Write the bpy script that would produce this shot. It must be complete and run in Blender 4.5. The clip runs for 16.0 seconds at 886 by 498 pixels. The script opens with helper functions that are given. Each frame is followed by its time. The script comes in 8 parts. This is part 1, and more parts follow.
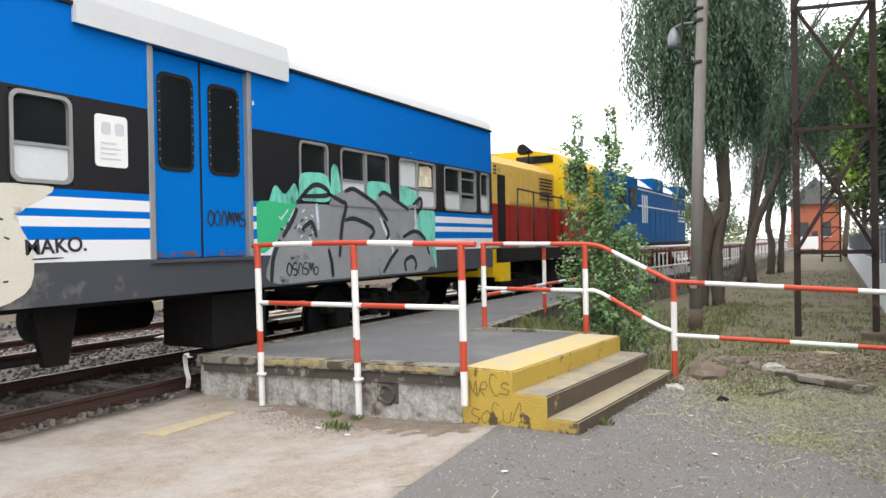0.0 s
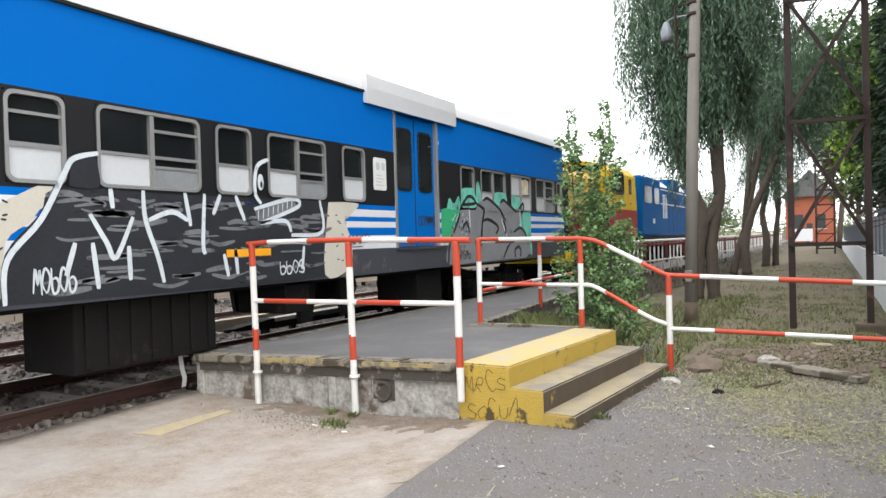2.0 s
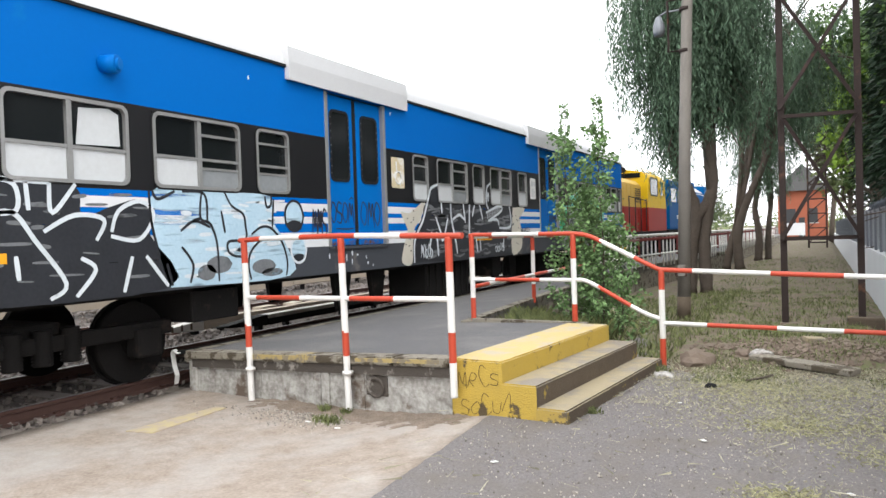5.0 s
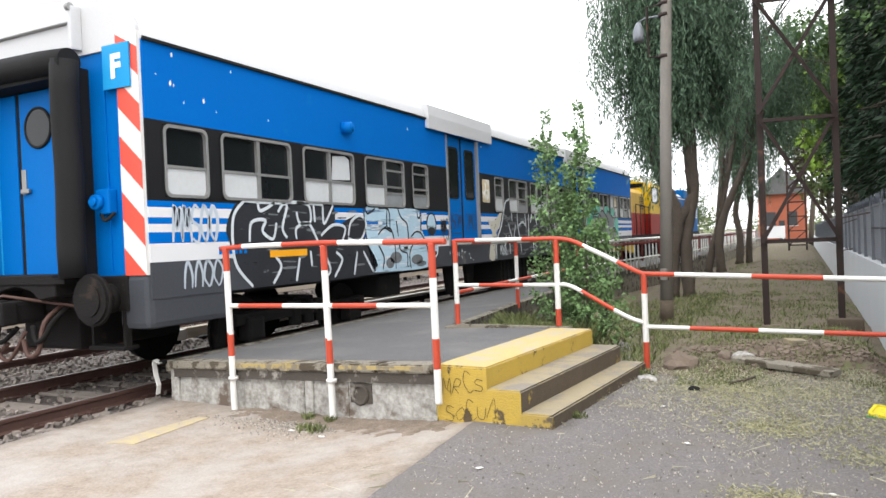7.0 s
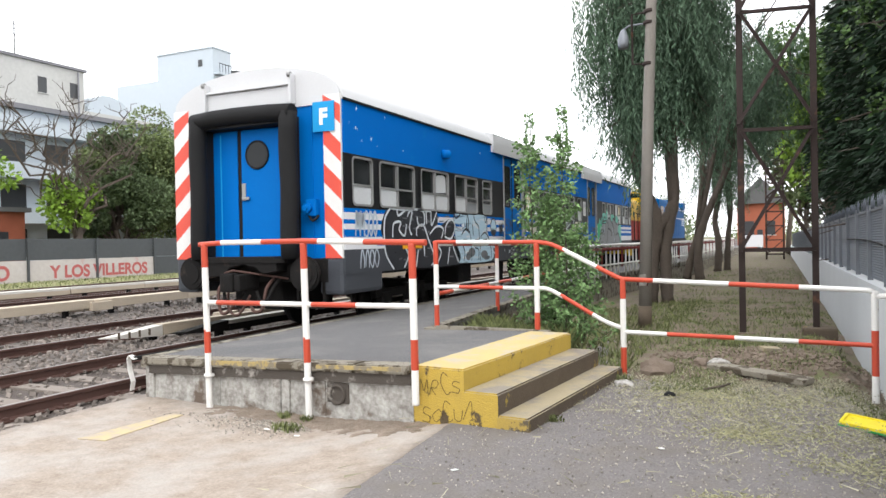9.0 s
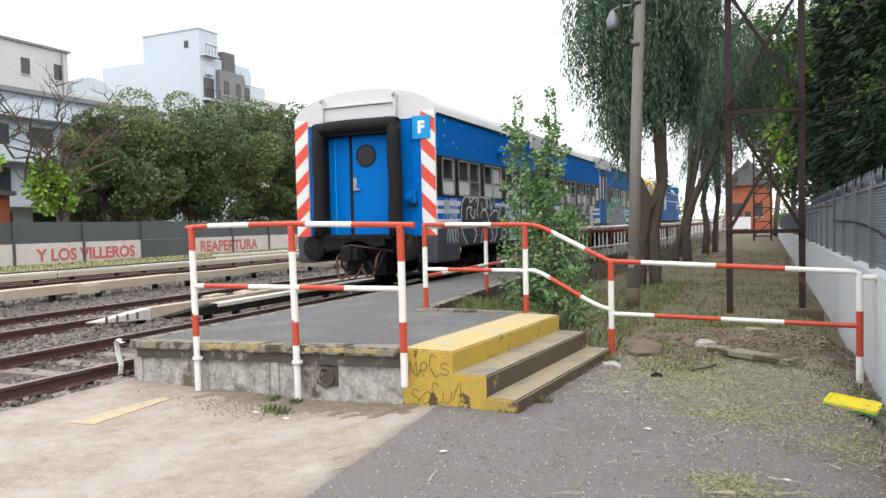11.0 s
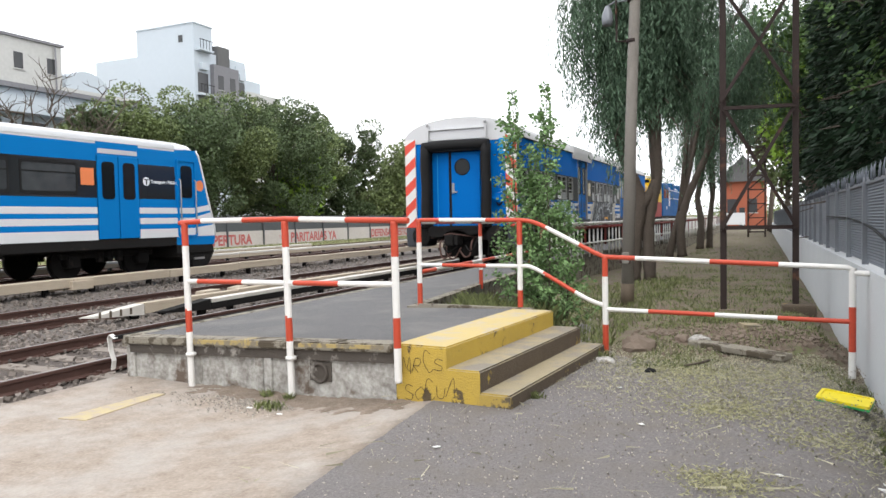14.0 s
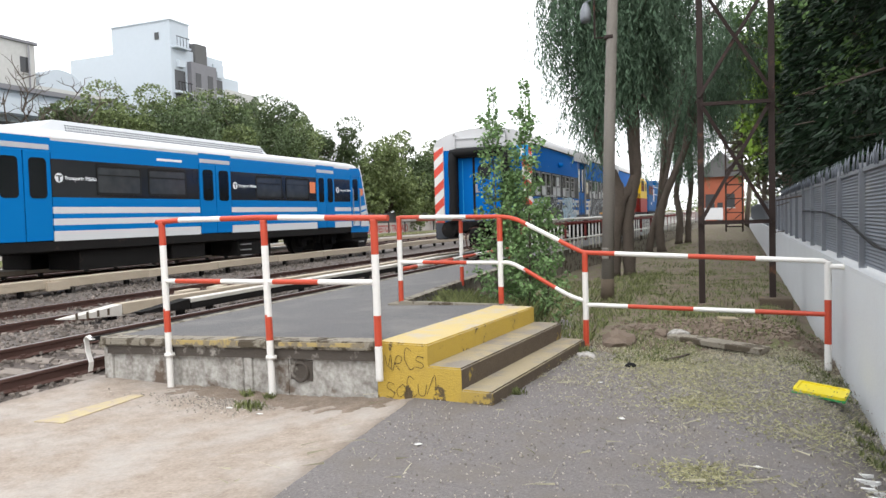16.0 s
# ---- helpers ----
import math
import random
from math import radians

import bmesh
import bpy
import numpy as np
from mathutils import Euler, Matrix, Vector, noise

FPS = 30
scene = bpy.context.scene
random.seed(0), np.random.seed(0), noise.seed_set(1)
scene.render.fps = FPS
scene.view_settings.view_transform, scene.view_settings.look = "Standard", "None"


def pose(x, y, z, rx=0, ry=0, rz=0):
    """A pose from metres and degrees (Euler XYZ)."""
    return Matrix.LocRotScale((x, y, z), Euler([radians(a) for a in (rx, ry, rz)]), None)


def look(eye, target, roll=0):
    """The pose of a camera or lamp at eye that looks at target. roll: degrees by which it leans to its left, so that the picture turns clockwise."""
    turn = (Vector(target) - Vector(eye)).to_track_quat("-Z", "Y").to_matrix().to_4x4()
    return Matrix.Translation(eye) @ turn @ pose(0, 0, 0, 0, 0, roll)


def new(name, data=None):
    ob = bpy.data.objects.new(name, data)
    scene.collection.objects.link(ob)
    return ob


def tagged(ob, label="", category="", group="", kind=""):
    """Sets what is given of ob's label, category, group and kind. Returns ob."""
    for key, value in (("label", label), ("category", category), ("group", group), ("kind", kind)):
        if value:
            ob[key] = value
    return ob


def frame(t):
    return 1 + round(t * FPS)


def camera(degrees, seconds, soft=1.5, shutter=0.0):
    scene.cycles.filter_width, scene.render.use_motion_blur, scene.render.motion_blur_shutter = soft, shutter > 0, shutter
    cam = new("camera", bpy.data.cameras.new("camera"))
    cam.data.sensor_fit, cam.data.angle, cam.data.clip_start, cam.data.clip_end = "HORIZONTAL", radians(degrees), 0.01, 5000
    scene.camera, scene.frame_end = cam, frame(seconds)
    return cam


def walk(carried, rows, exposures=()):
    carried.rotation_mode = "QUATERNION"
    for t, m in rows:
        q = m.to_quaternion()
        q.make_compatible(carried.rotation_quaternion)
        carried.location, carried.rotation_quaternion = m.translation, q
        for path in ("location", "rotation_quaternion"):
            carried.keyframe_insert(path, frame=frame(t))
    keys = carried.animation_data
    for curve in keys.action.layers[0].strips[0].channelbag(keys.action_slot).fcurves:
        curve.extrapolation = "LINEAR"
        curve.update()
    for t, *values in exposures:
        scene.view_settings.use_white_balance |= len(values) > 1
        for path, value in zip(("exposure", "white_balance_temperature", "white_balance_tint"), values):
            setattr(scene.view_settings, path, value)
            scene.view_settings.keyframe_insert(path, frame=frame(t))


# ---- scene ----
cam = camera(62.87, 16.0)
PATH = [
    (0, (2.866, -5.657, 1.537), (1.916, -3.897, 1.522), -1.00),
    (0.5, (2.867, -5.654, 1.536), (1.916, -3.895, 1.524), -1.24),
    (1, (2.869, -5.652, 1.536), (1.924, -3.889, 1.515), -1.56),
    (1.5, (2.870, -5.649, 1.536), (1.931, -3.883, 1.500), -1.48),
    (2, (2.871, -5.647, 1.536), (1.931, -3.882, 1.510), -1.61),
    (2.5, (2.872, -5.644, 1.535), (1.927, -3.882, 1.505), -1.84),
    (3, (2.873, -5.642, 1.535), (1.933, -3.877, 1.497), -2.02),
    (3.5, (2.874, -5.639, 1.535), (1.937, -3.873, 1.500), -1.99),
    (4, (2.875, -5.637, 1.535), (1.938, -3.871, 1.493), -1.94),
    (6.5, (2.881, -5.625, 1.534), (1.987, -3.835, 1.509), -2.22),
    (7, (2.882, -5.622, 1.533), (1.996, -3.829, 1.510), -2.40),
    (7.5, (2.883, -5.620, 1.533), (2.000, -3.826, 1.509), -1.88),
    (8, (2.885, -5.617, 1.533), (2.015, -3.816, 1.516), -1.70),
    (8.5, (2.886, -5.615, 1.533), (2.032, -3.806, 1.503), -1.37),
    (9, (2.887, -5.612, 1.532), (2.047, -3.797, 1.511), -1.07),
    (11.5, (2.893, -5.600, 1.531), (2.080, -3.774, 1.456), -1.24),
    (12, (2.894, -5.597, 1.531), (2.065, -3.778, 1.461), -1.20),
    (12.5, (2.895, -5.595, 1.531), (2.059, -3.779, 1.461), -1.27),
    (13, (2.896, -5.593, 1.530), (2.070, -3.773, 1.450), -1.31),
    (13.5, (2.897, -5.590, 1.530), (2.096, -3.759, 1.459), -1.46),
    (14, (2.898, -5.588, 1.530), (2.096, -3.757, 1.448), -1.13),
    (14.5, (2.899, -5.585, 1.530), (2.096, -3.755, 1.447), -1.38),
    (15, (2.901, -5.583, 1.529), (2.113, -3.746, 1.446), -1.41),
    (15.5, (2.902, -5.580, 1.529), (2.128, -3.738, 1.441), -1.49),
    (16, (2.903, -5.578, 1.529), (2.149, -3.728, 1.438), -1.58),
]
walk(cam, [(t, look(eye, target, roll)) for t, eye, target, roll in PATH],
     exposures=[(0, 1.06), (4, 1.12), (7, 1.1), (9, 1.0), (11.5, 0.84), (16, 0.82)])

# ---- world and sun: a bright overcast sky ----
SUN_EL, SUN_AZ = 52.0, 150.0
world = bpy.data.worlds.new("overcast_sky")
scene.world = world
world.use_nodes = True
wn, wl = world.node_tree.nodes, world.node_tree.links
wn.clear()
w_out = wn.new("ShaderNodeOutputWorld")
w_bg = wn.new("ShaderNodeBackground")
w_sky = wn.new("ShaderNodeTexSky")
w_sky.sky_type = "NISHITA"
w_sky.sun_disc = False
w_sky.sun_elevation = radians(SUN_EL)
w_sky.sun_rotation = radians(SUN_AZ)
w_sky.dust_density = 4.0
w_scale = wn.new("ShaderNodeMix")
w_scale.data_type = "RGBA"
w_scale.inputs["Factor"].default_value = 0.93
w_cloud = wn.new("ShaderNodeTexNoise")
w_cloud.inputs["Scale"].default_value = 2.2
w_cloud.inputs["Detail"].default_value = 5
w_ramp = wn.new("ShaderNodeValToRGB")
w_ramp.color_ramp.elements[0].position, w_ramp.color_ramp.elements[0].color = 0.3, (9.6, 9.9, 10.4, 1)
w_ramp.color_ramp.elements[1].position, w_ramp.color_ramp.elements[1].color = 0.72, (12.0, 12.0, 12.2, 1)
wl.new(w_cloud.outputs["Fac"], w_ramp.inputs["Fac"])
wl.new(w_sky.outputs["Color"], w_scale.inputs["A"])
wl.new(w_ramp.outputs["Color"], w_scale.inputs["B"])
wl.new(w_scale.outputs["Result"], w_bg.inputs["Color"])
w_bg.inputs["Strength"].default_value = 0.12
wl.new(w_bg.outputs["Background"], w_out.inputs["Surface"])
sun_data = bpy.data.lights.new("sun", "SUN")
sun_data.energy, sun_data.angle, sun_data.color = 0.6, radians(30), (1.0, 0.97, 0.92)
sun = new("sun", sun_data)
sun.matrix_world = look((0, 0, 60), (0 + 60 * math.sin(radians(SUN_AZ + 180)) / math.tan(radians(SUN_EL)), 60 * math.cos(radians(SUN_AZ + 180)) / math.tan(radians(SUN_EL)), 0))

# ---- materials ----
def mat(name, colour, rough=0.7, metal=0.0, dark=None, scale=6.0, fine=60.0, bump=0.0, amount=0.5, sharp=0.0, spec=0.4, stains=None, island=0.0, stain_scale=1.5, stain_at=0.58, stain_soft=0.09):
    """A surface with two scales of variation, fine relief and stains of a second colour."""
    m = bpy.data.materials.new(name)
    m.use_nodes = True
    n, l = m.node_tree.nodes, m.node_tree.links
    b = n["Principled BSDF"]
    b.inputs["Roughness"].default_value, b.inputs["Metallic"].default_value = rough, metal
    b.inputs["Specular IOR Level"].default_value = spec
    co = n.new("ShaderNodeTexCoord")
    big, small = n.new("ShaderNodeTexNoise"), n.new("ShaderNodeTexNoise")
    for t, s, d in ((big, scale, 6), (small, fine, 3)):
        t.inputs["Scale"].default_value, t.inputs["Detail"].default_value = s, d
        l.new(co.outputs["Object"], t.inputs["Vector"])
    dark = dark or tuple(v * 0.6 for v in colour)
    mix = n.new("ShaderNodeMix")
    mix.data_type = "RGBA"
    mix.inputs["A"].default_value, mix.inputs["B"].default_value = (*dark, 1), (*colour, 1)
    avg = n.new("ShaderNodeMath")
    avg.operation = "MULTIPLY_ADD"
    avg.inputs[1].default_value, avg.inputs[2].default_value = 0.5, 0.0
    add = n.new("ShaderNodeMath")
    add.operation = "MULTIPLY_ADD"
    add.inputs[1].default_value = 0.5
    l.new(big.outputs["Fac"], avg.inputs[0])
    l.new(small.outputs["Fac"], add.inputs[0])
    l.new(avg.outputs[0], add.inputs[2])
    rng = n.new("ShaderNodeMapRange")
    lo = 0.5 - 0.35 * (1 - sharp)
    rng.inputs["From Min"].default_value, rng.inputs["From Max"].default_value = lo, 1 - lo
    rng.inputs["To Min"].default_value = 1 - amount
    l.new(add.outputs[0], rng.inputs["Value"])
    l.new(rng.outputs["Result"], mix.inputs["Factor"])
    out = mix.outputs["Result"]
    if island:
        geo, hsv = n.new("ShaderNodeNewGeometry"), n.new("ShaderNodeHueSaturation")
        rr = n.new("ShaderNodeMapRange")
        rr.inputs["To Min"].default_value, rr.inputs["To Max"].default_value = 1 - island, 1 + island
        l.new(geo.outputs["Random Per Island"], rr.inputs["Value"])
        l.new(rr.outputs["Result"], hsv.inputs["Value"])
        l.new(out, hsv.inputs["Color"])
        out = hsv.outputs["Color"]
    if stains:
        st, sr, sm = n.new("ShaderNodeTexNoise"), n.new("ShaderNodeMapRange"), n.new("ShaderNodeMix")
        st.inputs["Scale"].default_value, st.inputs["Detail"].default_value = stain_scale, 8
        st.inputs["Roughness"].default_value = 0.65
        l.new(co.outputs["Object"], st.inputs["Vector"])
        sr.inputs["From Min"].default_value, sr.inputs["From Max"].default_value = stain_at, stain_at + stain_soft
        l.new(st.outputs["Fac"], sr.inputs["Value"])
        sm.data_type = "RGBA"
        sm.inputs["B"].default_value = (*stains, 1)
        l.new(sr.outputs["Result"], sm.inputs["Factor"])
        l.new(out, sm.inputs["A"])
        out = sm.outputs["Result"]
    l.new(out, b.inputs["Base Color"])
    if bump:
        bp = n.new("ShaderNodeBump")
        bp.inputs["Strength"].default_value, bp.inputs["Distance"].default_value = bump, 0.02
        l.new(small.outputs["Fac"], bp.inputs["Height"])
        l.new(bp.outputs["Normal"], b.inputs["Normal"])
    return m


ASPHALT = mat("asphalt", (0.3, 0.277, 0.27), 0.92, dark=(0.12, 0.112, 0.108), scale=55, fine=150, bump=0.9, amount=1.0, sharp=0.35, spec=0.2, stains=(0.2, 0.178, 0.155), stain_scale=1.6, stain_at=0.48, stain_soft=0.25)
CONCRETE = mat("old_concrete", (0.37, 0.315, 0.265), 0.9, dark=(0.215, 0.175, 0.14), scale=7, fine=40, bump=0.5, amount=1.0, sharp=0.42, spec=0.2, stains=(0.42, 0.405, 0.385), stain_scale=1.1, stain_at=0.44, stain_soft=0.4)
DECK = mat("deck_asphalt", (0.205, 0.202, 0.202), 0.92, dark=(0.09, 0.089, 0.09), scale=50, fine=140, bump=0.8, amount=1.0, sharp=0.3, spec=0.2, stains=(0.2, 0.195, 0.186), stain_scale=1.0, stain_at=0.5, stain_soft=0.2)
EDGE_CONC = mat("kerb_concrete", (0.31, 0.285, 0.23), 0.85, dark=(0.16, 0.14, 0.11), scale=6, fine=70, bump=0.5, amount=1.0, sharp=0.2, stains=(0.075, 0.06, 0.04), stain_scale=6, stain_at=0.5, stain_soft=0.06)
WALL_CONC = mat("peeling_wall", (0.45, 0.44, 0.41), 0.88, dark=(0.21, 0.195, 0.175), scale=7.5, fine=24, bump=0.6, amount=1.0, sharp=0.6, spec=0.2, stains=(0.13, 0.1, 0.078), stain_scale=2.3, stain_at=0.56, stain_soft=0.08)
YELLOW = mat("worn_yellow_paint", (0.53, 0.365, 0.05), 0.75, dark=(0.36, 0.25, 0.06), scale=6, fine=70, bump=0.4, amount=0.9, stains=(0.09, 0.065, 0.035), stain_scale=5.5, stain_at=0.57, stain_soft=0.05)
YELLOW_DIRTY = mat("chipped_yellow_paint", (0.46, 0.32, 0.06), 0.8, dark=(0.3, 0.215, 0.07), scale=5, fine=70, bump=0.3, amount=0.9, stains=(0.1, 0.08, 0.055), stain_scale=6.5, stain_at=0.52, stain_soft=0.05)
TOP_TREAD = mat("worn_yellow_tread", (0.52, 0.4, 0.15), 0.8, dark=(0.4, 0.32, 0.17), scale=4, fine=80, bump=0.4, amount=0.9, stains=(0.4, 0.345, 0.25), stain_scale=3.2, stain_at=0.46, stain_soft=0.14)
TREAD = mat("worn_tread", (0.36, 0.3, 0.18), 0.8, dark=(0.22, 0.185, 0.13), scale=4, fine=80, bump=0.4, amount=0.9, stains=(0.21, 0.185, 0.155), stain_scale=2.6, stain_at=0.45, stain_soft=0.14)
RISER = mat("dark_brown_riser", (0.135, 0.105, 0.075), 0.9, dark=(0.07, 0.056, 0.043), scale=6, fine=60, bump=0.5, amount=0.9, spec=0.2, stains=(0.36, 0.26, 0.06), stain_scale=3.2, stain_at=0.6, stain_soft=0.05)
RAIL_RED = mat("red_rail_paint", (0.5, 0.065, 0.03), 0.45, scale=9, fine=90, amount=0.5, stains=(0.3, 0.2, 0.16), stain_scale=9, stain_at=0.7)
RAIL_WHITE = mat("white_rail_paint", (0.74, 0.73, 0.7), 0.45, dark=(0.55, 0.53, 0.5), scale=9, fine=90, amount=0.6, stains=(0.2, 0.12, 0.08), stain_scale=11, stain_at=0.69)
BALLAST = mat("ballast_stone", (0.215, 0.185, 0.162), 0.95, scale=3, fine=40, bump=0.4, amount=0.9, island=0.5)
BALLAST_BED = mat("ballast_bed", (0.17, 0.148, 0.132), 0.95, dark=(0.07, 0.06, 0.055), scale=12, fine=38, bump=1.0, amount=1.0, sharp=0.5)
SLEEPER = mat("old_sleeper", (0.25, 0.215, 0.185), 0.9, scale=5, fine=60, bump=0.5, amount=0.8)
STEEL = mat("rusty_rail", (0.095, 0.05, 0.04), 0.7, 0.2, scale=8, fine=60, amount=0.7)
RAILTOP = mat("worn_rail_head", (0.26, 0.235, 0.22), 0.5, 0.5, scale=8, fine=60, amount=0.5)
COVER = mat("third_rail_board", (0.4, 0.34, 0.26), 0.8, dark=(0.28, 0.235, 0.18), scale=3, fine=50, bump=0.3, amount=0.9, island=0.15)
COVER_WHITE = mat("white_board", (0.62, 0.6, 0.56), 0.75, dark=(0.4, 0.37, 0.32), scale=3, fine=50, bump=0.3, amount=0.9)
EARTH = mat("earth", (0.2, 0.165, 0.12), 0.95, dark=(0.12, 0.1, 0.07), scale=1.2, fine=30, bump=0.8, amount=1.0, stains=(0.13, 0.15, 0.05), stain_scale=0.9, stain_at=0.52)
GRASS = mat("grass_blades", (0.145, 0.165, 0.062), 0.8, dark=(0.085, 0.1, 0.038), scale=2, fine=30, island=0.5)
STRAW = mat("cut_dry_grass", (0.39, 0.36, 0.27), 0.9, dark=(0.25, 0.25, 0.15), scale=2, fine=30, island=0.4)
BLUE = mat("coach_blue", (0.0, 0.122, 0.46), 0.55, dark=(0.0, 0.1, 0.37), spec=0.05, scale=1.2, fine=25, amount=0.55, stains=(0.004, 0.15, 0.43), stain_scale=0.9, stain_at=0.66)
BLUE_DOOR = mat("door_blue", (0.0, 0.135, 0.46), 0.5, spec=0.06, dark=(0.0, 0.1, 0.37), scale=1.5, fine=25, amount=0.6)
RUSTY_BLUE = mat("scuffed_blue", (0.0, 0.12, 0.42), 0.6, dark=(0.01, 0.08, 0.26), spec=0.1, scale=3, fine=40, amount=0.8, stains=(0.13, 0.06, 0.035), stain_scale=5, stain_at=0.5)
BLUE_LIGHT = mat("placard_blue", (0.01, 0.28, 0.6), 0.5, spec=0.2, scale=2, fine=30, amount=0.3)
BLACK = mat("window_band_black", (0.0065, 0.0065, 0.008), 0.5, scale=2, fine=30, amount=0.5, spec=0.3)
WHITE = mat("coach_white", (0.62, 0.63, 0.645), 0.5, spec=0.25, dark=(0.6, 0.6, 0.6), scale=2, fine=30, amount=0.5, stains=(0.4, 0.39, 0.37), stain_scale=1.2, stain_at=0.64)
ROOFWHITE = mat("roof_white", (0.56, 0.565, 0.575), 0.6, spec=0.25, dark=(0.45, 0.45, 0.455), scale=1.5, fine=30, amount=0.6, stains=(0.35, 0.34, 0.32), stain_scale=1.8, stain_at=0.66)
GREY = mat("skirt_grey", (0.055, 0.06, 0.07), 0.6, spec=0.25, scale=2, fine=30, amount=0.7, stains=(0.14, 0.13, 0.12), stain_scale=1.6, stain_at=0.62)
UNDER = mat("underframe_black", (0.011, 0.01, 0.0095), 0.85, spec=0.2, scale=4, fine=40, bump=0.3, amount=0.8, stains=(0.03, 0.022, 0.018), stain_scale=3, stain_at=0.6)
RUBBER = mat("gangway_rubber", (0.012, 0.012, 0.0125), 0.75, spec=0.2, scale=5, fine=50, amount=0.6, bump=0.2)
ALU = mat("window_frame_alu", (0.33, 0.33, 0.325), 0.45, 0.5, scale=6, fine=50, amount=0.6)
FROST = mat("whitened_pane", (0.55, 0.57, 0.58), 0.35, dark=(0.42, 0.43, 0.43), scale=2.5, fine=20, amount=0.7)
FROST_GREY = mat("scratched_grey_pane", (0.26, 0.275, 0.285), 0.4, dark=(0.16, 0.17, 0.175), scale=3, fine=25, amount=0.9)
DARKGLASS = mat("dark_glass", (0.01, 0.012, 0.013), 0.12, scale=2, fine=20, amount=0.4, spec=0.22)
RED_ST = mat("hazard_red", (0.66, 0.075, 0.045), 0.45, scale=3, fine=40, amount=0.4)
WHITE_ST = mat("hazard_white", (0.72, 0.71, 0.69), 0.45, scale=3, fine=40, amount=0.5)
ORANGE = mat("orange_plate", (0.8, 0.36, 0.01), 0.5, scale=3, fine=40, amount=0.3)
PAPER = mat("paper_notice", (0.72, 0.72, 0.7), 0.6, scale=3, fine=40, amount=0.4, stains=(0.6, 0.5, 0.3), stain_scale=4, stain_at=0.68)
LPALE = mat("faded_loco_yellow", (0.6, 0.4, 0.1), 0.6, spec=0.15, dark=(0.46, 0.29, 0.06), scale=2, fine=30, amount=0.8, stains=(0.33, 0.2, 0.06), stain_scale=2, stain_at=0.6)
LYELLOW = mat("loco_yellow", (0.68, 0.45, 0.012), 0.5, spec=0.15, scale=2, fine=30, amount=0.6, stains=(0.45, 0.28, 0.06), stain_scale=2)
LRED = mat("loco_red", (0.3, 0.022, 0.016), 0.55, spec=0.15, scale=2, fine=30, amount=0.6)
LBLACK = mat("loco_black", (0.02, 0.02, 0.02), 0.6, scale=3, fine=30, amount=0.5)
LBLUE = mat("loco_blue", (0.0, 0.085, 0.26), 0.6, spec=0.08, dark=(0.0, 0.06, 0.2), scale=2, fine=30, amount=0.5)


def spray(name, colour, dark, cover=0.62, streak=(1.0, 1.0, 7.0), scale=2.2, fade=0.12):
    """Spray paint laid on in streaks, so thin in places that the paint below shows."""
    m = mat(name, colour, 0.5, dark=dark, scale=2.5, fine=28, amount=1.0, spec=0.25)
    n, l = m.node_tree.nodes, m.node_tree.links
    co, mp, tx, rg = n.new("ShaderNodeTexCoord"), n.new("ShaderNodeMapping"), n.new("ShaderNodeTexNoise"), n.new("ShaderNodeMapRange")
    mp.inputs["Scale"].default_value = streak
    tx.inputs["Scale"].default_value, tx.inputs["Detail"].default_value, tx.inputs["Roughness"].default_value = scale, 5, 0.6
    rg.inputs["From Min"].default_value, rg.inputs["From Max"].default_value = cover, cover + fade
    rg.inputs["To Min"].default_value, rg.inputs["To Max"].default_value = 1.0, 0.12
    l.new(co.outputs["Object"], mp.inputs["Vector"])
    l.new(mp.outputs["Vector"], tx.inputs["Vector"])
    l.new(tx.outputs["Fac"], rg.inputs["Value"])
    l.new(rg.outputs["Result"], n["Principled BSDF"].inputs["Alpha"])
    return m


SPRAY_BLACK = spray("spray_black", (0.012, 0.013, 0.016), (0.03, 0.033, 0.04), 0.66)
SPRAY_GREY = spray("spray_grey", (0.27, 0.28, 0.29), (0.15, 0.155, 0.16), 0.62, (1, 1, 1.5), 1.6)
SPRAY_CLOUD = spray("spray_cloud", (0.2, 0.21, 0.22), (0.09, 0.095, 0.1), 0.5, (1, 1, 1), 3.0, 0.3)
SPRAY_SILVER = spray("spray_silver", (0.5, 0.55, 0.6), (0.36, 0.42, 0.48), 0.62, (1, 1, 1), 4)
SPRAY_PALE = spray("spray_pale_blue", (0.47, 0.62, 0.7), (0.3, 0.44, 0.55), 0.52, (1, 0.6, 6.0), 1.6, 0.16)
SPRAY_GREEN = spray("spray_green", (0.03, 0.4, 0.14), (0.04, 0.34, 0.18), 0.6, (1, 1, 1), 2.5, 0.3)
SPRAY_TEAL = spray("spray_teal", (0.1, 0.5, 0.38), (0.2, 0.52, 0.42), 0.5, (1, 1.6, 0.7), 3.0, 0.3)
SPRAY_CREAM = spray("spray_cream", (0.58, 0.55, 0.47), (0.45, 0.42, 0.35), 0.66, (1, 1, 1), 3)
SPRAY_WHITE = spray("spray_white", (0.68, 0.72, 0.75), (0.42, 0.47, 0.5), 0.62, (1, 1, 1), 5, 0.2)
INK = mat("marker_ink", (0.02, 0.02, 0.03), 0.5, scale=3, fine=30, amount=0.4)
LETTER = mat("white_letter", (0.75, 0.78, 0.8), 0.5, scale=3, fine=30, amount=0.2)
BARK = mat("bark", (0.12, 0.095, 0.075), 0.9, dark=(0.05, 0.04, 0.032), scale=4, fine=25, bump=0.8, amount=1.0)
POLE = mat("weathered_pole", (0.24, 0.22, 0.195), 0.85, scale=3, fine=40, bump=0.3, amount=0.8)
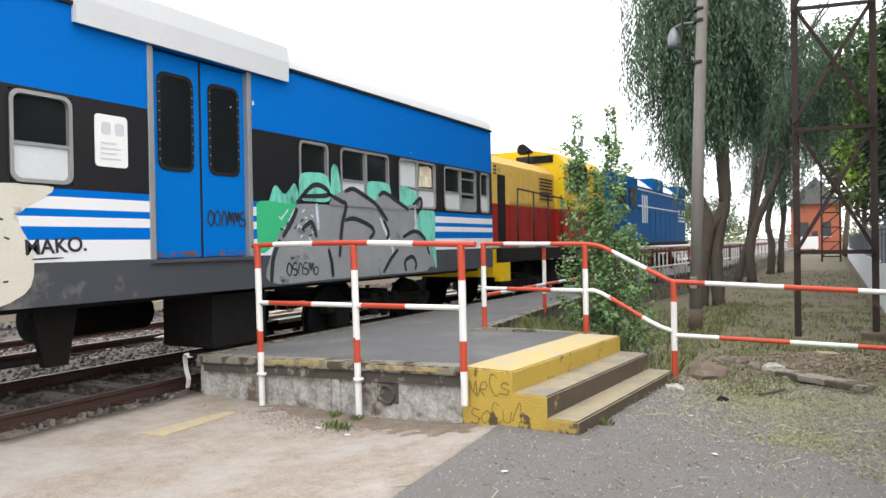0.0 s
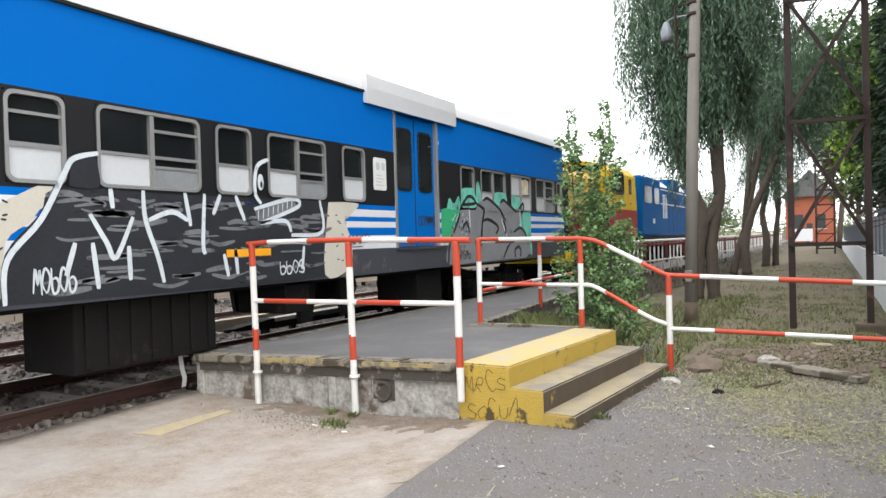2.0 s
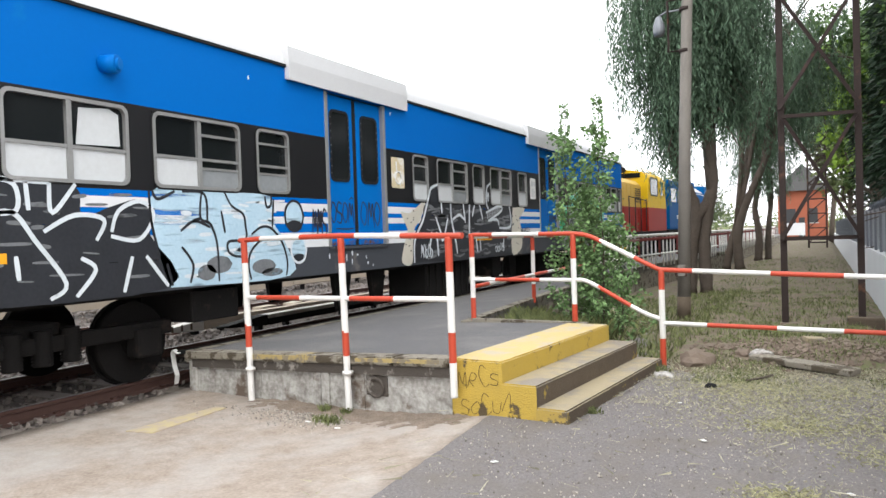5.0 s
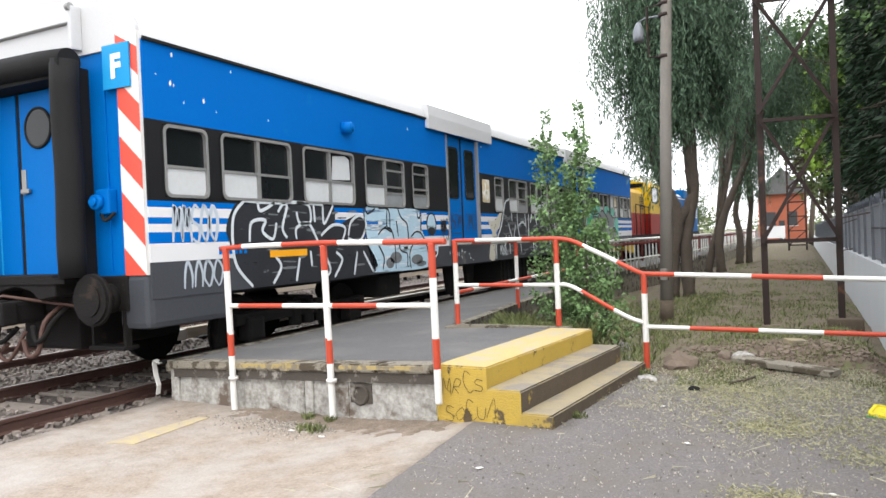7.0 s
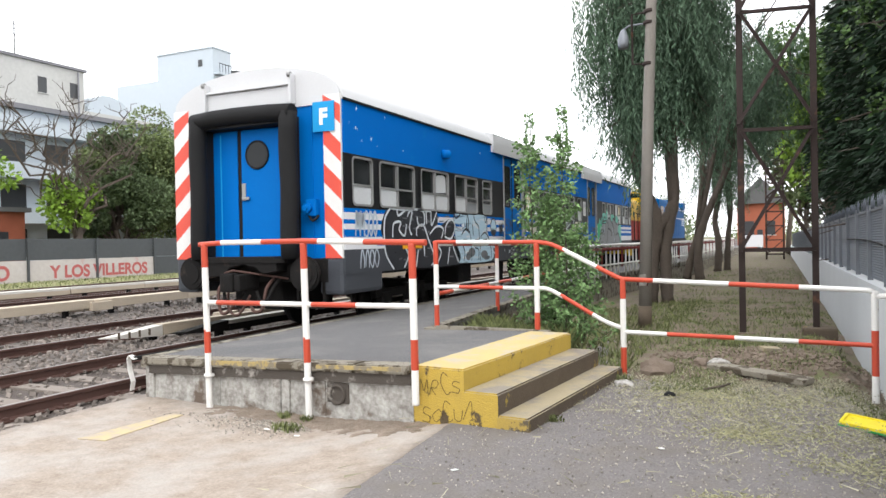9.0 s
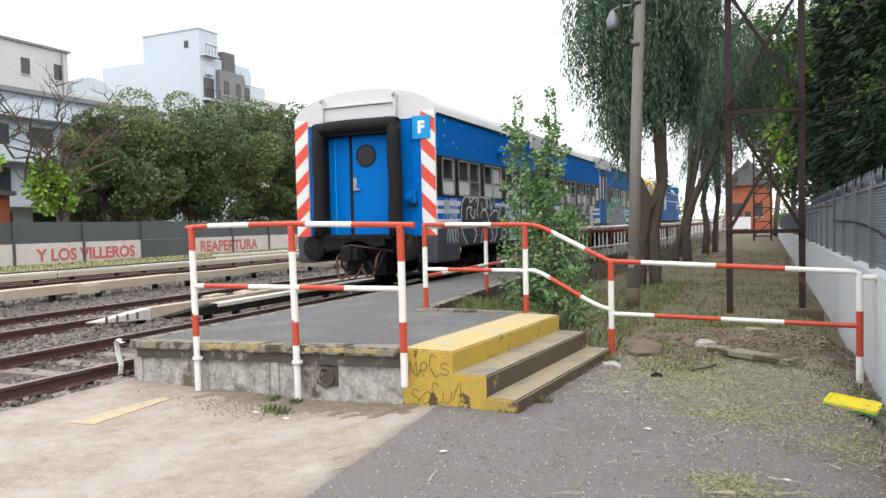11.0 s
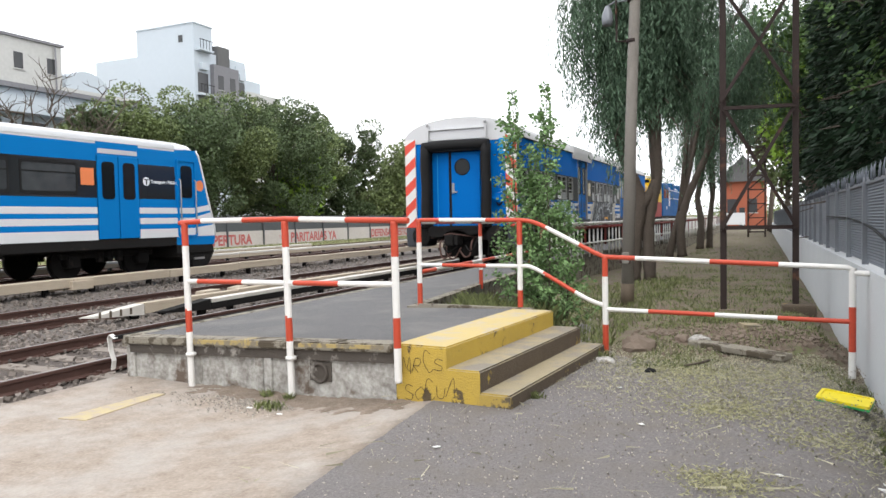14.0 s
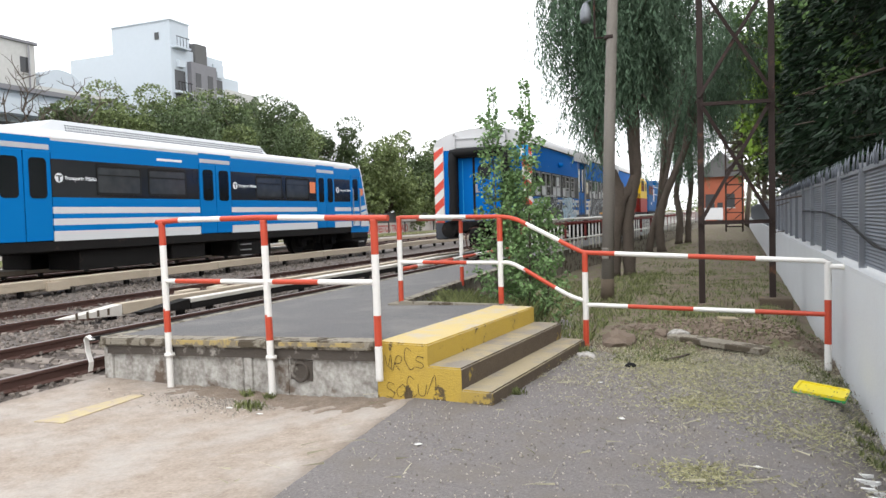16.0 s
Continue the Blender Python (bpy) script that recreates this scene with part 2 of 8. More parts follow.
RUSTY = mat("rusty_angle_iron", (0.03, 0.018, 0.015), 0.8, scale=5, fine=40, bump=0.2, amount=0.8, stains=(0.1, 0.045, 0.025), stain_scale=3)
GALV = mat("galvanised_sheet", (0.2, 0.215, 0.235), 0.5, 0.4, dark=(0.14, 0.15, 0.165), scale=1.5, fine=30, amount=0.8)
SHEET = mat("corrugated_sheet", (0.125, 0.14, 0.165), 0.55, 0.2, dark=(0.085, 0.095, 0.115), scale=1.5, fine=30, amount=0.8, stains=(0.16, 0.165, 0.17), stain_scale=1.4, stain_at=0.62)
WALLPAINT = mat("grey_wall_paint", (0.52, 0.54, 0.55), 0.75, dark=(0.43, 0.44, 0.45), scale=1.4, fine=40, bump=0.2, amount=0.9, stains=(0.3, 0.29, 0.27), stain_scale=1.2, stain_at=0.66)
BRICKRED = mat("red_brick", (0.36, 0.11, 0.06), 0.85, scale=2, fine=30, amount=0.7)
SLATE = mat("grey_roof", (0.12, 0.12, 0.12), 0.8, scale=2, fine=30, amount=0.7)
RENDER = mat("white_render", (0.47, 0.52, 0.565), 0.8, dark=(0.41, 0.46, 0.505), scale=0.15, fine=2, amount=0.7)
RENDER_GREY = mat("grey_render", (0.2, 0.2, 0.215), 0.8, scale=0.3, fine=3, amount=0.6)
RENDER_CREAM = mat("cream_render", (0.5, 0.5, 0.48), 0.8, scale=0.2, fine=3, amount=0.7)
DARKHOLE = mat("dark_window", (0.04, 0.042, 0.045), 0.3, scale=1, fine=8, amount=0.5)
STONE = mat("broken_stone", (0.2, 0.155, 0.12), 0.9, scale=5, fine=50, bump=0.4, amount=0.9)
TRAY_Y = mat("yellow_plastic", (0.75, 0.62, 0.02), 0.4, scale=4, fine=40, amount=0.3)
TRAY_G = mat("green_plastic", (0.03, 0.3, 0.08), 0.5, scale=4, fine=40, amount=0.3)
HOARDING = mat("zinc_hoarding", (0.085, 0.092, 0.1), 0.55, 0.3, scale=0.4, fine=5, amount=0.8)
BANNER = mat("banner_white", (0.52, 0.49, 0.47), 0.8, dark=(0.36, 0.32, 0.3), scale=0.9, fine=6, amount=0.9, stains=(0.42, 0.25, 0.23), stain_scale=0.8, stain_at=0.6)
BANNER_RED = mat("banner_red", (0.42, 0.11, 0.105), 0.8, scale=0.6, fine=6, amount=0.4)
EMU_BLUE = mat("emu_blue", (0.002, 0.16, 0.45), 0.45, spec=0.08, dark=(0.002, 0.14, 0.41), scale=1, fine=20, amount=0.4)
EMU_WHITE = mat("emu_white", (0.62, 0.63, 0.64), 0.5, spec=0.2, scale=1, fine=20, amount=0.25)
EMU_GREY = mat("emu_unit_grey", (0.5, 0.52, 0.54), 0.5, scale=2, fine=30, amount=0.5)
EMU_UNIT_DARK = mat("vent_grey", (0.24, 0.25, 0.26), 0.6, scale=2, fine=30, amount=0.4)
EMU_GLASS = mat("emu_glass", (0.02, 0.022, 0.025), 0.15, scale=1, fine=20, amount=0.4, spec=0.5)
EMU_ORANGE = mat("emu_orange", (0.75, 0.22, 0.08), 0.4, scale=2, fine=20, amount=0.3)


def leaf_mat(name, a, b):
    m = mat(name, a, 0.6, dark=b, scale=0.8, fine=6, amount=0.9, island=0.45, spec=0.25)
    bsdf = m.node_tree.nodes["Principled BSDF"]
    bsdf.inputs["Transmission Weight"].default_value = 0.0
    return m


LEAF_WILLOW = leaf_mat("willow_leaves", (0.115, 0.185, 0.115), (0.05, 0.09, 0.055))
LEAF_SHRUB = leaf_mat("poplar_leaves", (0.18, 0.29, 0.12), (0.09, 0.16, 0.05))
LEAF_DARK = leaf_mat("dark_leaves", (0.1, 0.14, 0.06), (0.05, 0.075, 0.035))
LEAF_MID = leaf_mat("mid_leaves", (0.17, 0.21, 0.08), (0.09, 0.125, 0.05))
LEAF_BRIGHT = leaf_mat("bright_leaves", (0.2, 0.32, 0.04), (0.13, 0.22, 0.03))
LEAF_GREEN = leaf_mat("fresh_leaves", (0.1, 0.17, 0.05), (0.05, 0.1, 0.03))
LEAF_CEDAR = leaf_mat("conifer_leaves", (0.024, 0.05, 0.024), (0.009, 0.02, 0.011))

# ---- building helpers ----
def mesh_of(name, bm, material):
    me = bpy.data.meshes.new(name)
    bm.to_mesh(me)
    bm.free()
    for m in (material if isinstance(material, (list, tuple)) else [material]):
        me.materials.append(m)
    return me


def part(name, bm, material, parent=None, label=""):
    """Links a bmesh as one mesh object under a thing or a part."""
    ob = new(name, mesh_of(name, bm, material))
    if parent is not None:
        ob.parent = parent
    return tagged(ob, label)


def thing(name, label, category, group="", kind="", at=None):
    """An empty at the base of a thing."""
    ob = tagged(new(name), label, category, group, kind)
    if at is not None:
        ob.matrix_basis = at
    return ob


def box(bm, x0, x1, y0, y1, z0, z1, index=0, bevel=0.0, m=None):
    """Adds a box to bm, bevelled where asked for, moved by m."""
    vs = [bm.verts.new((x, y, z)) for z in (z0, z1) for y in (y0, y1) for x in (x0, x1)]
    fs = [bm.faces.new([vs[i] for i in q]) for q in ((0, 2, 3, 1), (4, 5, 7, 6), (0, 1, 5, 4), (2, 6, 7, 3), (0, 4, 6, 2), (1, 3, 7, 5))]
    for f in fs:
        f.material_index = index
    if bevel:
        es = list({e for f in fs for e in f.edges})
        got = bmesh.ops.bevel(bm, geom=es, offset=bevel, segments=2, affect="EDGES", profile=0.6)
        for f in got["faces"]:
            f.material_index = index
        vs = list({v for f in got["faces"] for v in f.verts} | {v for v in vs if v.is_valid})
    if m is not None:
        bmesh.ops.transform(bm, matrix=m, verts=[v for v in vs if v.is_valid])
    return bm


def boxm(*a, **k):
    return box(bmesh.new(), *a, **k)


def tube(bm, path, r, sides=10, index=0, radii=None, closed=True, bands=None):
    """A round tube along points; bands: a function of the running length that gives the material index."""
    pts = [Vector(p) for p in path]
    rings, run, runs = [], 0.0, [0.0]
    for a, b in zip(pts, pts[1:]):
        run += (b - a).length
        runs.append(run)
    side = None
    for i, p in enumerate(pts):
        d = (pts[min(i + 1, len(pts) - 1)] - pts[max(i - 1, 0)]).normalized()
        if side is None:
            side = d.orthogonal().normalized()
        side = (side - d * side.dot(d)).normalized()
        up = d.cross(side)
        rad = radii[i] if radii else r
        rings.append([bm.verts.new(p + rad * (math.cos(2 * math.pi * k / sides) * side + math.sin(2 * math.pi * k / sides) * up)) for k in range(sides)])
    for i, (a, b) in enumerate(zip(rings, rings[1:])):
        ind = bands((runs[i] + runs[i + 1]) / 2) if bands else index
        for k in range(sides):
            f = bm.faces.new((a[k], a[(k + 1) % sides], b[(k + 1) % sides], b[k]))
            f.smooth, f.material_index = True, ind
    if closed:
        for ring, ind in ((rings[0][::-1], bands(0) if bands else index), (rings[-1], bands(run) if bands else index)):
            bm.faces.new(ring).material_index = ind
    return bm


def tubem(*a, **k):
    return tube(bmesh.new(), *a, **k)


def disc(bm, centre, axis, r, depth, sides=24, index=0):
    """A solid disc or short cylinder about an axis."""
    c, a = Vector(centre), Vector(axis).normalized()
    tube(bm, [c - a * depth / 2, c + a * depth / 2], r, sides, index)
    return bm


def sheet(bm, poly, z, index=0):
    f = bm.faces.new([bm.verts.new((x, y, z)) for x, y in poly])
    f.material_index = index
    return bm


def slab(bm, poly, z0, z1, index=0, top_index=None):
    """A prism over a counter-clockwise outline in x and y."""
    lo = [bm.verts.new((x, y, z0)) for x, y in poly]
    hi = [bm.verts.new((x, y, z1)) for x, y in poly]
    bm.faces.new(hi).material_index = index if top_index is None else top_index
    bm.faces.new(lo[::-1]).material_index = index
    for i in range(len(poly)):
        j = (i + 1) % len(poly)
        bm.faces.new((lo[i], lo[j], hi[j], hi[i])).material_index = index
    return bm


def prism(bm, quad, z0, z1, index=0):
    """A prism over four places with bottom and top heights for each."""
    z0 = z0 if isinstance(z0, (list, tuple)) else [z0] * 4
    z1 = z1 if isinstance(z1, (list, tuple)) else [z1] * 4
    a = [bm.verts.new((p[0], p[1], z)) for p, z in zip(quad, z0)]
    b = [bm.verts.new((p[0], p[1], z)) for p, z in zip(quad, z1)]
    fs = [bm.faces.new(b), bm.faces.new(a[::-1])] + [bm.faces.new((a[i], a[(i + 1) % 4], b[(i + 1) % 4], b[i])) for i in range(4)]
    for f in fs:
        f.material_index = index
    return bm


def smooth(pts, steps=5):
    """A curve through control points."""
    out, p = [], [Vector(q) for q in pts]
    for i in range(len(p) - 1):
        a, b, c, d = p[max(i - 1, 0)], p[i], p[i + 1], p[min(i + 2, len(p) - 1)]
        for k in range(steps):
            t = k / steps
            out.append(0.5 * (2 * b + (c - a) * t + (2 * a - 5 * b + 4 * c - d) * t * t + (3 * b - a - 3 * c + d) * t ** 3))
    return out + [p[-1]]


# ---- ground ----
def grid_sheet(xs, ys, height, index=None):
    """A sheet over a grid of x and y with a height for every corner."""
    bm = bmesh.new()
    rows = [[bm.verts.new((x, y, height(x, y))) for x in xs] for y in ys]
    for j in range(len(ys) - 1):
        for i in range(len(xs) - 1):
            f = bm.faces.new((rows[j][i], rows[j][i + 1], rows[j + 1][i + 1], rows[j + 1][i]))
            f.smooth = True
            if index:
                f.material_index = index((xs[i] + xs[i + 1]) / 2, (ys[j] + ys[j + 1]) / 2)
    return bm


def steps(a, b, n):
    return [a + (b - a) * i / n for i in range(n + 1)]


def lumps(x, y, s, seed=0.0):
    return noise.noise(Vector((x * s, y * s, seed)))


def bed(x, y):
    """The height of the ballast across the tracks."""
    stops = [(-45, -0.1), (-24, -0.05), (-18, -0.05), (-16.2, 0.05), (-11.8, 0.05), (-10.6, -0.15), (-3.5, -0.175), (400, -0.3)]
    for (x0, z0), (x1, z1) in zip(stops, stops[1:]):
        if x <= x1:
            k = min(max((x - x0) / (x1 - x0), 0), 1)
            return z0 + (z1 - z0) * k
    return -0.3


GROUND_X = [-900, -300, -120, -60, -45] + steps(-30, -3.5, 53) + [-2, 0, 4, 10, 30, 120, 400, 900]
GROUND_Y = [-300, -60, -20] + steps(-10, 30, 80) + [35, 40, 50, 60, 80, 120, 200, 400, 900, 2500]
bm = grid_sheet(GROUND_X, GROUND_Y, lambda x, y: (bed(x, y) if -46 < x <= -3.5 else -0.3 if x > -3.5 else -0.1) + 0.035 * lumps(x, y, 1.3) * (1 if x < -3.6 else 0), lambda x, y: 3 if -6.0 < x < -3.3 and y < 60 else 1 if -19.5 < x < -3.4 and y < 500 else (2 if -31 < x < -19 and y < 300 else 0))
# Darker brown bed for the strip along the nearest track.
DARK_BED = mat("dark_ballast_bed", (0.12, 0.098, 0.085), 0.95, dark=(0.045, 0.037, 0.033), scale=12, fine=38, bump=1.0, amount=1.0, sharp=0.4)
WEEDS = mat("trackside_weeds", (0.26, 0.235, 0.12), 0.95, dark=(0.13, 0.15, 0.055), scale=0.5, fine=9, bump=0.8, amount=1.0, stains=(0.2, 0.19, 0.16), stain_scale=0.4, stain_at=0.55)
tagged(part("ground", bm, [EARTH, BALLAST_BED, WEEDS, DARK_BED]), "ballast, weeds and bare earth under the tracks", "ground", kind="structure")

# the cast concrete in front of the platform and the asphalt path
SEAM = 0.43


def fall(x):
    """The ground's fall towards the foot of the boundary wall."""
    k = min(max((x - 3.4) / 0.45, 0.0), 1.0)
    return -0.2 * k * k * (3 - 2 * k)


def seam_x(y):
    """The ragged line between concrete and asphalt."""
    return 0.36 - 0.068 * (max(y, -2.8) + 0.45) + 0.012 * lumps(0, y, 2.2, 9) + 0.012 * lumps(0, y, 9, 4)


APRON_Y = steps(-14, -3.4, 20) + steps(-3.3, 0.6, 78)
bm = grid_sheet(steps(-3.62, SEAM, 16), APRON_Y, lambda x, y: -0.13 + 0.115 * max(0.0, (x + 1.2) / (SEAM + 1.2)) ** 1.5 + 0.006 * lumps(x, y, 0.9) + 0.003 * lumps(x, y, 4))
for v in bm.verts:
    if v.co.x > SEAM - 0.01:
        v.co.x = seam_x(v.co.y)
res = bmesh.ops.extrude_face_region(bm, geom=bm.faces[:])
bmesh.ops.translate(bm, vec=(0, 0, -0.25), verts=[v for v in res["geom"] if isinstance(v, bmesh.types.BMVert)])
bmesh.ops.recalc_face_normals(bm, faces=bm.faces)
tagged(part("pavement_1", bm, CONCRETE), "stained pale brown concrete apron beside the track", "pavement", kind="structure")
bm = grid_sheet(steps(SEAM, 3.88, 40), APRON_Y + steps(0.7, 6, 40), lambda x, y: -0.012 + 0.012 * lumps(x, y, 0.8, 3) - (0.02 * max(0, y - 2)) + 0.004 * lumps(x, y, 6, 1) + fall(x))
for v in bm.verts:
    if v.co.x < SEAM + 0.01 and v.co.y < 0.6:
        v.co.x = seam_x(v.co.y) + 0.014 + 0.01 * lumps(1, v.co.y, 14)
tagged(part("pavement_2", bm, ASPHALT), "worn grey asphalt path with grit and dry grass", "pavement", kind="structure")
bm = bmesh.new()
for y0, y1 in zip(APRON_Y, APRON_Y[1:]):
    if y1 < 0.1:
        prism(bm, [(seam_x(y0) - 0.004, y0), (seam_x(y0) + 0.03, y0), (seam_x(y1) + 0.03, y1), (seam_x(y1) - 0.004, y1)], -0.08, -0.022)
part("crack_fill", bm, EARTH, bpy.data.objects["pavement_2"], "dirt in the joint")
LINE_WORN = mat("worn_yellow_line", (0.45, 0.375, 0.2), 0.85, dark=(0.37, 0.3, 0.2), scale=6, fine=60, amount=1.0, sharp=0.4, stains=(0.36, 0.3, 0.235), stain_scale=9, stain_at=0.48, stain_soft=0.12)
bm = bmesh.new()
slab(bm, [(-2.58, -0.25), (-2.67, -1.25), (-2.38, -1.21), (-2.44, -0.25)], -0.14, -0.1235)
part("painted_line", bm, LINE_WORN, bpy.data.objects["pavement_1"], "worn yellow painted line")


def verge_height(x, y):
    rise = -0.07 + 0.055 * (y - 1.7) * (1 if y < 3.2 else 0) + (0.0825 if y >= 3.2 else 0)
    mound = 0.13 * math.exp(-(((x - 2.9) / 0.9) ** 2 + ((y - 3.9) / 0.7) ** 2)) + 0.08 * math.exp(-(((x - 1.75) / 0.4) ** 2 + ((y - 3.1) / 0.5) ** 2))
    edge = -0.12 * max(0.0, 1.35 - x) / 1.0 if x < 1.35 else 0.0
    return rise + mound + edge + fall(x) + 0.035 * lumps(x, y, 1.4) + 0.02 * lumps(x, y, 5)


VERGE_X, VERGE_Y = steps(-1.9, 3.88, 58), steps(1.2, 12, 108) + steps(12.5, 110, 150)
bm = grid_sheet(VERGE_X, VERGE_Y, lambda x, y: verge_height(x, y) if (x > 1.3 or y > 2.75) else -0.32)
VERGE = mat("trodden_verge", (0.2, 0.155, 0.115), 0.95, dark=(0.09, 0.072, 0.052), scale=3, fine=45, bump=1.0, amount=1.0, sharp=0.45, stains=(0.115, 0.125, 0.05), stain_scale=2.2, stain_at=0.48, stain_soft=0.15)
tagged(part("verge", bm, VERGE), "trodden earth and thin grass along the path", "ground", kind="structure")

# ---- platform ----
K = math.atan(-0.088)


def pf(u, v):
    """A place on the platform's end, u along its front and v away from it."""
    return (u * math.cos(K) - v * math.sin(K), u * math.sin(K) + v * math.cos(K))


def deck_z(x):
    return 0.455 + 0.042 * min(x, 0.0)


plat = tagged(new("platform"), "low old platform with asphalt deck and peeling concrete walls", "platform", kind="structure")
outline = [pf(-3.5, 0.02), pf(0.2, 0.02), pf(0.2, 2.62), (-1.1, 2.72), (-1.45, 6), (-1.9, 12), (-1.95, 16), (-0.8, 29.7), (-0.5, 90), (-3.52, 90), (-3.52, 16), (-3.52, 6)]
bm = bmesh.new()
lo = [bm.verts.new((x, y, deck_z(x) - 0.16)) for x, y in outline]
hi = [bm.verts.new((x, y, deck_z(x))) for x, y in outline]
bmesh.ops.triangulate(bm, faces=[bm.faces.new(hi)])
for i in range(len(outline)):
    j = (i + 1) % len(outline)
    bm.faces.new((lo[i], lo[j], hi[j], hi[i]))
bmesh.ops.recalc_face_normals(bm, faces=bm.faces)
part("deck", bm, DECK, plat, "grey asphalt deck")


def uv_prism(u0, u1, v0, v1, z0, z1):
    q = [pf(u0, v0), pf(u1, v0), pf(u1, v1), pf(u0, v1)]
    zz = lambda z: [z(p[0]) for p in q] if callable(z) else z
    return prism(bmesh.new(), q, zz(z0), zz(z1))


# front kerb stones, lip and wall panels
cuts = [-3.52, -2.9, -1.75, -0.62, -0.02]
for k, (a, b) in enumerate(zip(cuts, cuts[1:])):
    bm = uv_prism(a + 0.004, b - 0.004, -0.07, 0.16, lambda x: deck_z(x) - 0.075, lambda x: deck_z(x) + 0.004)
    bmesh.ops.bevel(bm, geom=bm.edges[:], offset=0.014, segments=2, affect="EDGES")
    part("kerb_stone", bm, EDGE_CONC, plat, "moss-stained concrete kerb stone")
KERB_Y = mat("kerb_yellow", (0.45, 0.33, 0.09), 0.85, dark=(0.3, 0.24, 0.13), scale=9, fine=60, amount=1.0, sharp=0.3, stains=(0.2, 0.17, 0.12), stain_scale=9, stain_at=0.46)
part("kerb_paint", uv_prism(-2.45, -1.55, -0.073, -0.05, lambda x: deck_z(x) - 0.05, lambda x: deck_z(x) - 0.004), KERB_Y, plat, "remains of yellow kerb paint")
part("kerb_paint", uv_prism(-1.8, -1.68, -0.076, 0.1, lambda x: deck_z(x) - 0.07, lambda x: deck_z(x) + 0.007), KERB_Y, plat, "yellow paint mark")
part("kerb_paint", uv_prism(-1.05, -0.1, -0.073, -0.04, lambda x: deck_z(x) - 0.045, lambda x: deck_z(x) - 0.01), KERB_Y, plat, "remains of yellow kerb paint")
# The ledge's dark colour holds the kerb's deep shadow besides brown stain.
LIP = mat("shaded_stained_lip", (0.085, 0.072, 0.06), 0.9, scale=3, fine=50, bump=0.4, amount=0.9, stains=(0.3, 0.28, 0.25), stain_scale=4)
part("front_lip", uv_prism(-3.45, -0.02, -0.035, 0.1, lambda x: deck_z(x) - 0.17, lambda x: deck_z(x) - 0.075), LIP, plat, "stained ledge under the kerb, the kerb's shadow in its colour")
for a, b in ((-3.42, -2.4), (-2.4, -1.62), (-1.44, -1.0), (-1.0, -0.02)):
    part("wall_panel", uv_prism(a + 0.004, b - 0.004, 0.0 + 0.01 * (a < -2), 0.12, -0.3, lambda x: deck_z(x) - 0.165), WALL_CONC, plat, "peeling whitewashed concrete panel")
for a, b in ((-3.52, -3.40), (-1.64, -1.54), (-1.53, -1.43)):
    bm = uv_prism(a, b, -0.03, 0.12, -0.3, lambda x: deck_z(x) - 0.1)
    bmesh.ops.bevel(bm, geom=bm.edges[:], offset=0.01, segments=1, affect="EDGES")
    part("pilaster", bm, WALL_CONC, plat, "concrete pilaster")
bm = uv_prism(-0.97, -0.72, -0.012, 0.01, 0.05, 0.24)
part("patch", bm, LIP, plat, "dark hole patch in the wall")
bm = bmesh.new()
px, py = pf(-0.85, -0.02)
tube(bm, [(px + 0.085 * math.cos(a / 8 * math.pi), py - 0.008 * math.cos(a / 8 * math.pi), 0.13 + 0.085 * math.sin(a / 8 * math.pi)) for a in range(17)], 0.018, 8, closed=False)
part("drain_ring", bm, LIP, plat)
for y0, y1 in zip(steps(0.3, 60, 40), steps(0.3, 60, 40)[1:]):
    part("edge_stone", boxm(-3.6, -3.44, y0 + 0.006, y1 - 0.006, deck_z(-3.5) - 0.12, deck_z(-3.5) + 0.006), EDGE_CONC, plat)
part("side_wall", boxm(-3.5, -3.42, 0.4, 90, -0.4, deck_z(-3.5) - 0.12), WALL_CONC, plat)
for (xa, ya), (xb, yb) in zip(outline[3:8], outline[4:9]):
    q = [(xa, ya), (xb, yb), (xb - 0.16, yb), (xa - 0.16, ya)]
    part("back_kerb", prism(bmesh.new(), q, -0.35, [deck_z(p[0]) + 0.025 for p in q]), EDGE_CONC, plat, "raised concrete kerb")
part("back_kerb", prism(bmesh.new(), [(-1.1, 2.72), pf(0.2, 2.62), pf(0.2, 2.7), (-1.1, 2.8)], -0.35, 0.46), EDGE_CONC, plat)
bm = bmesh.new()
fold = [(-3.56, 0.3), (-3.63, 0.34), (-3.66, 0.3), (-3.64, 0.16), (-3.6, 0.05), (-3.62, -0.05)]
a, b = [[bm.verts.new((x + dx, yy, z)) for x, z in fold] for yy, dx in ((0.16, 0.0), (0.23, -0.012))]
for k in range(len(fold) - 1):
    bm.faces.new((a[k], a[k + 1], b[k + 1], b[k]))
bmesh.ops.recalc_face_normals(bm, faces=bm.faces)
bmesh.ops.solidify(bm, geom=bm.faces[:], thickness=0.006)
part("torn_strip", bm, RAIL_WHITE, plat, "torn white folded edge strip")
part("edge_strip", boxm(-3.61, -3.58, 0.2, 60, deck_z(-3.5) - 0.03, deck_z(-3.5) + 0.014), RUBBER, plat, "black rubber edge strip")

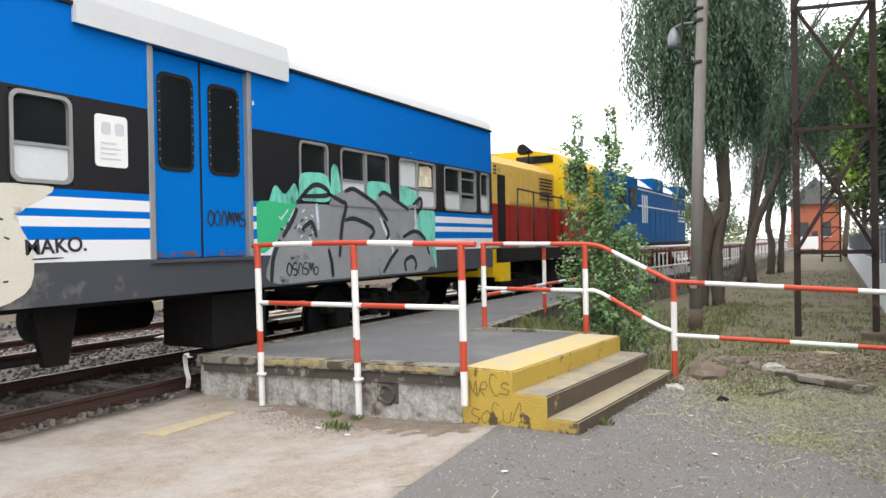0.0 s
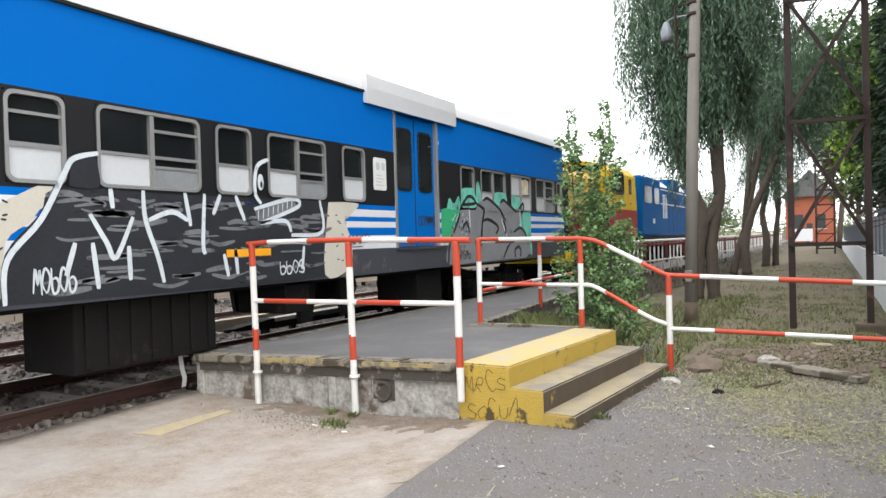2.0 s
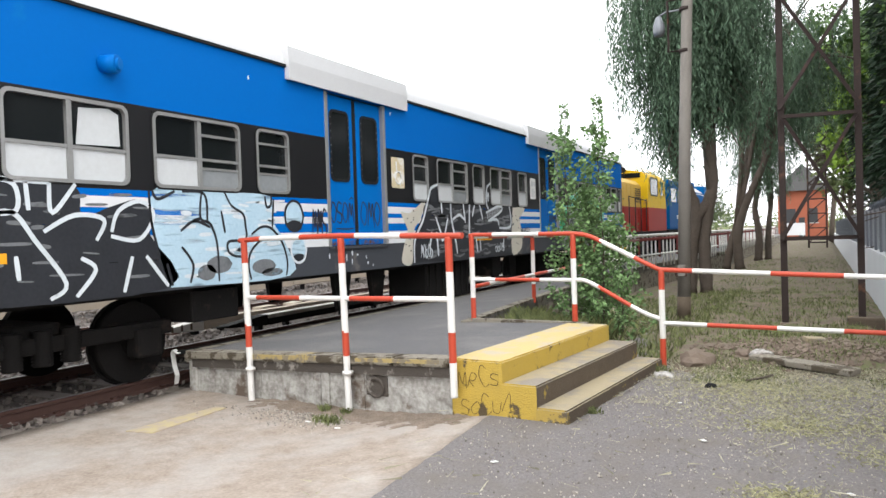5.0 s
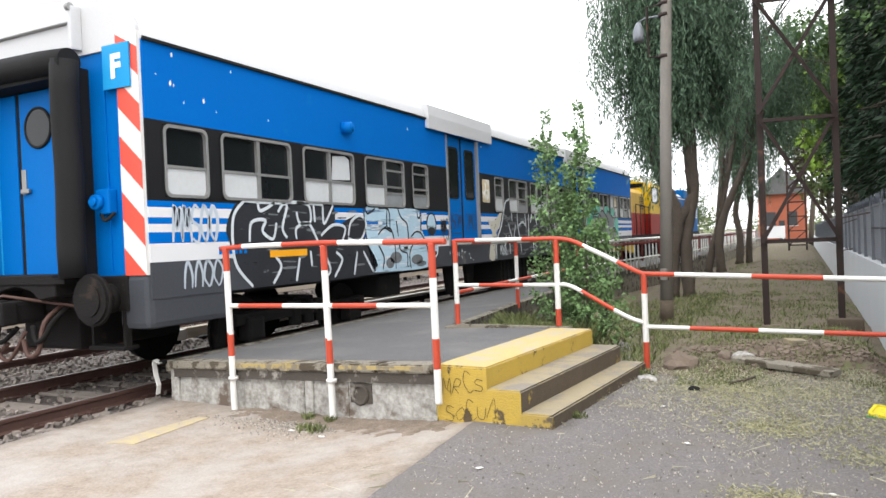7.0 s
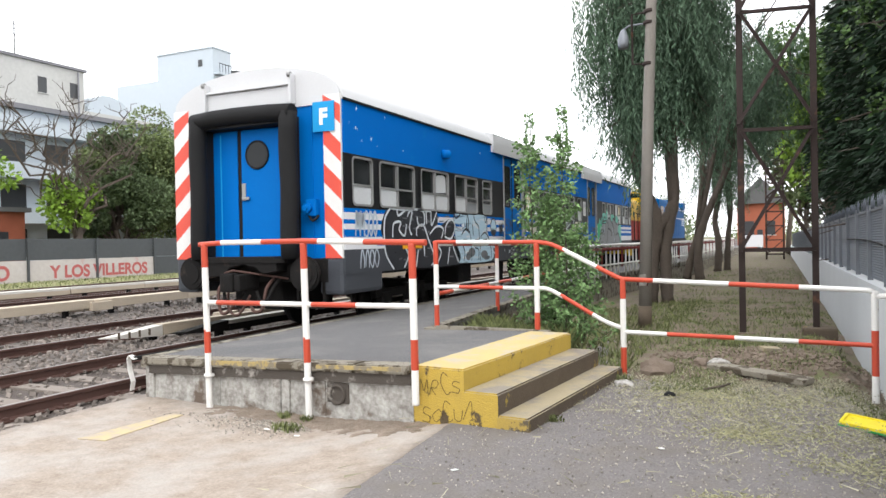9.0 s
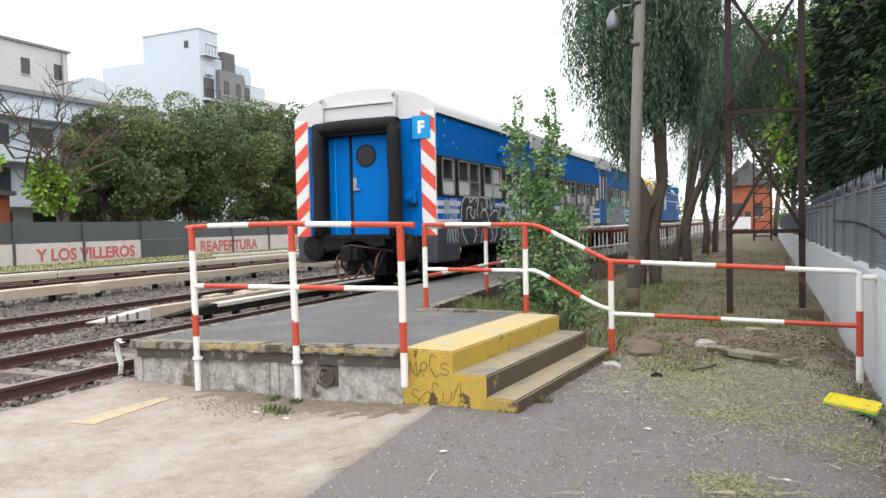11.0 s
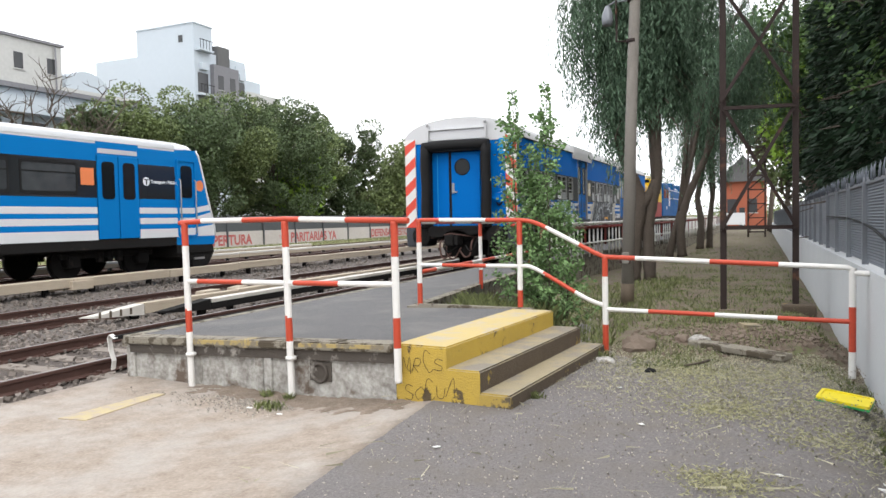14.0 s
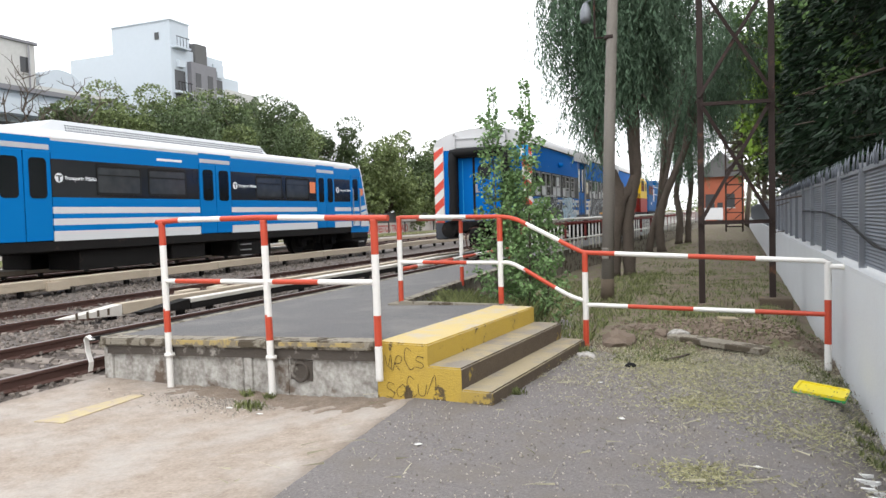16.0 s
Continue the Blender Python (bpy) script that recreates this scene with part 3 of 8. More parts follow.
# yellow steps
stair = tagged(new("steps"), "worn yellow painted concrete steps up to the platform", "steps", kind="structure")
for n, (u0, u1, z1) in enumerate(((-0.02, 0.47, 0.455), (0.47, 0.785, 0.275), (0.785, 1.065, 0.1))):
    zt = z1
    bm = uv_prism(u0, u1 + (0.01 if n < 2 else 0), 0.0 - 0.003 * n, 2.6 + 0.02 * n, -0.3, zt)
    bmesh.ops.bevel(bm, geom=[e for e in bm.edges if min(v.co.z for v in e.verts) > zt - 0.01], offset=0.013, segments=2, affect="EDGES")
    bm.normal_update()
    # Facing picks the colour: treads paler, lower risers dark brown, fronts yellow.
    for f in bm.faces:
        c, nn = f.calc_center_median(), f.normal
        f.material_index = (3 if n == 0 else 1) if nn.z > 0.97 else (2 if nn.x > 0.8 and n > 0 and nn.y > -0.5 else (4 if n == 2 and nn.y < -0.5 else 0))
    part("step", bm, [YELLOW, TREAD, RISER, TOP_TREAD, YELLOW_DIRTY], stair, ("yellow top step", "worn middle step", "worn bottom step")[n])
rnd = random.Random(4)
bm = bmesh.new()


def front_stroke(bm, pts, width):
    line = smooth([(a, b, 0) for a, b in pts], 4)
    prev = None
    for i, p in enumerate(line):
        d = (line[min(i + 1, len(line) - 1)] - line[max(i - 1, 0)]).normalized()
        pair = []
        for s in (-1, 1):
            x, y = pf(p.x - s * d.y * width / 2, -0.0075)
            pair.append(bm.verts.new((x, y, p.y + s * d.x * width / 2)))
        if prev:
            bm.faces.new((prev[0], pair[0], pair[1], prev[1]))
        prev = pair


for text, u, z, h in (("MRCS", 0.05, 0.2, 0.17), ("SOCUA", 0.07, -0.03, 0.16)):
    for k, ch in enumerate(text):
        c = u + k * 0.105
        w = 0.08
        shape = {"M": [(0, 0), (0.1, 1), (0.45, 0.3), (0.8, 1), (0.9, 0)], "R": [(0.1, 0), (0.1, 1), (0.7, 0.9), (0.6, 0.5), (0.1, 0.5), (0.8, 0)], "C": [(0.9, 0.85), (0.4, 1), (0, 0.5), (0.4, 0), (0.9, 0.15)],
                 "S": [(0.9, 0.9), (0.3, 1), (0.1, 0.65), (0.8, 0.4), (0.7, 0.05), (0, 0.1)], "O": [(0.5, 1), (0, 0.5), (0.5, 0), (1, 0.5), (0.5, 1)], "U": [(0, 1), (0.1, 0.1), (0.7, 0.05), (0.9, 1)], "A": [(0, 0), (0.45, 1), (0.9, 0)]}[ch]
        front_stroke(bm, [(c + a * w * 1.15 + 0.25 * (b - 0.5) * h * math.sin(2.1 * k), z + b * h * (0.85 + 0.25 * math.sin(3.7 * k)) + 0.016 * k) for a, b in shape], 0.006)
FAINT = mat("faded_scratch", (0.12, 0.085, 0.03), 0.8, scale=6, fine=40, amount=0.6)
part("scratched_letters", bm, FAINT, stair, "faded scratched lettering")

# washed-up soil at the foot of the front wall
def soil_height(u, v):
    edge = min(1.0, (0.52 + 0.2 * lumps(u, 0, 1.7, 2) + 0.12 * lumps(u, v, 7, 4) + v) / 0.4, (u + 2.6) / 0.6, (0.3 - u) / 0.3)
    x, y = pf(u, v)
    return -0.13 + 0.115 * max(0.0, (x + 1.2) / 1.63) ** 1.5 - 0.02 + 0.035 * max(-0.3, edge) + 0.016 * lumps(u, v, 6) + 0.01 * lumps(u, v, 19) + 0.03 * max(0, v + 0.25)


bm = bmesh.new()
us, vs_ = steps(-2.7, 0.4, 155), steps(-0.8, 0.02, 44)
rows = [[bm.verts.new((*pf(u, v), soil_height(u, v))) for u in us] for v in vs_]
for r0, r1 in zip(rows, rows[1:]):
    for i in range(len(us) - 1):
        bm.faces.new((r0[i], r0[i + 1], r1[i + 1], r1[i])).smooth = True
SOIL = mat("gritty_soil", (0.29, 0.235, 0.185), 0.95, dark=(0.13, 0.1, 0.077), scale=7, fine=70, bump=0.9, amount=1.0, sharp=0.5)
part("washed_soil", bm, SOIL, bpy.data.objects["pavement_1"], "brown gritty soil against the wall")

# ---- red and white railings ----
PIPE = [RAIL_RED, RAIL_WHITE]


def rail_pipe(parent, path, breaks, r=0.026, first=0, name="top_rail"):
    """A pipe that changes colour at the given places in x."""
    pts = smooth(path, 1) if len(path) == 2 else [Vector(p) for p in path]
    fine = []
    for a, b in zip(pts, pts[1:]):
        n = max(1, int((b - a).length / 0.03))
        fine += [a.lerp(b, k / n) for k in range(n)]
    fine.append(pts[-1])
    bm = bmesh.new()
    tube(bm, fine, r, 10)
    for f in bm.faces:
        x = f.calc_center_median().x
        f.material_index = (first + sum(x > b for b in breaks)) % 2
    return part(name, bm, PIPE, parent)


def rail_post(parent, x, y, z0, z1, marks, lean=(0, 0), r=0.033, first=0):
    """A post whose colour changes at the given heights, from the top down."""
    n = max(4, int((z1 - z0) / 0.02))
    bm = bmesh.new()
    tube(bm, [(x + lean[0] * k / n, y + lean[1] * k / n, z0 + (z1 - z0) * k / n) for k in range(n + 1)], r, 12)
    for f in bm.faces:
        z = f.calc_center_median().z
        f.material_index = (first + sum(z < b for b in marks)) % 2
    return part("post", bm, PIPE, parent)


rail_a = thing("railing", "red and white painted pipe railing on the platform's front edge", "railing", "red and white railings")
A, B, C = (-2.45, 0.13), (-1.13, 0.01), (0.045, -0.085)
rail_post(rail_a, *A, -0.17, 1.55, (1.31, 0.66, 0.43), lean=(-0.03, 0))
rail_post(rail_a, *B, -0.1, 1.54, (1.3, 0.65, 0.42), lean=(-0.03, 0))
rail_post(rail_a, *C, 0.13, 1.52, (1.22, 0.7, 0.43), lean=(-0.01, 0))
rail_pipe(rail_a, [(A[0] - 0.1, A[1] + 0.01, 1.545), (A[0] + 0.25, A[1] - 0.02, 1.56), (B[0] - 0.03, B[1], 1.56), (C[0] + 0.13, C[1] - 0.01, 1.525)], (-2.23, -1.68, -0.99, -0.45))
rail_pipe(rail_a, [(A[0] - 0.01, A[1], 0.95), (B[0], B[1], 0.965), (C[0], C[1], 0.98)], (-2.3, -1.7, -1.08, -0.55), first=1, r=0.024, name="mid_rail")
for x, y, z in ((A[0], A[1], 0.2), (B[0], B[1], 0.26)):
    bm = bmesh.new()
    disc(bm, (x, y, z), (0, 0, 1), 0.052, 0.03, 14)
    part("clamp", bm, RAIL_WHITE, rail_a)

rail_b = thing("railing", "red and white pipe railing that bends down beside the steps", "railing", "red and white railings")
D, E, F, G = (-1.1, 2.78), (0.26, 2.72), (1.29, 2.64), (3.72, 2.43)
rail_post(rail_b, *D, 0.36, 1.52, (1.24, 0.72))
rail_post(rail_b, *E, 0.4, 1.49, (1.2, 0.67))
rail_post(rail_b, *F, -0.1, 1.07, (0.84, 0.3))
rail_post(rail_b, *G, -0.1, 0.98, (0.6, 0.17), first=1)
top = [(D[0] - 0.03, D[1], 1.515), (D[0] + 0.03, D[1], 1.525), (E[0] - 0.1, E[1], 1.505)] + [tuple(p) for p in smooth([(E[0] - 0.05, E[1], 1.505), (E[0] + 0.14, E[1] - 0.01, 1.485), (E[0] + 0.33, E[1] - 0.02, 1.41), (F[0] - 0.12, F[1], 1.12), (F[0], F[1], 1.07)], 4)] + [(F[0] + 0.1, F[1], 1.065), (G[0] - 0.05, G[1], 0.985), (G[0], G[1], 0.96)]
rail_pipe(rail_b, top, (-0.8, -0.176, 0.6, 1.0, 1.63, 2.41, 3.06))
mid = [(D[0], D[1], 0.955), (E[0] - 0.1, E[1], 0.95)] + [tuple(p) for p in smooth([(E[0], E[1], 0.95), (E[0] + 0.2, E[1] - 0.01, 0.92), (F[0] - 0.25, F[1], 0.61), (F[0] - 0.02, F[1], 0.52)], 4)]
rail_pipe(rail_b, mid, (-0.76, -0.176, 0.565, 0.945), first=1, r=0.024, name="mid_rail")
rail_pipe(rail_b, [(F[0], F[1], 0.475), (G[0], G[1], 0.455)], (1.76, 2.47, 3.06), first=1, r=0.024, name="mid_rail")
part("wall_bracket", tubem([(G[0], G[1], 0.93), (3.95, 2.36, 0.93)], 0.028, 8), RAIL_WHITE, rail_b)

rail_c = thing("railing", "red and white pipe railing along the deck's inner edge", "railing", "red and white railings")
rail_post(rail_c, -1.44, 5.9, 0.34, 1.45, (1.22, 0.66))
rail_post(rail_c, -1.82, 10.0, 0.32, 1.43, (1.2, 0.66))
for z0, z1, f in ((1.5, 1.43, 0), (0.86, 0.78, 1)):
    n = 24
    bm = bmesh.new()
    tube(bm, [(-1.1 - 0.72 * k / n, 2.8 + 7.2 * k / n, z0 + (z1 - z0) * k / n) for k in range(n + 1)], 0.028, 10)
    for fc in bm.faces:
        fc.material_index = (f + int(fc.calc_center_median().y / 0.85)) % 2
    part("top_rail" if f == 0 else "mid_rail", bm, PIPE, rail_c)

# far picket fence on the platform
fence = thing("picket_fence", "white and dark red metal picket fence on the platform", "fence")
DARKRED = mat("dark_red_paint", (0.2, 0.035, 0.03), 0.6, scale=4, fine=40, amount=0.6)
run = [(-1.97, 11.5), (-1.9, 16.0), (-0.72, 29.7), (-0.6, 62)]
for (xa, ya), (xb, yb) in zip(run, run[1:]):
    d = Vector((xb - xa, yb - ya, 0))
    n = int(d.length / 0.42)
    for z, r in ((1.32, 0.045), (0.72, 0.03)):
        part("rail", tubem([(xa, ya, z), (xb, yb, z)], r, 8), RAIL_WHITE, fence)
    part("red_rail", tubem([(xa, ya, 1.2), (xb, yb, 1.2)], 0.05, 8), DARKRED, fence)
    if n < 2 or ya > 40:
        continue
    white, red = tubem([(0, 0, 0.3), (0, 0, 1.3)], 0.028, 6), tubem([(0, 0, 0.62), (0, 0, 1.31)], 0.036, 6)
    me_w, me_r = mesh_of("picket", white, RAIL_WHITE), mesh_of("picket", red, DARKRED)
    for k in range(n):
        ob = new("picket", me_w if k % 5 else me_r)
        ob.parent = fence
        ob.location = (xa + d.x * k / n, ya + d.y * k / n, 0)

# ---- boundary wall with sheet metal fence ----
wall = tagged(new("wall_east"), "low painted wall with galvanised sheet fence above it", "wall", kind="structure")
wall.matrix_basis = pose(0.0, 0, -0.03, -0.3, 0, 0.03)
part("plinth", boxm(3.86, 4.06, -14, 100, -0.3, 0.98, bevel=0.012), WALLPAINT, wall, "pale grey painted plinth")
part("coping", boxm(3.855, 4.065, -14, 100, 0.98, 1.0), WALLPAINT, wall)
FPOST = mesh_of("fence_post", boxm(-0.03, 0.03, -0.03, 0.03, 1.0, 1.94), GALV)
SPIKE = mesh_of("spike", tubem([(0, 0, 1.88), (0, 0, 1.98), (0.01, 0, 2.04)], 0.007, 5, radii=[0.007, 0.007, 0.002]), SHEET)
for k in range(44):
    y = -9.0 + k * 1.55
    ob = new("fence_post", FPOST)
    ob.parent, ob.location = wall, (3.94, y, 0)
    if y > 62:
        continue
    bm = bmesh.new()
    n = 56 if y < 30 else 14
    front = []
    for i in range(n + 1):
        z = 1.03 + 0.86 * i / n
        x = 3.955 + (0.004 if i % 2 else -0.004)
        front.append((bm.verts.new((x, y + 0.03, z)), bm.verts.new((x, y + 1.52, z))))
    for p, q in zip(front, front[1:]):
        bm.faces.new((p[0], p[1], q[1], q[0]))
    back = [(bm.verts.new((a.co.x + 0.004, a.co.y, a.co.z)), bm.verts.new((b.co.x + 0.004, b.co.y, b.co.z))) for a, b in front]
    for p, q in zip(back, back[1:]):
        bm.faces.new((p[1], p[0], q[0], q[1]))
    part("fence_sheet", bm, SHEET, wall, "ribbed galvanised sheet")
    part("fence_rail", boxm(3.935, 3.95, y + 0.03, y + 1.52, 1.86, 1.9), GALV, wall)
    if y < 14:
        for j in range(19):
            ob = new("spike", SPIKE)
            ob.parent, ob.location = wall, (3.945, y + 0.06 + j * 0.082, 0)
            ob.rotation_euler = (0.02 * math.sin(5.1 * j + k), 0.03 * math.sin(2.3 * j + 1.7 * k), 0)
bm = bmesh.new()
tube(bm, smooth([(3.92, -1.0, 1.25), (3.92, 0.8, 1.22), (3.9, 1.6, 1.3), (3.92, 3.0, 1.42), (3.92, 5, 1.5), (3.92, 8, 1.52)]), 0.012, 6)
part("cable", bm, RUBBER, wall, "loose black cable")
SPARS = mat("white_script", (0.7, 0.7, 0.68), 0.8, scale=4, fine=40, amount=0.5)
bm = bmesh.new()
rnd = random.Random(9)
for k in range(9):
    x, y = 3.5 + rnd.uniform(0, 0.15), -0.95 + rnd.uniform(-0.25, 0.3)
    slab(bm, [(x, y), (x + rnd.uniform(0.03, 0.12), y), (x + rnd.uniform(0.03, 0.1), y + 0.025), (x, y + 0.03)], fall(x) - 0.04, fall(x + 0.05) + 0.01)
part("painted_marks", bm, SPARS, bpy.data.objects["pavement_2"], "white painted marks on the asphalt")


# ---- tracks ----
def rail_mesh(y0, y1):
    """A rail of flat-bottomed section with a worn head, its top at z = 0."""
    prof = [(-0.065, -0.15), (0.065, -0.15), (0.065, -0.138), (0.012, -0.12), (0.012, -0.045), (0.036, -0.035), (0.036, -0.004), (0.028, 0.0), (-0.028, 0.0), (-0.036, -0.004), (-0.036, -0.035), (-0.012, -0.045), (-0.012, -0.12), (-0.065, -0.138)]
    bm = bmesh.new()
    a, b = [bm.verts.new((x, y0, z)) for x, z in prof], [bm.verts.new((x, y1, z)) for x, z in prof]
    for i in range(len(prof)):
        f = bm.faces.new((a[i], a[(i + 1) % len(prof)], b[(i + 1) % len(prof)], b[i]))
        f.material_index = 1 if i == 7 else 0
    bm.faces.new(a[::-1])
    bm.faces.new(b)
    bmesh.ops.recalc_face_normals(bm, faces=bm.faces)
    return mesh_of("rail", bm, [STEEL, RAILTOP])


RAIL = rail_mesh(-160, 700)
bm = boxm(-1.35, 1.35, -0.12, 0.12, -0.29, -0.145, bevel=0.012)
TIE = mesh_of("sleeper", bm, SLEEPER)
bm = bmesh.new()
for s in (-0.838, 0.838):
    box(bm, s - 0.13, s + 0.13, -0.08, 0.08, -0.15, -0.128)
    for q in (-0.09, 0.09):
        box(bm, s + q - 0.02, s + q + 0.02, -0.03, 0.03, -0.13, -0.1)
CHAIR = mesh_of("rail_chair", bm, STEEL)
rnd = random.Random(2)
for x, z, first, last in ((-4.87, 0.0, -5, 26), (-8.75, 0.0, 0, 34), (-13.75, 0.2, 2, 42), (-17.7, 0.08, 8, 50), (-21.9, 0.06, 14, 60)):
    t = tagged(new("railway_track"), "rusty rails on worn sleepers in ballast", "railway track", kind="structure")
    t.location = (x, 0, z)
    for s in (-0.838, 0.838):
        ob = new("rail", RAIL)
        ob.parent, ob.location = t, (s, 0, 0)
    y = first
    while y < last:
        ob = new("sleeper", TIE)
        ob.parent, ob.location, ob.rotation_euler = t, (rnd.uniform(-0.05, 0.05), y, rnd.uniform(-0.02, 0.012)), (0, 0, rnd.uniform(-0.02, 0.02))
        if x > -10:
            ob = new("rail_chair", CHAIR)
            ob.parent, ob.location = t, (0, y, 0)
        y += 0.66


# covered third rails: boards on blocks
def boards(x, z, y0, y1, length, label, nose, materials, width=0.24, gaps=()):
    t = tagged(new("third_rail"), label, "third rail cover", kind="structure")
    t.location = (x, 0, 0)
    r = random.Random(int(abs(x) * 10))
    y = y0
    while y < y1:
        e = min(y + length * r.uniform(0.9, 1.1), y1)
        if not any(a < (y + e) / 2 < b for a, b in gaps):
            m = pose(0, (y + e) / 2, z + r.uniform(-0.012, 0.012), r.uniform(-0.3, 0.3), r.uniform(-2, 2), r.uniform(-0.3, 0.3))
            h = (e - y) / 2 - 0.012
            ob = part("cover_board", boxm(-width / 2, width / 2, -h, h, -0.035, 0.035, bevel=0.008), materials[0], t, "weathered cover board")
            ob.matrix_basis = m
            ob = part("side_board", boxm(width / 2 - 0.03, width / 2, -h, h, -0.16, -0.035, bevel=0.006), materials[1], t)
            ob.matrix_basis = m
            for q in (-h * 0.6, h * 0.6):
                part("bracket", boxm(-0.05, 0.05, (y + e) / 2 + q - 0.05, (y + e) / 2 + q + 0.05, -0.16 + min(0, z - 0.3), z - 0.03), UNDER, t)
        y = e
    part("conductor_rail", boxm(-0.04, 0.04, y0 + 1, y1, z - 0.17, z - 0.06), STEEL, t)
    if nose:
        bm = bmesh.new()
        q = [(-width / 2, y0 - 1.25), (width / 2, y0 - 1.25), (width / 2, y0 - 0.01), (-width / 2, y0 - 0.01)]
        q[0], q[1] = (-width * 0.2, y0 - 1.25), (width / 2, y0 - 1.05)
        prism(bm, q, [z - 0.08, z - 0.1, z - 0.17, z - 0.17], [z - 0.07, z - 0.06, z + 0.03, z + 0.03])
        part("ramp_block", boxm(-0.06, 0.06, y0 - 0.2, y0 - 0.08, -0.24, z - 0.1), UNDER, t)
        ramp = part("ramp", bm, COVER_WHITE if nose == 1 else UNDER, t, "white sloping end ramp" if nose == 1 else "black sloping end ramp with a white edge")
        for k in range(4):
            yy = y0 - 1.0 + k * 0.22
            zz = z
            if nose == 1:
                part("stripe", prism(bmesh.new(), [(width / 2 + 0.001, yy), (width / 2 + 0.004, yy), (width / 2 + 0.004, yy + 0.05), (width / 2 + 0.001, yy + 0.05)], z - 0.12, z - 0.005), RISER, ramp, "faded stripe")
    return t


boards(-6.5, 0.12, 4.9, 60, 3.2, "black and white third rail cover boards beside the track", 2, (COVER_WHITE, UNDER))
boards(-7.42, 0.08, 4.2, 70, 2.4, "weathered wooden third rail cover with a white end ramp", 1, (COVER, COVER))
boards(-11.45, 0.32, -12, 80, 3.0, "weathered wooden third rail cover boards", 0, (COVER, COVER), 0.3, gaps=((5.3, 6.6),))
boards(-15.9, 0.36, 6, 80, 3.0, "pale third rail cover boards", 0, (COVER_WHITE, COVER))
boards(-19.8, 0.3, 20, 28, 2.6, "pale third rail cover boards", 0, (COVER_WHITE, COVER))
for k, (x, y) in enumerate(((-11.6, 5.6), (-11.35, 6.2), (-8.05, 6.7), (-8.0, 7.6), (-7.95, 8.6))):
    b = thing("timber_block", "short weathered timber block lying on the ballast", "timber block", "timber blocks", at=pose(x, y, (0.1 if x < -10 else -0.1), 0, 0, 80 + 9 * k))
    part("block", boxm(-0.28, 0.28, -0.13, 0.13, 0, 0.2, bevel=0.012), COVER, b)


# loose ballast stones
def stones_mesh(count, seed, place, s0, s1):
    r = np.random.RandomState(seed)
    base = np.array([(1, 1, 1), (-1, 1, 1), (-1, -1, 1), (1, -1, 1), (1, 1, -1), (-1, 1, -1), (-1, -1, -1), (1, -1, -1)]) * 0.5
    quads = np.array([(0, 1, 2, 3), (7, 6, 5, 4), (0, 4, 5, 1), (1, 5, 6, 2), (2, 6, 7, 3), (3, 7, 4, 0)])
    vs, fs = [], []
    for k in range(count):
        x, y, z = place(r)
        size = r.uniform(s0, s1)
        a, b = r.uniform(0, 6.28), r.uniform(-0.6, 0.6)
        p = base * (size * r.uniform(0.6, 1.2, 3)) * (1 + r.uniform(-0.35, 0.2, (8, 1)))
        ca, sa, cb, sb = math.cos(a), math.sin(a), math.cos(b), math.sin(b)
        p = p @ np.array([(ca, sa, 0), (-sa, ca, 0), (0, 0, 1)]) @ np.array([(1, 0, 0), (0, cb, sb), (0, -sb, cb)])
        vs.extend((p + (x, y, z)).tolist())
        fs.extend((quads + 8 * k).tolist())
    me = bpy.data.meshes.new("stones")
    me.from_pydata(vs, [], fs)
    me.update()
    return me


def ballast_place(r):
    y = -4 + 26 * r.uniform() ** 1.5
    x = r.uniform(-10.6, -3.66) if r.uniform() < 0.8 else r.uniform(-12.5, -10.6)
    low = 0.05 if -5.6 < x < -4.1 and r.uniform() < 0.6 else 0.0
    return x, y, bed(x, y) + r.uniform(-0.015, 0.035) - low


me = stones_mesh(21000, 5, ballast_place, 0.028, 0.062)
me.materials.append(BALLAST)
tagged(new("ballast", me), "loose grey brown ballast stones between the rails", "ballast", kind="stuff")


# ---- lettering and spray paint ----
def lettering(text, size, bold=0.0):
    """A flat mesh of the built-in font in x and y, with its left foot at the origin."""
    cu = bpy.data.curves.new("lettering", "FONT")
    cu.body, cu.size, cu.offset = text, size, bold
    ob = bpy.data.objects.new("lettering", cu)
    me = bpy.data.meshes.new_from_object(ob)
    bm = bmesh.new()
    bm.from_mesh(me)
    bpy.data.objects.remove(ob)
    bpy.data.meshes.remove(me)
    return bm


def on_side(bm, x, y, z, lean=0.0):
    """Turns a flat drawing (x right, y up) to a wall that faces +x, reading towards +y."""
    m = Matrix.Translation((x, y, z)) @ Matrix(((0, 0, 1, 0), (1, 0, 0, 0), (0, 1, 0, 0), (0, 0, 0, 1))) @ Matrix.Shear("XZ", 4, (0, 0)) @ pose(0, 0, 0, 0, 0, lean)
    bmesh.ops.transform(bm, matrix=m, verts=bm.verts)
    return bm


def stroke(bm, pts, width, x=0.0, index=0, steps=5, taper=0.5):
    """A sprayed line on a wall facing +x: points are (y, z)."""
    line = smooth([(a, b, 0) for a, b in pts], steps)
    left, right = [], []
    n = len(line)
    for i, p in enumerate(line):
        d = (line[min(i + 1, n - 1)] - line[max(i - 1, 0)]).normalized()
        w = width * (1 - taper * abs(2 * i / max(n - 1, 1) - 1) ** 3) / 2
        left.append(bm.verts.new((x, p.x - d.y * w, p.y + d.x * w)))
        right.append(bm.verts.new((x, p.x + d.y * w, p.y - d.x * w)))
    for i in range(n - 1):
        f = bm.faces.new((right[i], right[i + 1], left[i + 1], left[i]))
        f.material_index = index
    return bm


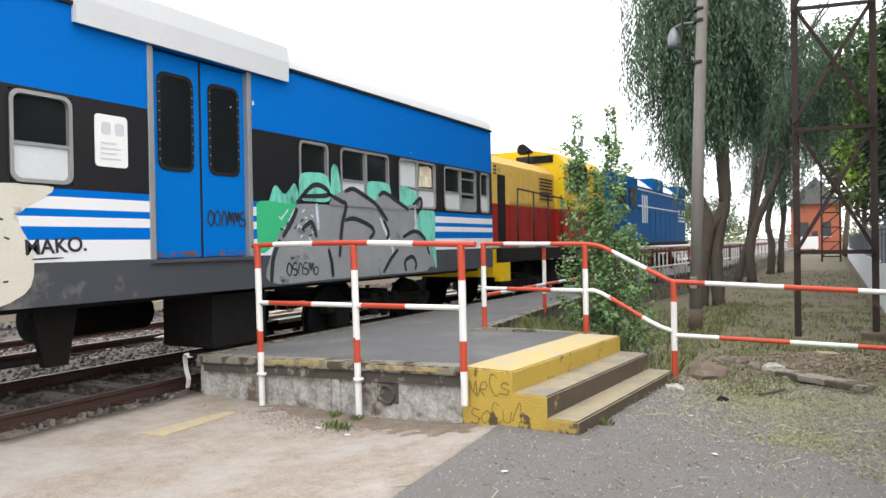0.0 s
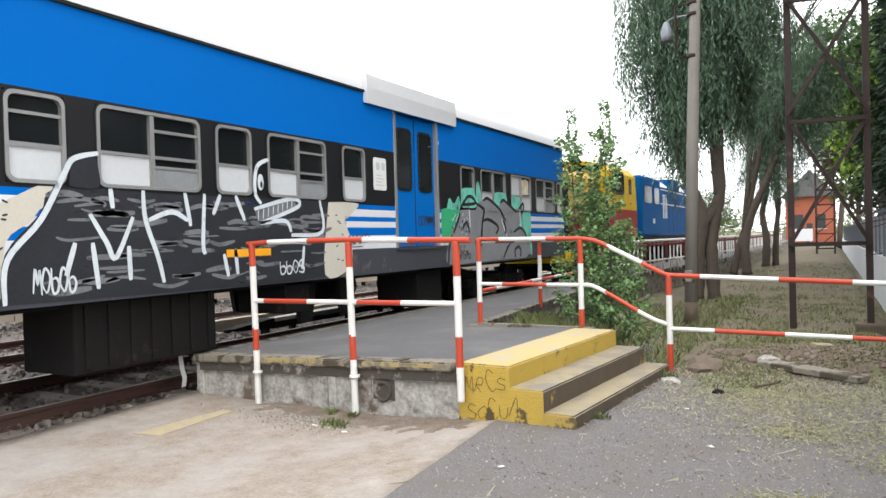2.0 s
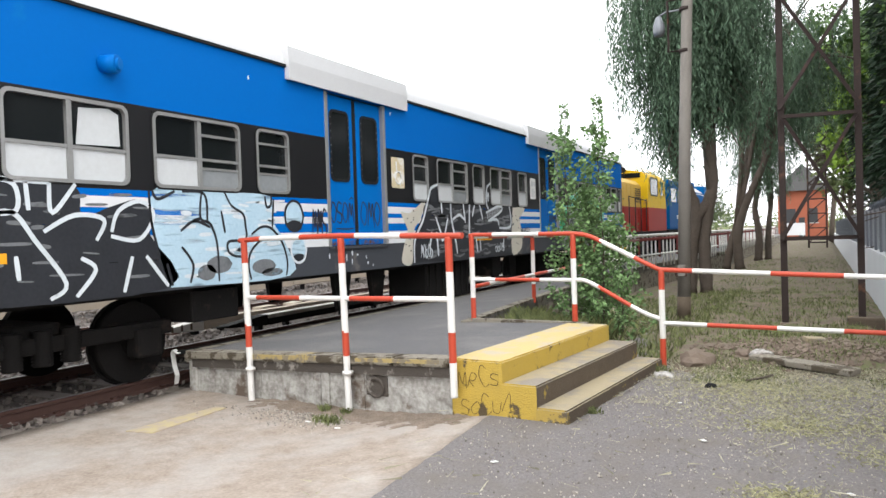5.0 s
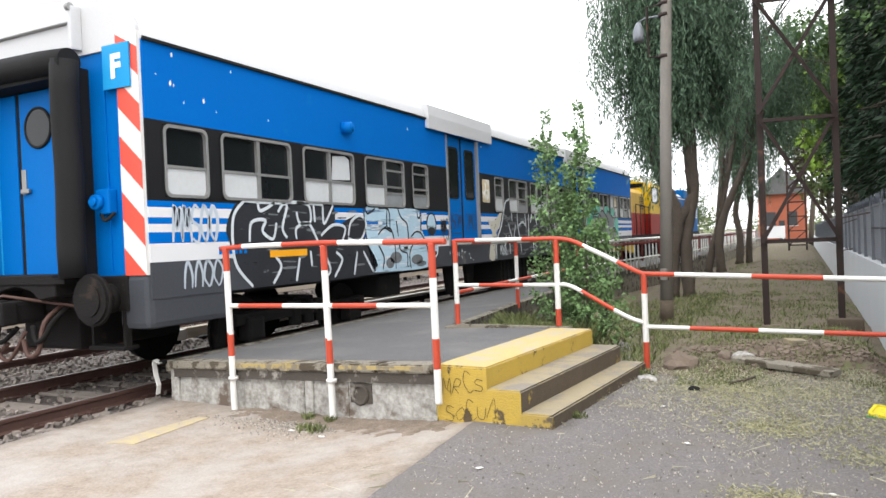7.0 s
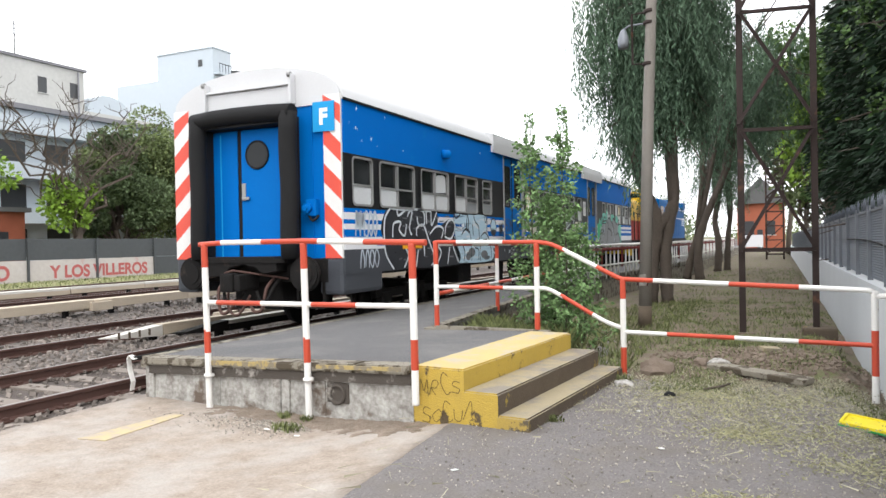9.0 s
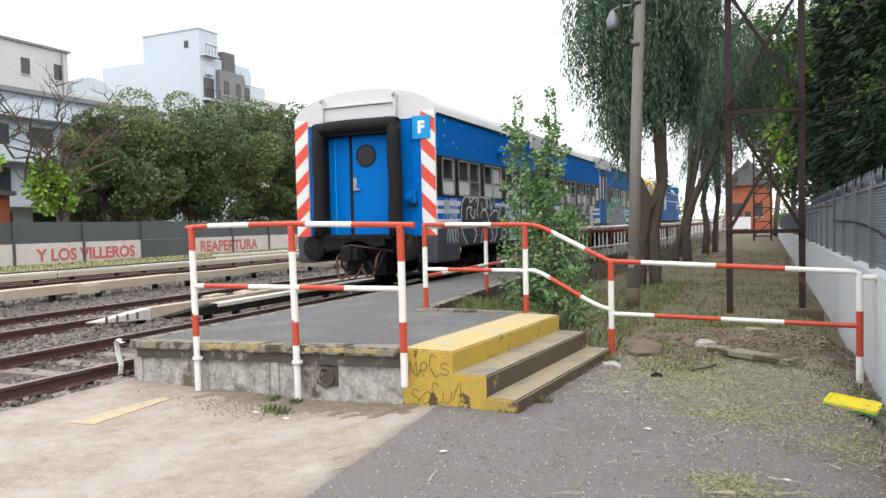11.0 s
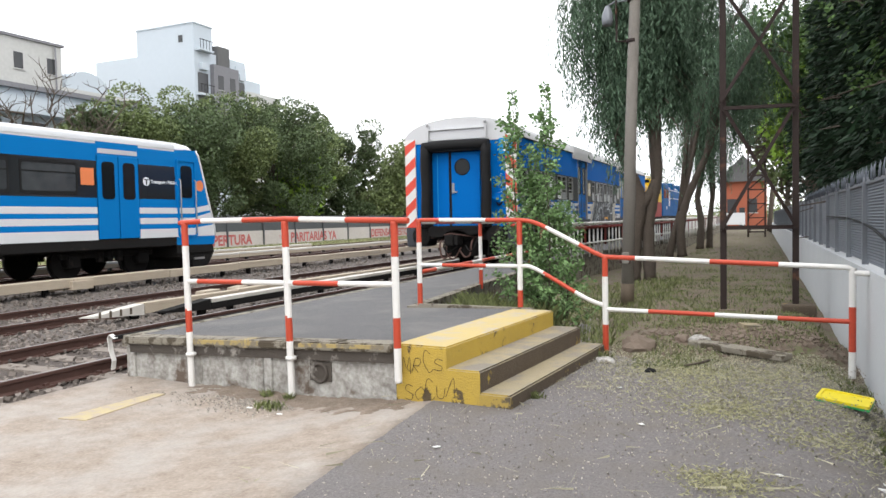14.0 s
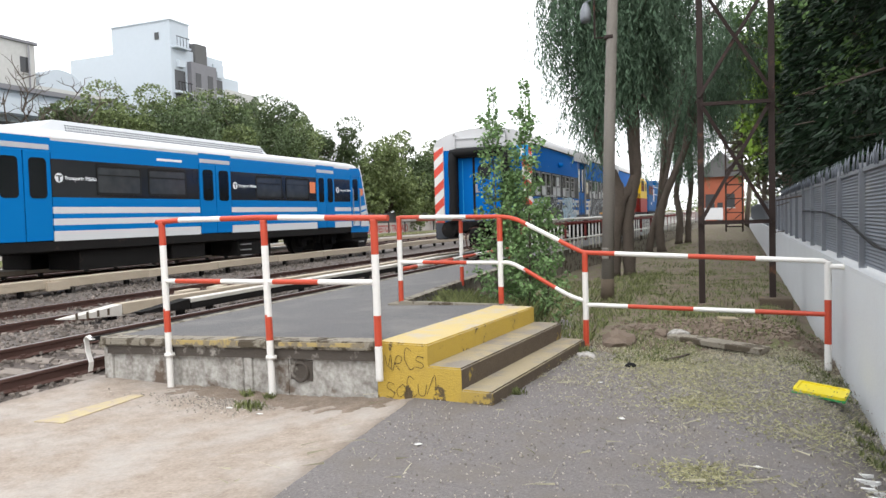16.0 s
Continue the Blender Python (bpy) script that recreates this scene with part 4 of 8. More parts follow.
def patch(bm, pts, x, index=0, steps=4):
    """A sprayed area on a wall facing +x, round the points (y, z)."""
    line = smooth([(a, b, 0) for a, b in (*pts, pts[0])], steps)[:-1]
    f = bm.faces.new([bm.verts.new((x, p.x, p.y)) for p in line])
    f.material_index = index
    return bm


def scrawl(bm, rnd, y0, y1, z0, z1, count, width, x, index=0):
    """Loose hand-drawn letters: arcs, stems and hooks side by side."""
    w = (y1 - y0) / count
    for i in range(count):
        c, h = y0 + (i + 0.5) * w, z1 - z0
        kind = rnd.randrange(5)
        j = lambda s: rnd.uniform(-s, s)
        if kind == 0:
            pts = [(c - w * 0.35, z0 + j(0.1) * h), (c - w * 0.25, z0 + 0.6 * h), (c + w * 0.1 + j(0.1) * w, z1), (c + w * 0.4, z0 + 0.5 * h), (c + w * 0.35, z0)]
        elif kind == 1:
            pts = [(c + w * 0.4, z1 - 0.1 * h), (c - w * 0.1, z1), (c - w * 0.4, z0 + 0.6 * h), (c + w * 0.35, z0 + 0.4 * h), (c + w * 0.2, z0), (c - w * 0.45, z0 + 0.1 * h)]
        elif kind == 2:
            pts = [(c - w * 0.4, z1), (c - w * 0.3, z0 + 0.05 * h), (c + w * 0.2, z0), (c + w * 0.45, z0 + 0.35 * h), (c + w * 0.1, z0 + 0.6 * h), (c - w * 0.3, z0 + 0.5 * h)]
        elif kind == 3:
            pts = [(c - w * 0.45, z0), (c - w * 0.2, z1), (c + w * 0.05, z0 + 0.35 * h), (c + w * 0.3, z1 - 0.05 * h), (c + w * 0.5, z0 + j(0.1) * h)]
        else:
            pts = [(c, z0), (c - w * 0.45, z0 + 0.4 * h), (c - w * 0.1, z1), (c + w * 0.45, z0 + 0.65 * h), (c + w * 0.2, z0 + 0.1 * h), (c - w * 0.1, z0)]
        stroke(bm, pts, width * rnd.uniform(0.8, 1.2), x, index)
    return bm


PAPER_OLD = mat("yellowed_paper", (0.6, 0.52, 0.36), 0.7, dark=(0.5, 0.4, 0.22), scale=5, fine=40, amount=0.8, stains=(0.68, 0.66, 0.6), stain_scale=5, stain_at=0.5)


# ---- the departing coach ----
COACH_L, SIDE, FAR_SIDE = 24.35, 1.6, -1.88
MID_X, HALF_W = (SIDE + FAR_SIDE) / 2, (SIDE - FAR_SIDE) / 2
DOORS = [(7.25, 8.84), (15.93, 17.42)]
WINDOWS = [(0.23, 0.89, 0), (1.1, 2.43, 1), (2.68, 3.97, 1), (4.27, 5.55, 1), (5.83, 6.45, 0),
           (9.68, 10.24, 0), (10.56, 11.85, 1), (12.08, 12.66, 0), (12.94, 14.13, 1), (14.51, 15.09, 0),
           (18.29, 18.91, 0), (19.19, 20.46, 1), (20.75, 21.97, 1), (22.28, 23.6, 1), (23.78, 24.2, 0)]
BANDS = [(1.04, 1.43, 2), (1.43, 1.63, 1), (1.63, 1.75, 0), (1.75, 1.84, 1), (1.84, 1.91, 0), (1.91, 2.02, 1), (2.02, 2.09, 0), (2.09, 2.13, 3), (2.93, 2.96, 3), (2.96, 3.8, 0)]
WIN_Z0, WIN_Z1 = 2.13, 2.93


def rounded(y0, y1, z0, z1, r, n=4):
    out = []
    for cy, cz, a in ((y1 - r, z1 - r, 0), (y0 + r, z1 - r, 90), (y0 + r, z0 + r, 180), (y1 - r, z0 + r, 270)):
        out += [(cy + r * math.cos(radians(a + 90 * k / n)), cz + r * math.sin(radians(a + 90 * k / n))) for k in range(n + 1)]
    return out


def ring(bm, x0, x1, outer, inner, index=0):
    """A frame between two outlines of equal count, from x0 to x1 (facing +x)."""
    n = len(outer)
    v = [[bm.verts.new((x, y, z)) for y, z in line] for x, line in ((x1, outer), (x1, inner), (x0, inner), (x0, outer))]
    for a, b in ((0, 1), (1, 2), (2, 3), (3, 0)):
        for i in range(n):
            f = bm.faces.new((v[a][i], v[a][(i + 1) % n], v[b][(i + 1) % n], v[b][i]))
            f.material_index = index
    return bm


def plate(bm, x0, x1, line, index=0):
    """A flat plate with an outline of (y, z), from x0 to x1."""
    n = len(line)
    a, b = [bm.verts.new((x0, y, z)) for y, z in line], [bm.verts.new((x1, y, z)) for y, z in line]
    bm.faces.new(b).material_index = index
    bm.faces.new(a[::-1]).material_index = index
    for i in range(n):
        bm.faces.new((a[i], a[(i + 1) % n], b[(i + 1) % n], b[i])).material_index = index
    return bm


# for each pane: the height where the frosted part ends, the dark part's material and further bars
PANES = {0: "a", 1: "ad", 2: "aw", 3: "ab", 4: "b", 5: "c", 6: "ab", 7: "a", 8: "ab", 9: "a", 10: "a", 11: "aa", 12: "wt", 13: "ab", 14: "a"}


def coach_window(parent, y0, y1, double, number, s=1.0):
    """A sliding window: grey rounded frame, frosted lower panes and dark upper panes."""
    x = SIDE
    win = part("window", ring(bmesh.new(), x - 0.05, x + 0.014, rounded(y0, y1, WIN_Z0, WIN_Z1, 0.09), rounded(y0 + 0.035, y1 - 0.035, WIN_Z0 + 0.035, WIN_Z1 - 0.035, 0.07)), ALU, parent)
    part("seal", ring(bmesh.new(), x - 0.05, x + 0.006, rounded(y0 - 0.02, y1 + 0.02, WIN_Z0 - 0.02, WIN_Z1 + 0.02, 0.11), rounded(y0 + 0.002, y1 - 0.002, WIN_Z0 + 0.002, WIN_Z1 - 0.002, 0.088)), RUBBER, win)
    split = 2.47
    cells = [(y0 + 0.035, (y0 + y1) / 2 - 0.025), ((y0 + y1) / 2 + 0.025, y1 - 0.035)] if double else [(y0 + 0.035, y1 - 0.035)]
    if double:
        part("mullion", boxm(x - 0.05, x + 0.008, (y0 + y1) / 2 - 0.027, (y0 + y1) / 2 + 0.027, WIN_Z0 + 0.03, WIN_Z1 - 0.03), ALU, win)
    for k, (a, b) in enumerate(cells):
        style = PANES[number][k]
        if style == "d":
            part("lower_pane", boxm(x - 0.03, x - 0.018, a, b, WIN_Z0 + 0.033, split), DARKGLASS, win, "dark lower pane")
        elif style in "bc":
            low = split - (0.1 if style == "b" else 0.02)
            part("lower_pane", boxm(x - 0.03, x - 0.018, a, b, WIN_Z0 + 0.033, low), FROST_GREY if style == "b" else FROST, win, "scratched grey lower pane")
            part("sash_rail", boxm(x - 0.03, x - 0.006, a, b, low - 0.012, low + 0.014), ALU, win)
            part("sash_rail", boxm(x - 0.03, x - 0.004, a, b, WIN_Z1 - 0.2, WIN_Z1 - 0.17), ALU, win)
            part("gap_pane", boxm(x - 0.045, x - 0.035, a, b, low, split), DARKGLASS, win)
        else:
            part("lower_pane", boxm(x - 0.03, x - 0.018, a, b, WIN_Z0 + 0.033, split), FROST, win, "frosted white lower pane")
        part("upper_pane", boxm(x - 0.045, x - 0.035, a, b, split, WIN_Z1 - 0.033), DARKGLASS if style != "w" or number == 2 else FROST, win, "dark glass upper pane" if style != "w" or number == 2 else "frosted upper pane")
        if style == "t" or (style == "w" and number == 2):
            patch_in = plate(bmesh.new(), x - 0.034, x - 0.03, [(a + 0.06, split + 0.03), (b - 0.04, split + 0.05), (b - 0.05, WIN_Z1 - 0.1), (b - 0.16, WIN_Z1 - 0.05), (a + 0.1, WIN_Z1 - 0.08)])
            part("pane_patch", patch_in, FROST if style == "w" else PAPER_OLD, win, "torn sheet behind the glass")
        part("glazing_bar", boxm(x - 0.045, x - 0.002, a, b, split - 0.016, split + 0.016), ALU, win)
    return win


def coach_door(parent, y0, y1, number):
    """Double sliding doors with tall rounded windows in a grey frame."""
    x = SIDE - 0.07
    mid = (y0 + y1) / 2
    part("door_recess", boxm(x - 0.1, x - 0.03, y0, y1, 1.4, 3.62), UNDER, parent)
    for a, b in ((y0, y0 + 0.07), (y1 - 0.07, y1)):
        part("door_jamb", boxm(x - 0.05, SIDE + 0.012, a, b, 1.41, 3.62, bevel=0.008), ALU, parent)
    gap = 0.05 if number == 0 else 0.02
    for a, b in ((y0 + 0.07, mid - gap), (mid + gap, y1 - 0.07)):
        leaf = part("door", boxm(x - 0.02, x + 0.02, a, b, 1.43, 3.6, bevel=0.008), BLUE_DOOR, parent, "blue sliding door leaf")
        c = (a + b) / 2
        out = rounded(c - 0.24, c + 0.24, 2.36, 3.4, 0.1)
        part("window_seal", ring(bmesh.new(), x, x + 0.032, out, rounded(c - 0.2, c + 0.2, 2.4, 3.36, 0.08)), RUBBER, leaf)
        part("pane", plate(bmesh.new(), x + 0.018, x + 0.025, rounded(c - 0.2, c + 0.2, 2.4, 3.36, 0.08)), DARKGLASS, leaf)
        bm = bmesh.new()
        for k in range(9):
            for yy in (c - 0.22, c + 0.22):
                box(bm, x + 0.03, x + 0.036, yy - 0.006, yy + 0.006, 2.47 + 0.1 * k, 2.482 + 0.1 * k)
        part("screws", bm, ALU, leaf)
        part("kick_plate", boxm(x + 0.018, x + 0.023, a + 0.02, b - 0.02, 1.44, 1.5), RUSTY_BLUE, leaf, "scuffed rusty lower edge")
    part("door_seal", boxm(x - 0.02, x + 0.01, mid - gap, mid + gap, 1.43, 3.6), RUBBER, parent)
    part("door_step", boxm(x, SIDE + 0.03, y0, y1, 1.385, 1.425), GREY, parent)
    hood = bmesh.new()
    line = [(SIDE - 0.3, 3.7), (SIDE + 0.07, 3.62), (SIDE + 0.08, 3.86), (SIDE + 0.06, 4.06), (SIDE - 0.45, 4.2)]
    ends = [[hood.verts.new((px, yy, pz)) for px, pz in line] for yy in (y0 - 0.82, y1 + 0.62)]
    hood.faces.new(ends[0])
    hood.faces.new(ends[1][::-1])
    for i in range(5):
        hood.faces.new((ends[0][i], ends[1][i], ends[1][(i + 1) % 5], ends[0][(i + 1) % 5]))
    bmesh.ops.recalc_face_normals(hood, faces=hood.faces)
    part("door_hood", hood, ROOFWHITE, parent, "white sheet metal door runner hood")


def wheel_bogie(parent, y, gauge_half=0.838, r=0.45, base=1.2, mats=None):
    """A bogie: four wheels, side frames, springs and axle boxes."""
    bog = part("bogie", boxm(-1.05, 1.05, y - 0.25, y + 0.25, 0.62, 0.8, bevel=0.04), UNDER, parent)
    for s in (-1, 1):
        bm = bmesh.new()
        box(bm, s * 1.06 - 0.07, s * 1.06 + 0.07, y - base - 0.35, y + base + 0.35, 0.52, 0.68, bevel=0.03)
        part("side_frame", bm, UNDER, bog)
        for yy in (y - base, y + base):
            bm = bmesh.new()
            disc(bm, (s * gauge_half, yy, r), (1, 0, 0), r, 0.12, 28)
            disc(bm, (s * (gauge_half - 0.08), yy, r), (1, 0, 0), r + 0.03, 0.03, 28)
            disc(bm, (s * (gauge_half + 0.07), yy, r), (1, 0, 0), 0.16, 0.06, 16)
            part("wheel", bm, UNDER, bog)
            part("axle_box", boxm(s * 1.08 - 0.1, s * 1.08 + 0.1, yy - 0.17, yy + 0.17, 0.3, 0.62, bevel=0.04), UNDER, bog)
        for yy in (y - 0.3, y, y + 0.3):
            part("spring", tubem([(s * 1.1, yy, 0.4 + 0.015 * k) for k in range(24)], 0.09, 8, radii=[0.085 + 0.02 * (k % 2) for k in range(24)]), UNDER, bog)
    return bog


def build_coach():
    c = thing("coach", "blue passenger coach with white stripes and graffiti, moving along the platform", "train coach", at=pose(-4.87, -16.5, 0))
    # side walls between the doors, in painted bands, with holes for the windows
    spans = [(0.0, DOORS[0][0]), (DOORS[0][1], DOORS[1][0]), (DOORS[1][1], COACH_L)]
    for a, b in spans:
        for z0, z1, k in BANDS:
            part(("blue_panel", "white_stripe", "skirt", "band_edge")[k], boxm(SIDE - 0.06, SIDE, a, b, z0, z1), (BLUE, WHITE, GREY, BLACK)[k], c)
        edge = a
        for y0, y1, _ in [w for w in WINDOWS if a <= w[0] < b] + [(b, b, 0)]:
            part("window_pillar", boxm(SIDE - 0.06, SIDE, edge, y0, WIN_Z0, WIN_Z1), BLACK, c, "black painted pillar between windows")
            edge = y1
    for y0, y1 in DOORS:
        part("door_header", boxm(SIDE - 0.06, SIDE, y0, y1, 3.62, 3.8), BLUE, c)
        part("skirt", boxm(SIDE - 0.06, SIDE, y0, y1, 1.04, 1.39), GREY, c)
    bm = bmesh.new()
    for z0, z1, k in BANDS + [(WIN_Z0, WIN_Z1, 3)]:
        box(bm, FAR_SIDE, FAR_SIDE + 0.06, 0, COACH_L, z0, z1, k)
    part("side_wall", bm, [BLUE, WHITE, GREY, BLACK], c)
    part("floor", boxm(FAR_SIDE + 0.06, SIDE - 0.1, 0.06, COACH_L - 0.06, 1.1, 1.25), UNDER, c)
    # Unseen dark sheet down the middle, added to block the view through.
    part("view_blocker", boxm(-0.05, 0.05, 0.1, COACH_L - 0.1, 1.25, 3.7), UNDER, c)
    # curved roof
    bm = bmesh.new()
    arc = [(SIDE + 0.02, 3.79)] + [(MID_X + HALF_W * math.cos(radians(a)), 3.82 + 0.62 * math.sin(radians(a)) ** 0.85) for a in range(8, 173, 8)] + [(FAR_SIDE - 0.02, 3.79)]
    rows = []
    for yy in (0.0, 0.04, COACH_L - 0.04, COACH_L):
        rows.append([bm.verts.new((px, yy, pz)) for px, pz in arc])
    for r0, r1 in zip(rows, rows[1:]):
        for i in range(len(arc) - 1):
            bm.faces.new((r0[i], r0[i + 1], r1[i + 1], r1[i])).smooth = True
    bm.faces.new(rows[0][::-1])
    bm.faces.new(rows[-1])
    bmesh.ops.recalc_face_normals(bm, faces=bm.faces)
    part("roof", bm, ROOFWHITE, c, "white arched roof")
    part("gutter", boxm(SIDE + 0.002, SIDE + 0.03, 0, COACH_L, 3.785, 3.82), RUBBER, c, "dark rain gutter line")
    for n, (y0, y1, d) in enumerate(WINDOWS):
        coach_window(c, y0, y1, d, n)
    for n, (y0, y1) in enumerate(DOORS):
        coach_door(c, y0, y1, n)
    # notices by the doors
    for y0, y1 in ((9.0, 9.4), (15.32, 15.68)):
        part("notice", plate(bmesh.new(), SIDE, SIDE + 0.006, rounded(y0, y1, 2.33, 2.83, 0.04)), PAPER if y0 > 10 else PAPER_OLD, c, "faded white paper notice" if y0 > 10 else "yellowed torn paper notice")
        if y0 < 10:
            blot = bmesh.new()
            tube(blot, [(SIDE + 0.007, y0 + 0.2 + 0.1 * math.cos(a / 6 * math.pi), 2.5 + 0.1 * math.sin(a / 6 * math.pi)) for a in range(13)], 0.014, 6, closed=False)
            tube(blot, [(SIDE + 0.007, y0 + 0.14, 2.76), (SIDE + 0.007, y0 + 0.15, 2.6), (SIDE + 0.007, y0 + 0.26, 2.6), (SIDE + 0.007, y0 + 0.3, 2.46)], 0.014, 6)
            part("wheel_sign", blot, PAPER, c, "faded white wheel sign")
            continue
        for k in range(4):
            part("notice_line", boxm(SIDE + 0.006, SIDE + 0.009, y0 + 0.06, y1 - 0.08 - 0.05 * (k % 2), 2.4 + 0.05 * k, 2.415 + 0.05 * k), EMU_GREY, c)
        for k in range(2):
            part("pictogram", plate(bmesh.new(), SIDE + 0.006, SIDE + 0.009, rounded(y0 + 0.07 + 0.15 * k, y0 + 0.17 + 0.15 * k, 2.64, 2.76, 0.03)), EMU_GREY, c)
    for y in (3.75,):
        bm = bmesh.new()
        disc(bm, (SIDE + 0.05, y, 3.3), (1, 0.5, 0), 0.09, 0.16, 16)
        disc(bm, (SIDE + 0.11, y + 0.03, 3.3), (1, 0.5, 0), 0.06, 0.08, 16)
        part("side_lamp", bm, BLUE_DOOR, c)
    part("side_plate", boxm(SIDE, SIDE + 0.008, 1.91, 2.69, 1.41, 1.5), ORANGE, c, "orange metal plate")
    part("side_plate", boxm(SIDE, SIDE + 0.008, 12.2, 12.95, 1.4, 1.49), ORANGE, c, "orange metal plate")
    for k in range(6):
        part("running_mark", boxm(SIDE, SIDE + 0.005, 1.0 + k * 0.085, 1.05 + k * 0.085, 1.48, 1.57), BLUE_DOOR, c)
    # tail end wall
    part("end_wall", boxm(FAR_SIDE + 0.06, SIDE - 0.06, 0.0, 0.06, 1.3, 3.8), BLUE_DOOR, c, "blue tail end wall")
    bm = bmesh.new()
    arc2 = [(MID_X + (px - MID_X) * 0.985, pz) for px, pz in arc[1:-1]]
    ends = [[bm.verts.new((px, yy, pz)) for px, pz in [(SIDE - 0.03, 3.74), *arc2, (FAR_SIDE + 0.03, 3.74)]] for yy in (-0.03, 0.0)]
    bm.faces.new(ends[0])
    bm.faces.new(ends[1][::-1])
    for i in range(len(ends[0])):
        j = (i + 1) % len(ends[0])
        bm.faces.new((ends[0][i], ends[1][i], ends[1][j], ends[0][j]))
    bmesh.ops.recalc_face_normals(bm, faces=bm.faces)
    part("end_fascia", bm, ROOFWHITE, c, "white curved end fascia")
    part("end_hood", boxm(-1.03, 0.68, -0.1, -0.03, 3.8, 4.08, bevel=0.015), ROOFWHITE, c, "grey white hood over the gangway")
    part("hood_lip", boxm(-1.03, 0.68, -0.15, -0.03, 4.085, 4.12, bevel=0.012), ROOFWHITE, c)
    for xx in (-1.06, 0.71):
        part("hood_bracket", boxm(xx - 0.028, xx + 0.028, -0.17, -0.03, 3.78, 4.26, bevel=0.015), ROOFWHITE, c)
        bm = bmesh.new()
        disc(bm, (xx, -0.16, 4.24), (1, 0, 0), 0.045, 0.05, 14)
        part("hinge_eye", bm, ALU, c)
    for s in (-1, 1):
        bm = bmesh.new()
        x0, x1 = (SIDE - 0.34, SIDE - 0.02) if s > 0 else (FAR_SIDE + 0.02, FAR_SIDE + 0.36)
        top = 3.88
        k, step, slope = 0, 0.3, 0.3
        zz = 1.3 - slope
        while zz < top:
            za, zb = (zz + slope, zz) if s > 0 else (zz, zz + slope)
            lo = [(x0, za), (x1, zb), (x1, zb + step), (x0, za + step)]
            lo = [(px, min(max(pz, 1.3), top)) for px, pz in lo]
            pts = []
            for p in lo:
                if not pts or abs(p[0] - pts[-1][0]) + abs(p[1] - pts[-1][1]) > 1e-4:
                    pts.append(p)
            if abs(pts[0][0] - pts[-1][0]) + abs(pts[0][1] - pts[-1][1]) < 1e-4:
                pts.pop()
            if len(pts) > 2 and max(p[1] for p in pts) - min(p[1] for p in pts) > 0.01:
                f = bm.faces.new([bm.verts.new((px, -0.045, pz)) for px, pz in pts])
                f.material_index = k
                f.normal_update()
                if f.normal.y > 0:
                    f.normal_flip()
            k = 1 - k
            zz += step
        box(bm, x0, x1, -0.04, 0.0, 1.3, top, 1)
        part("hazard_panel", bm, [RED_ST, WHITE_ST], c, "red and white diagonal hazard panel")
    plac = part("placard", boxm(1.08, 1.48, -0.07, -0.05, 3.3, 3.77), BLUE_LIGHT, c, "light blue placard with a white letter")
    bm = lettering("F", 0.34, 0.016)
    bmesh.ops.transform(bm, matrix=Matrix.Translation((1.2, -0.075, 3.42)) @ pose(0, 0, 0, 90, 0, 0), verts=bm.verts)
    part("letter", bm, LETTER, plac, "white capital letter")
    for xx in (1.02, 1.24):
        part("end_rib", boxm(xx - 0.012, xx + 0.012, -0.022, 0.0, 1.34, 3.74, bevel=0.005), BLUE_DOOR, c)
    # rubber gangway
    for xx in (-1.08, 0.77):
        sag = [(xx + 0.012 * math.sin(5 * k), -0.3, 1.3 + 2.32 * k / 8) for k in range(9)]
        part("gangway_roll", tubem(sag, 0.145, 18), RUBBER, c, "black rubber gangway roll")
        side = 0.1 if xx < 0 else -0.1
        part("gangway_wall", boxm(min(xx, xx + side), max(xx, xx + side), -0.3, 0.0, 1.3, 3.58), RUBBER, c)
        part("gangway_strip", boxm(xx + 2.6 * side - 0.012, xx + 2.6 * side + 0.012, -0.05, -0.01, 1.34, 3.4), BLUE_LIGHT, c)
    part("gangway_roll", tubem([(-1.15, -0.3, 3.6), (-0.7, -0.3, 3.63), (-0.2, -0.3, 3.64), (0.4, -0.3, 3.63), (0.86, -0.3, 3.6)], 0.14, 18), RUBBER, c, "black rubber gangway roll")
    part("gangway_floor", boxm(-1.05, 0.7, -0.36, 0.0, 1.24, 1.3), UNDER, c)
    part("gangway_top", boxm(-1.05, 0.7, -0.3, 0.0, 3.46, 3.6), RUBBER, c)
    # end door, standing slightly open
    door = part("end_door", boxm(-0.38, 0.62, -0.05, -0.015, 1.32, 3.44, bevel=0.01), BLUE_DOOR, c, "blue end door standing slightly open")
    bm = bmesh.new()
    disc(bm, (-0.04, -0.055, 3.02), (0, 1, 0), 0.215, 0.02, 28)
    part("porthole", bm, DARKGLASS, door)
    part("porthole_ring", tubem([(-0.04 + 0.225 * math.cos(a / 14 * math.pi), -0.06, 3.02 + 0.225 * math.sin(a / 14 * math.pi)) for a in range(29)], 0.018, 8, closed=False), RUBBER, door)
    part("lock_plate", boxm(-0.37, -0.29, -0.065, -0.05, 2.27, 2.56, bevel=0.008), ALU, door, "worn metal lock plate")
    part("door_handle", boxm(-0.35, -0.2, -0.1, -0.065, 2.28, 2.33, bevel=0.01), ALU, door, "worn metal handle")
    # Black strip in place of the shade inside the door's gap.
    part("dark_gap_strip", boxm(-0.47, -0.38, -0.02, -0.002, 1.32, 3.46), RUBBER, c)
    part("end_door", boxm(-1.0, -0.47, -0.04, -0.015, 1.32, 3.44, bevel=0.01), BLUE_DOOR, c)
    part("socket_box", boxm(0.94, 1.14, -0.12, 0.0, 1.97, 2.24, bevel=0.02), BLUE_DOOR, c)
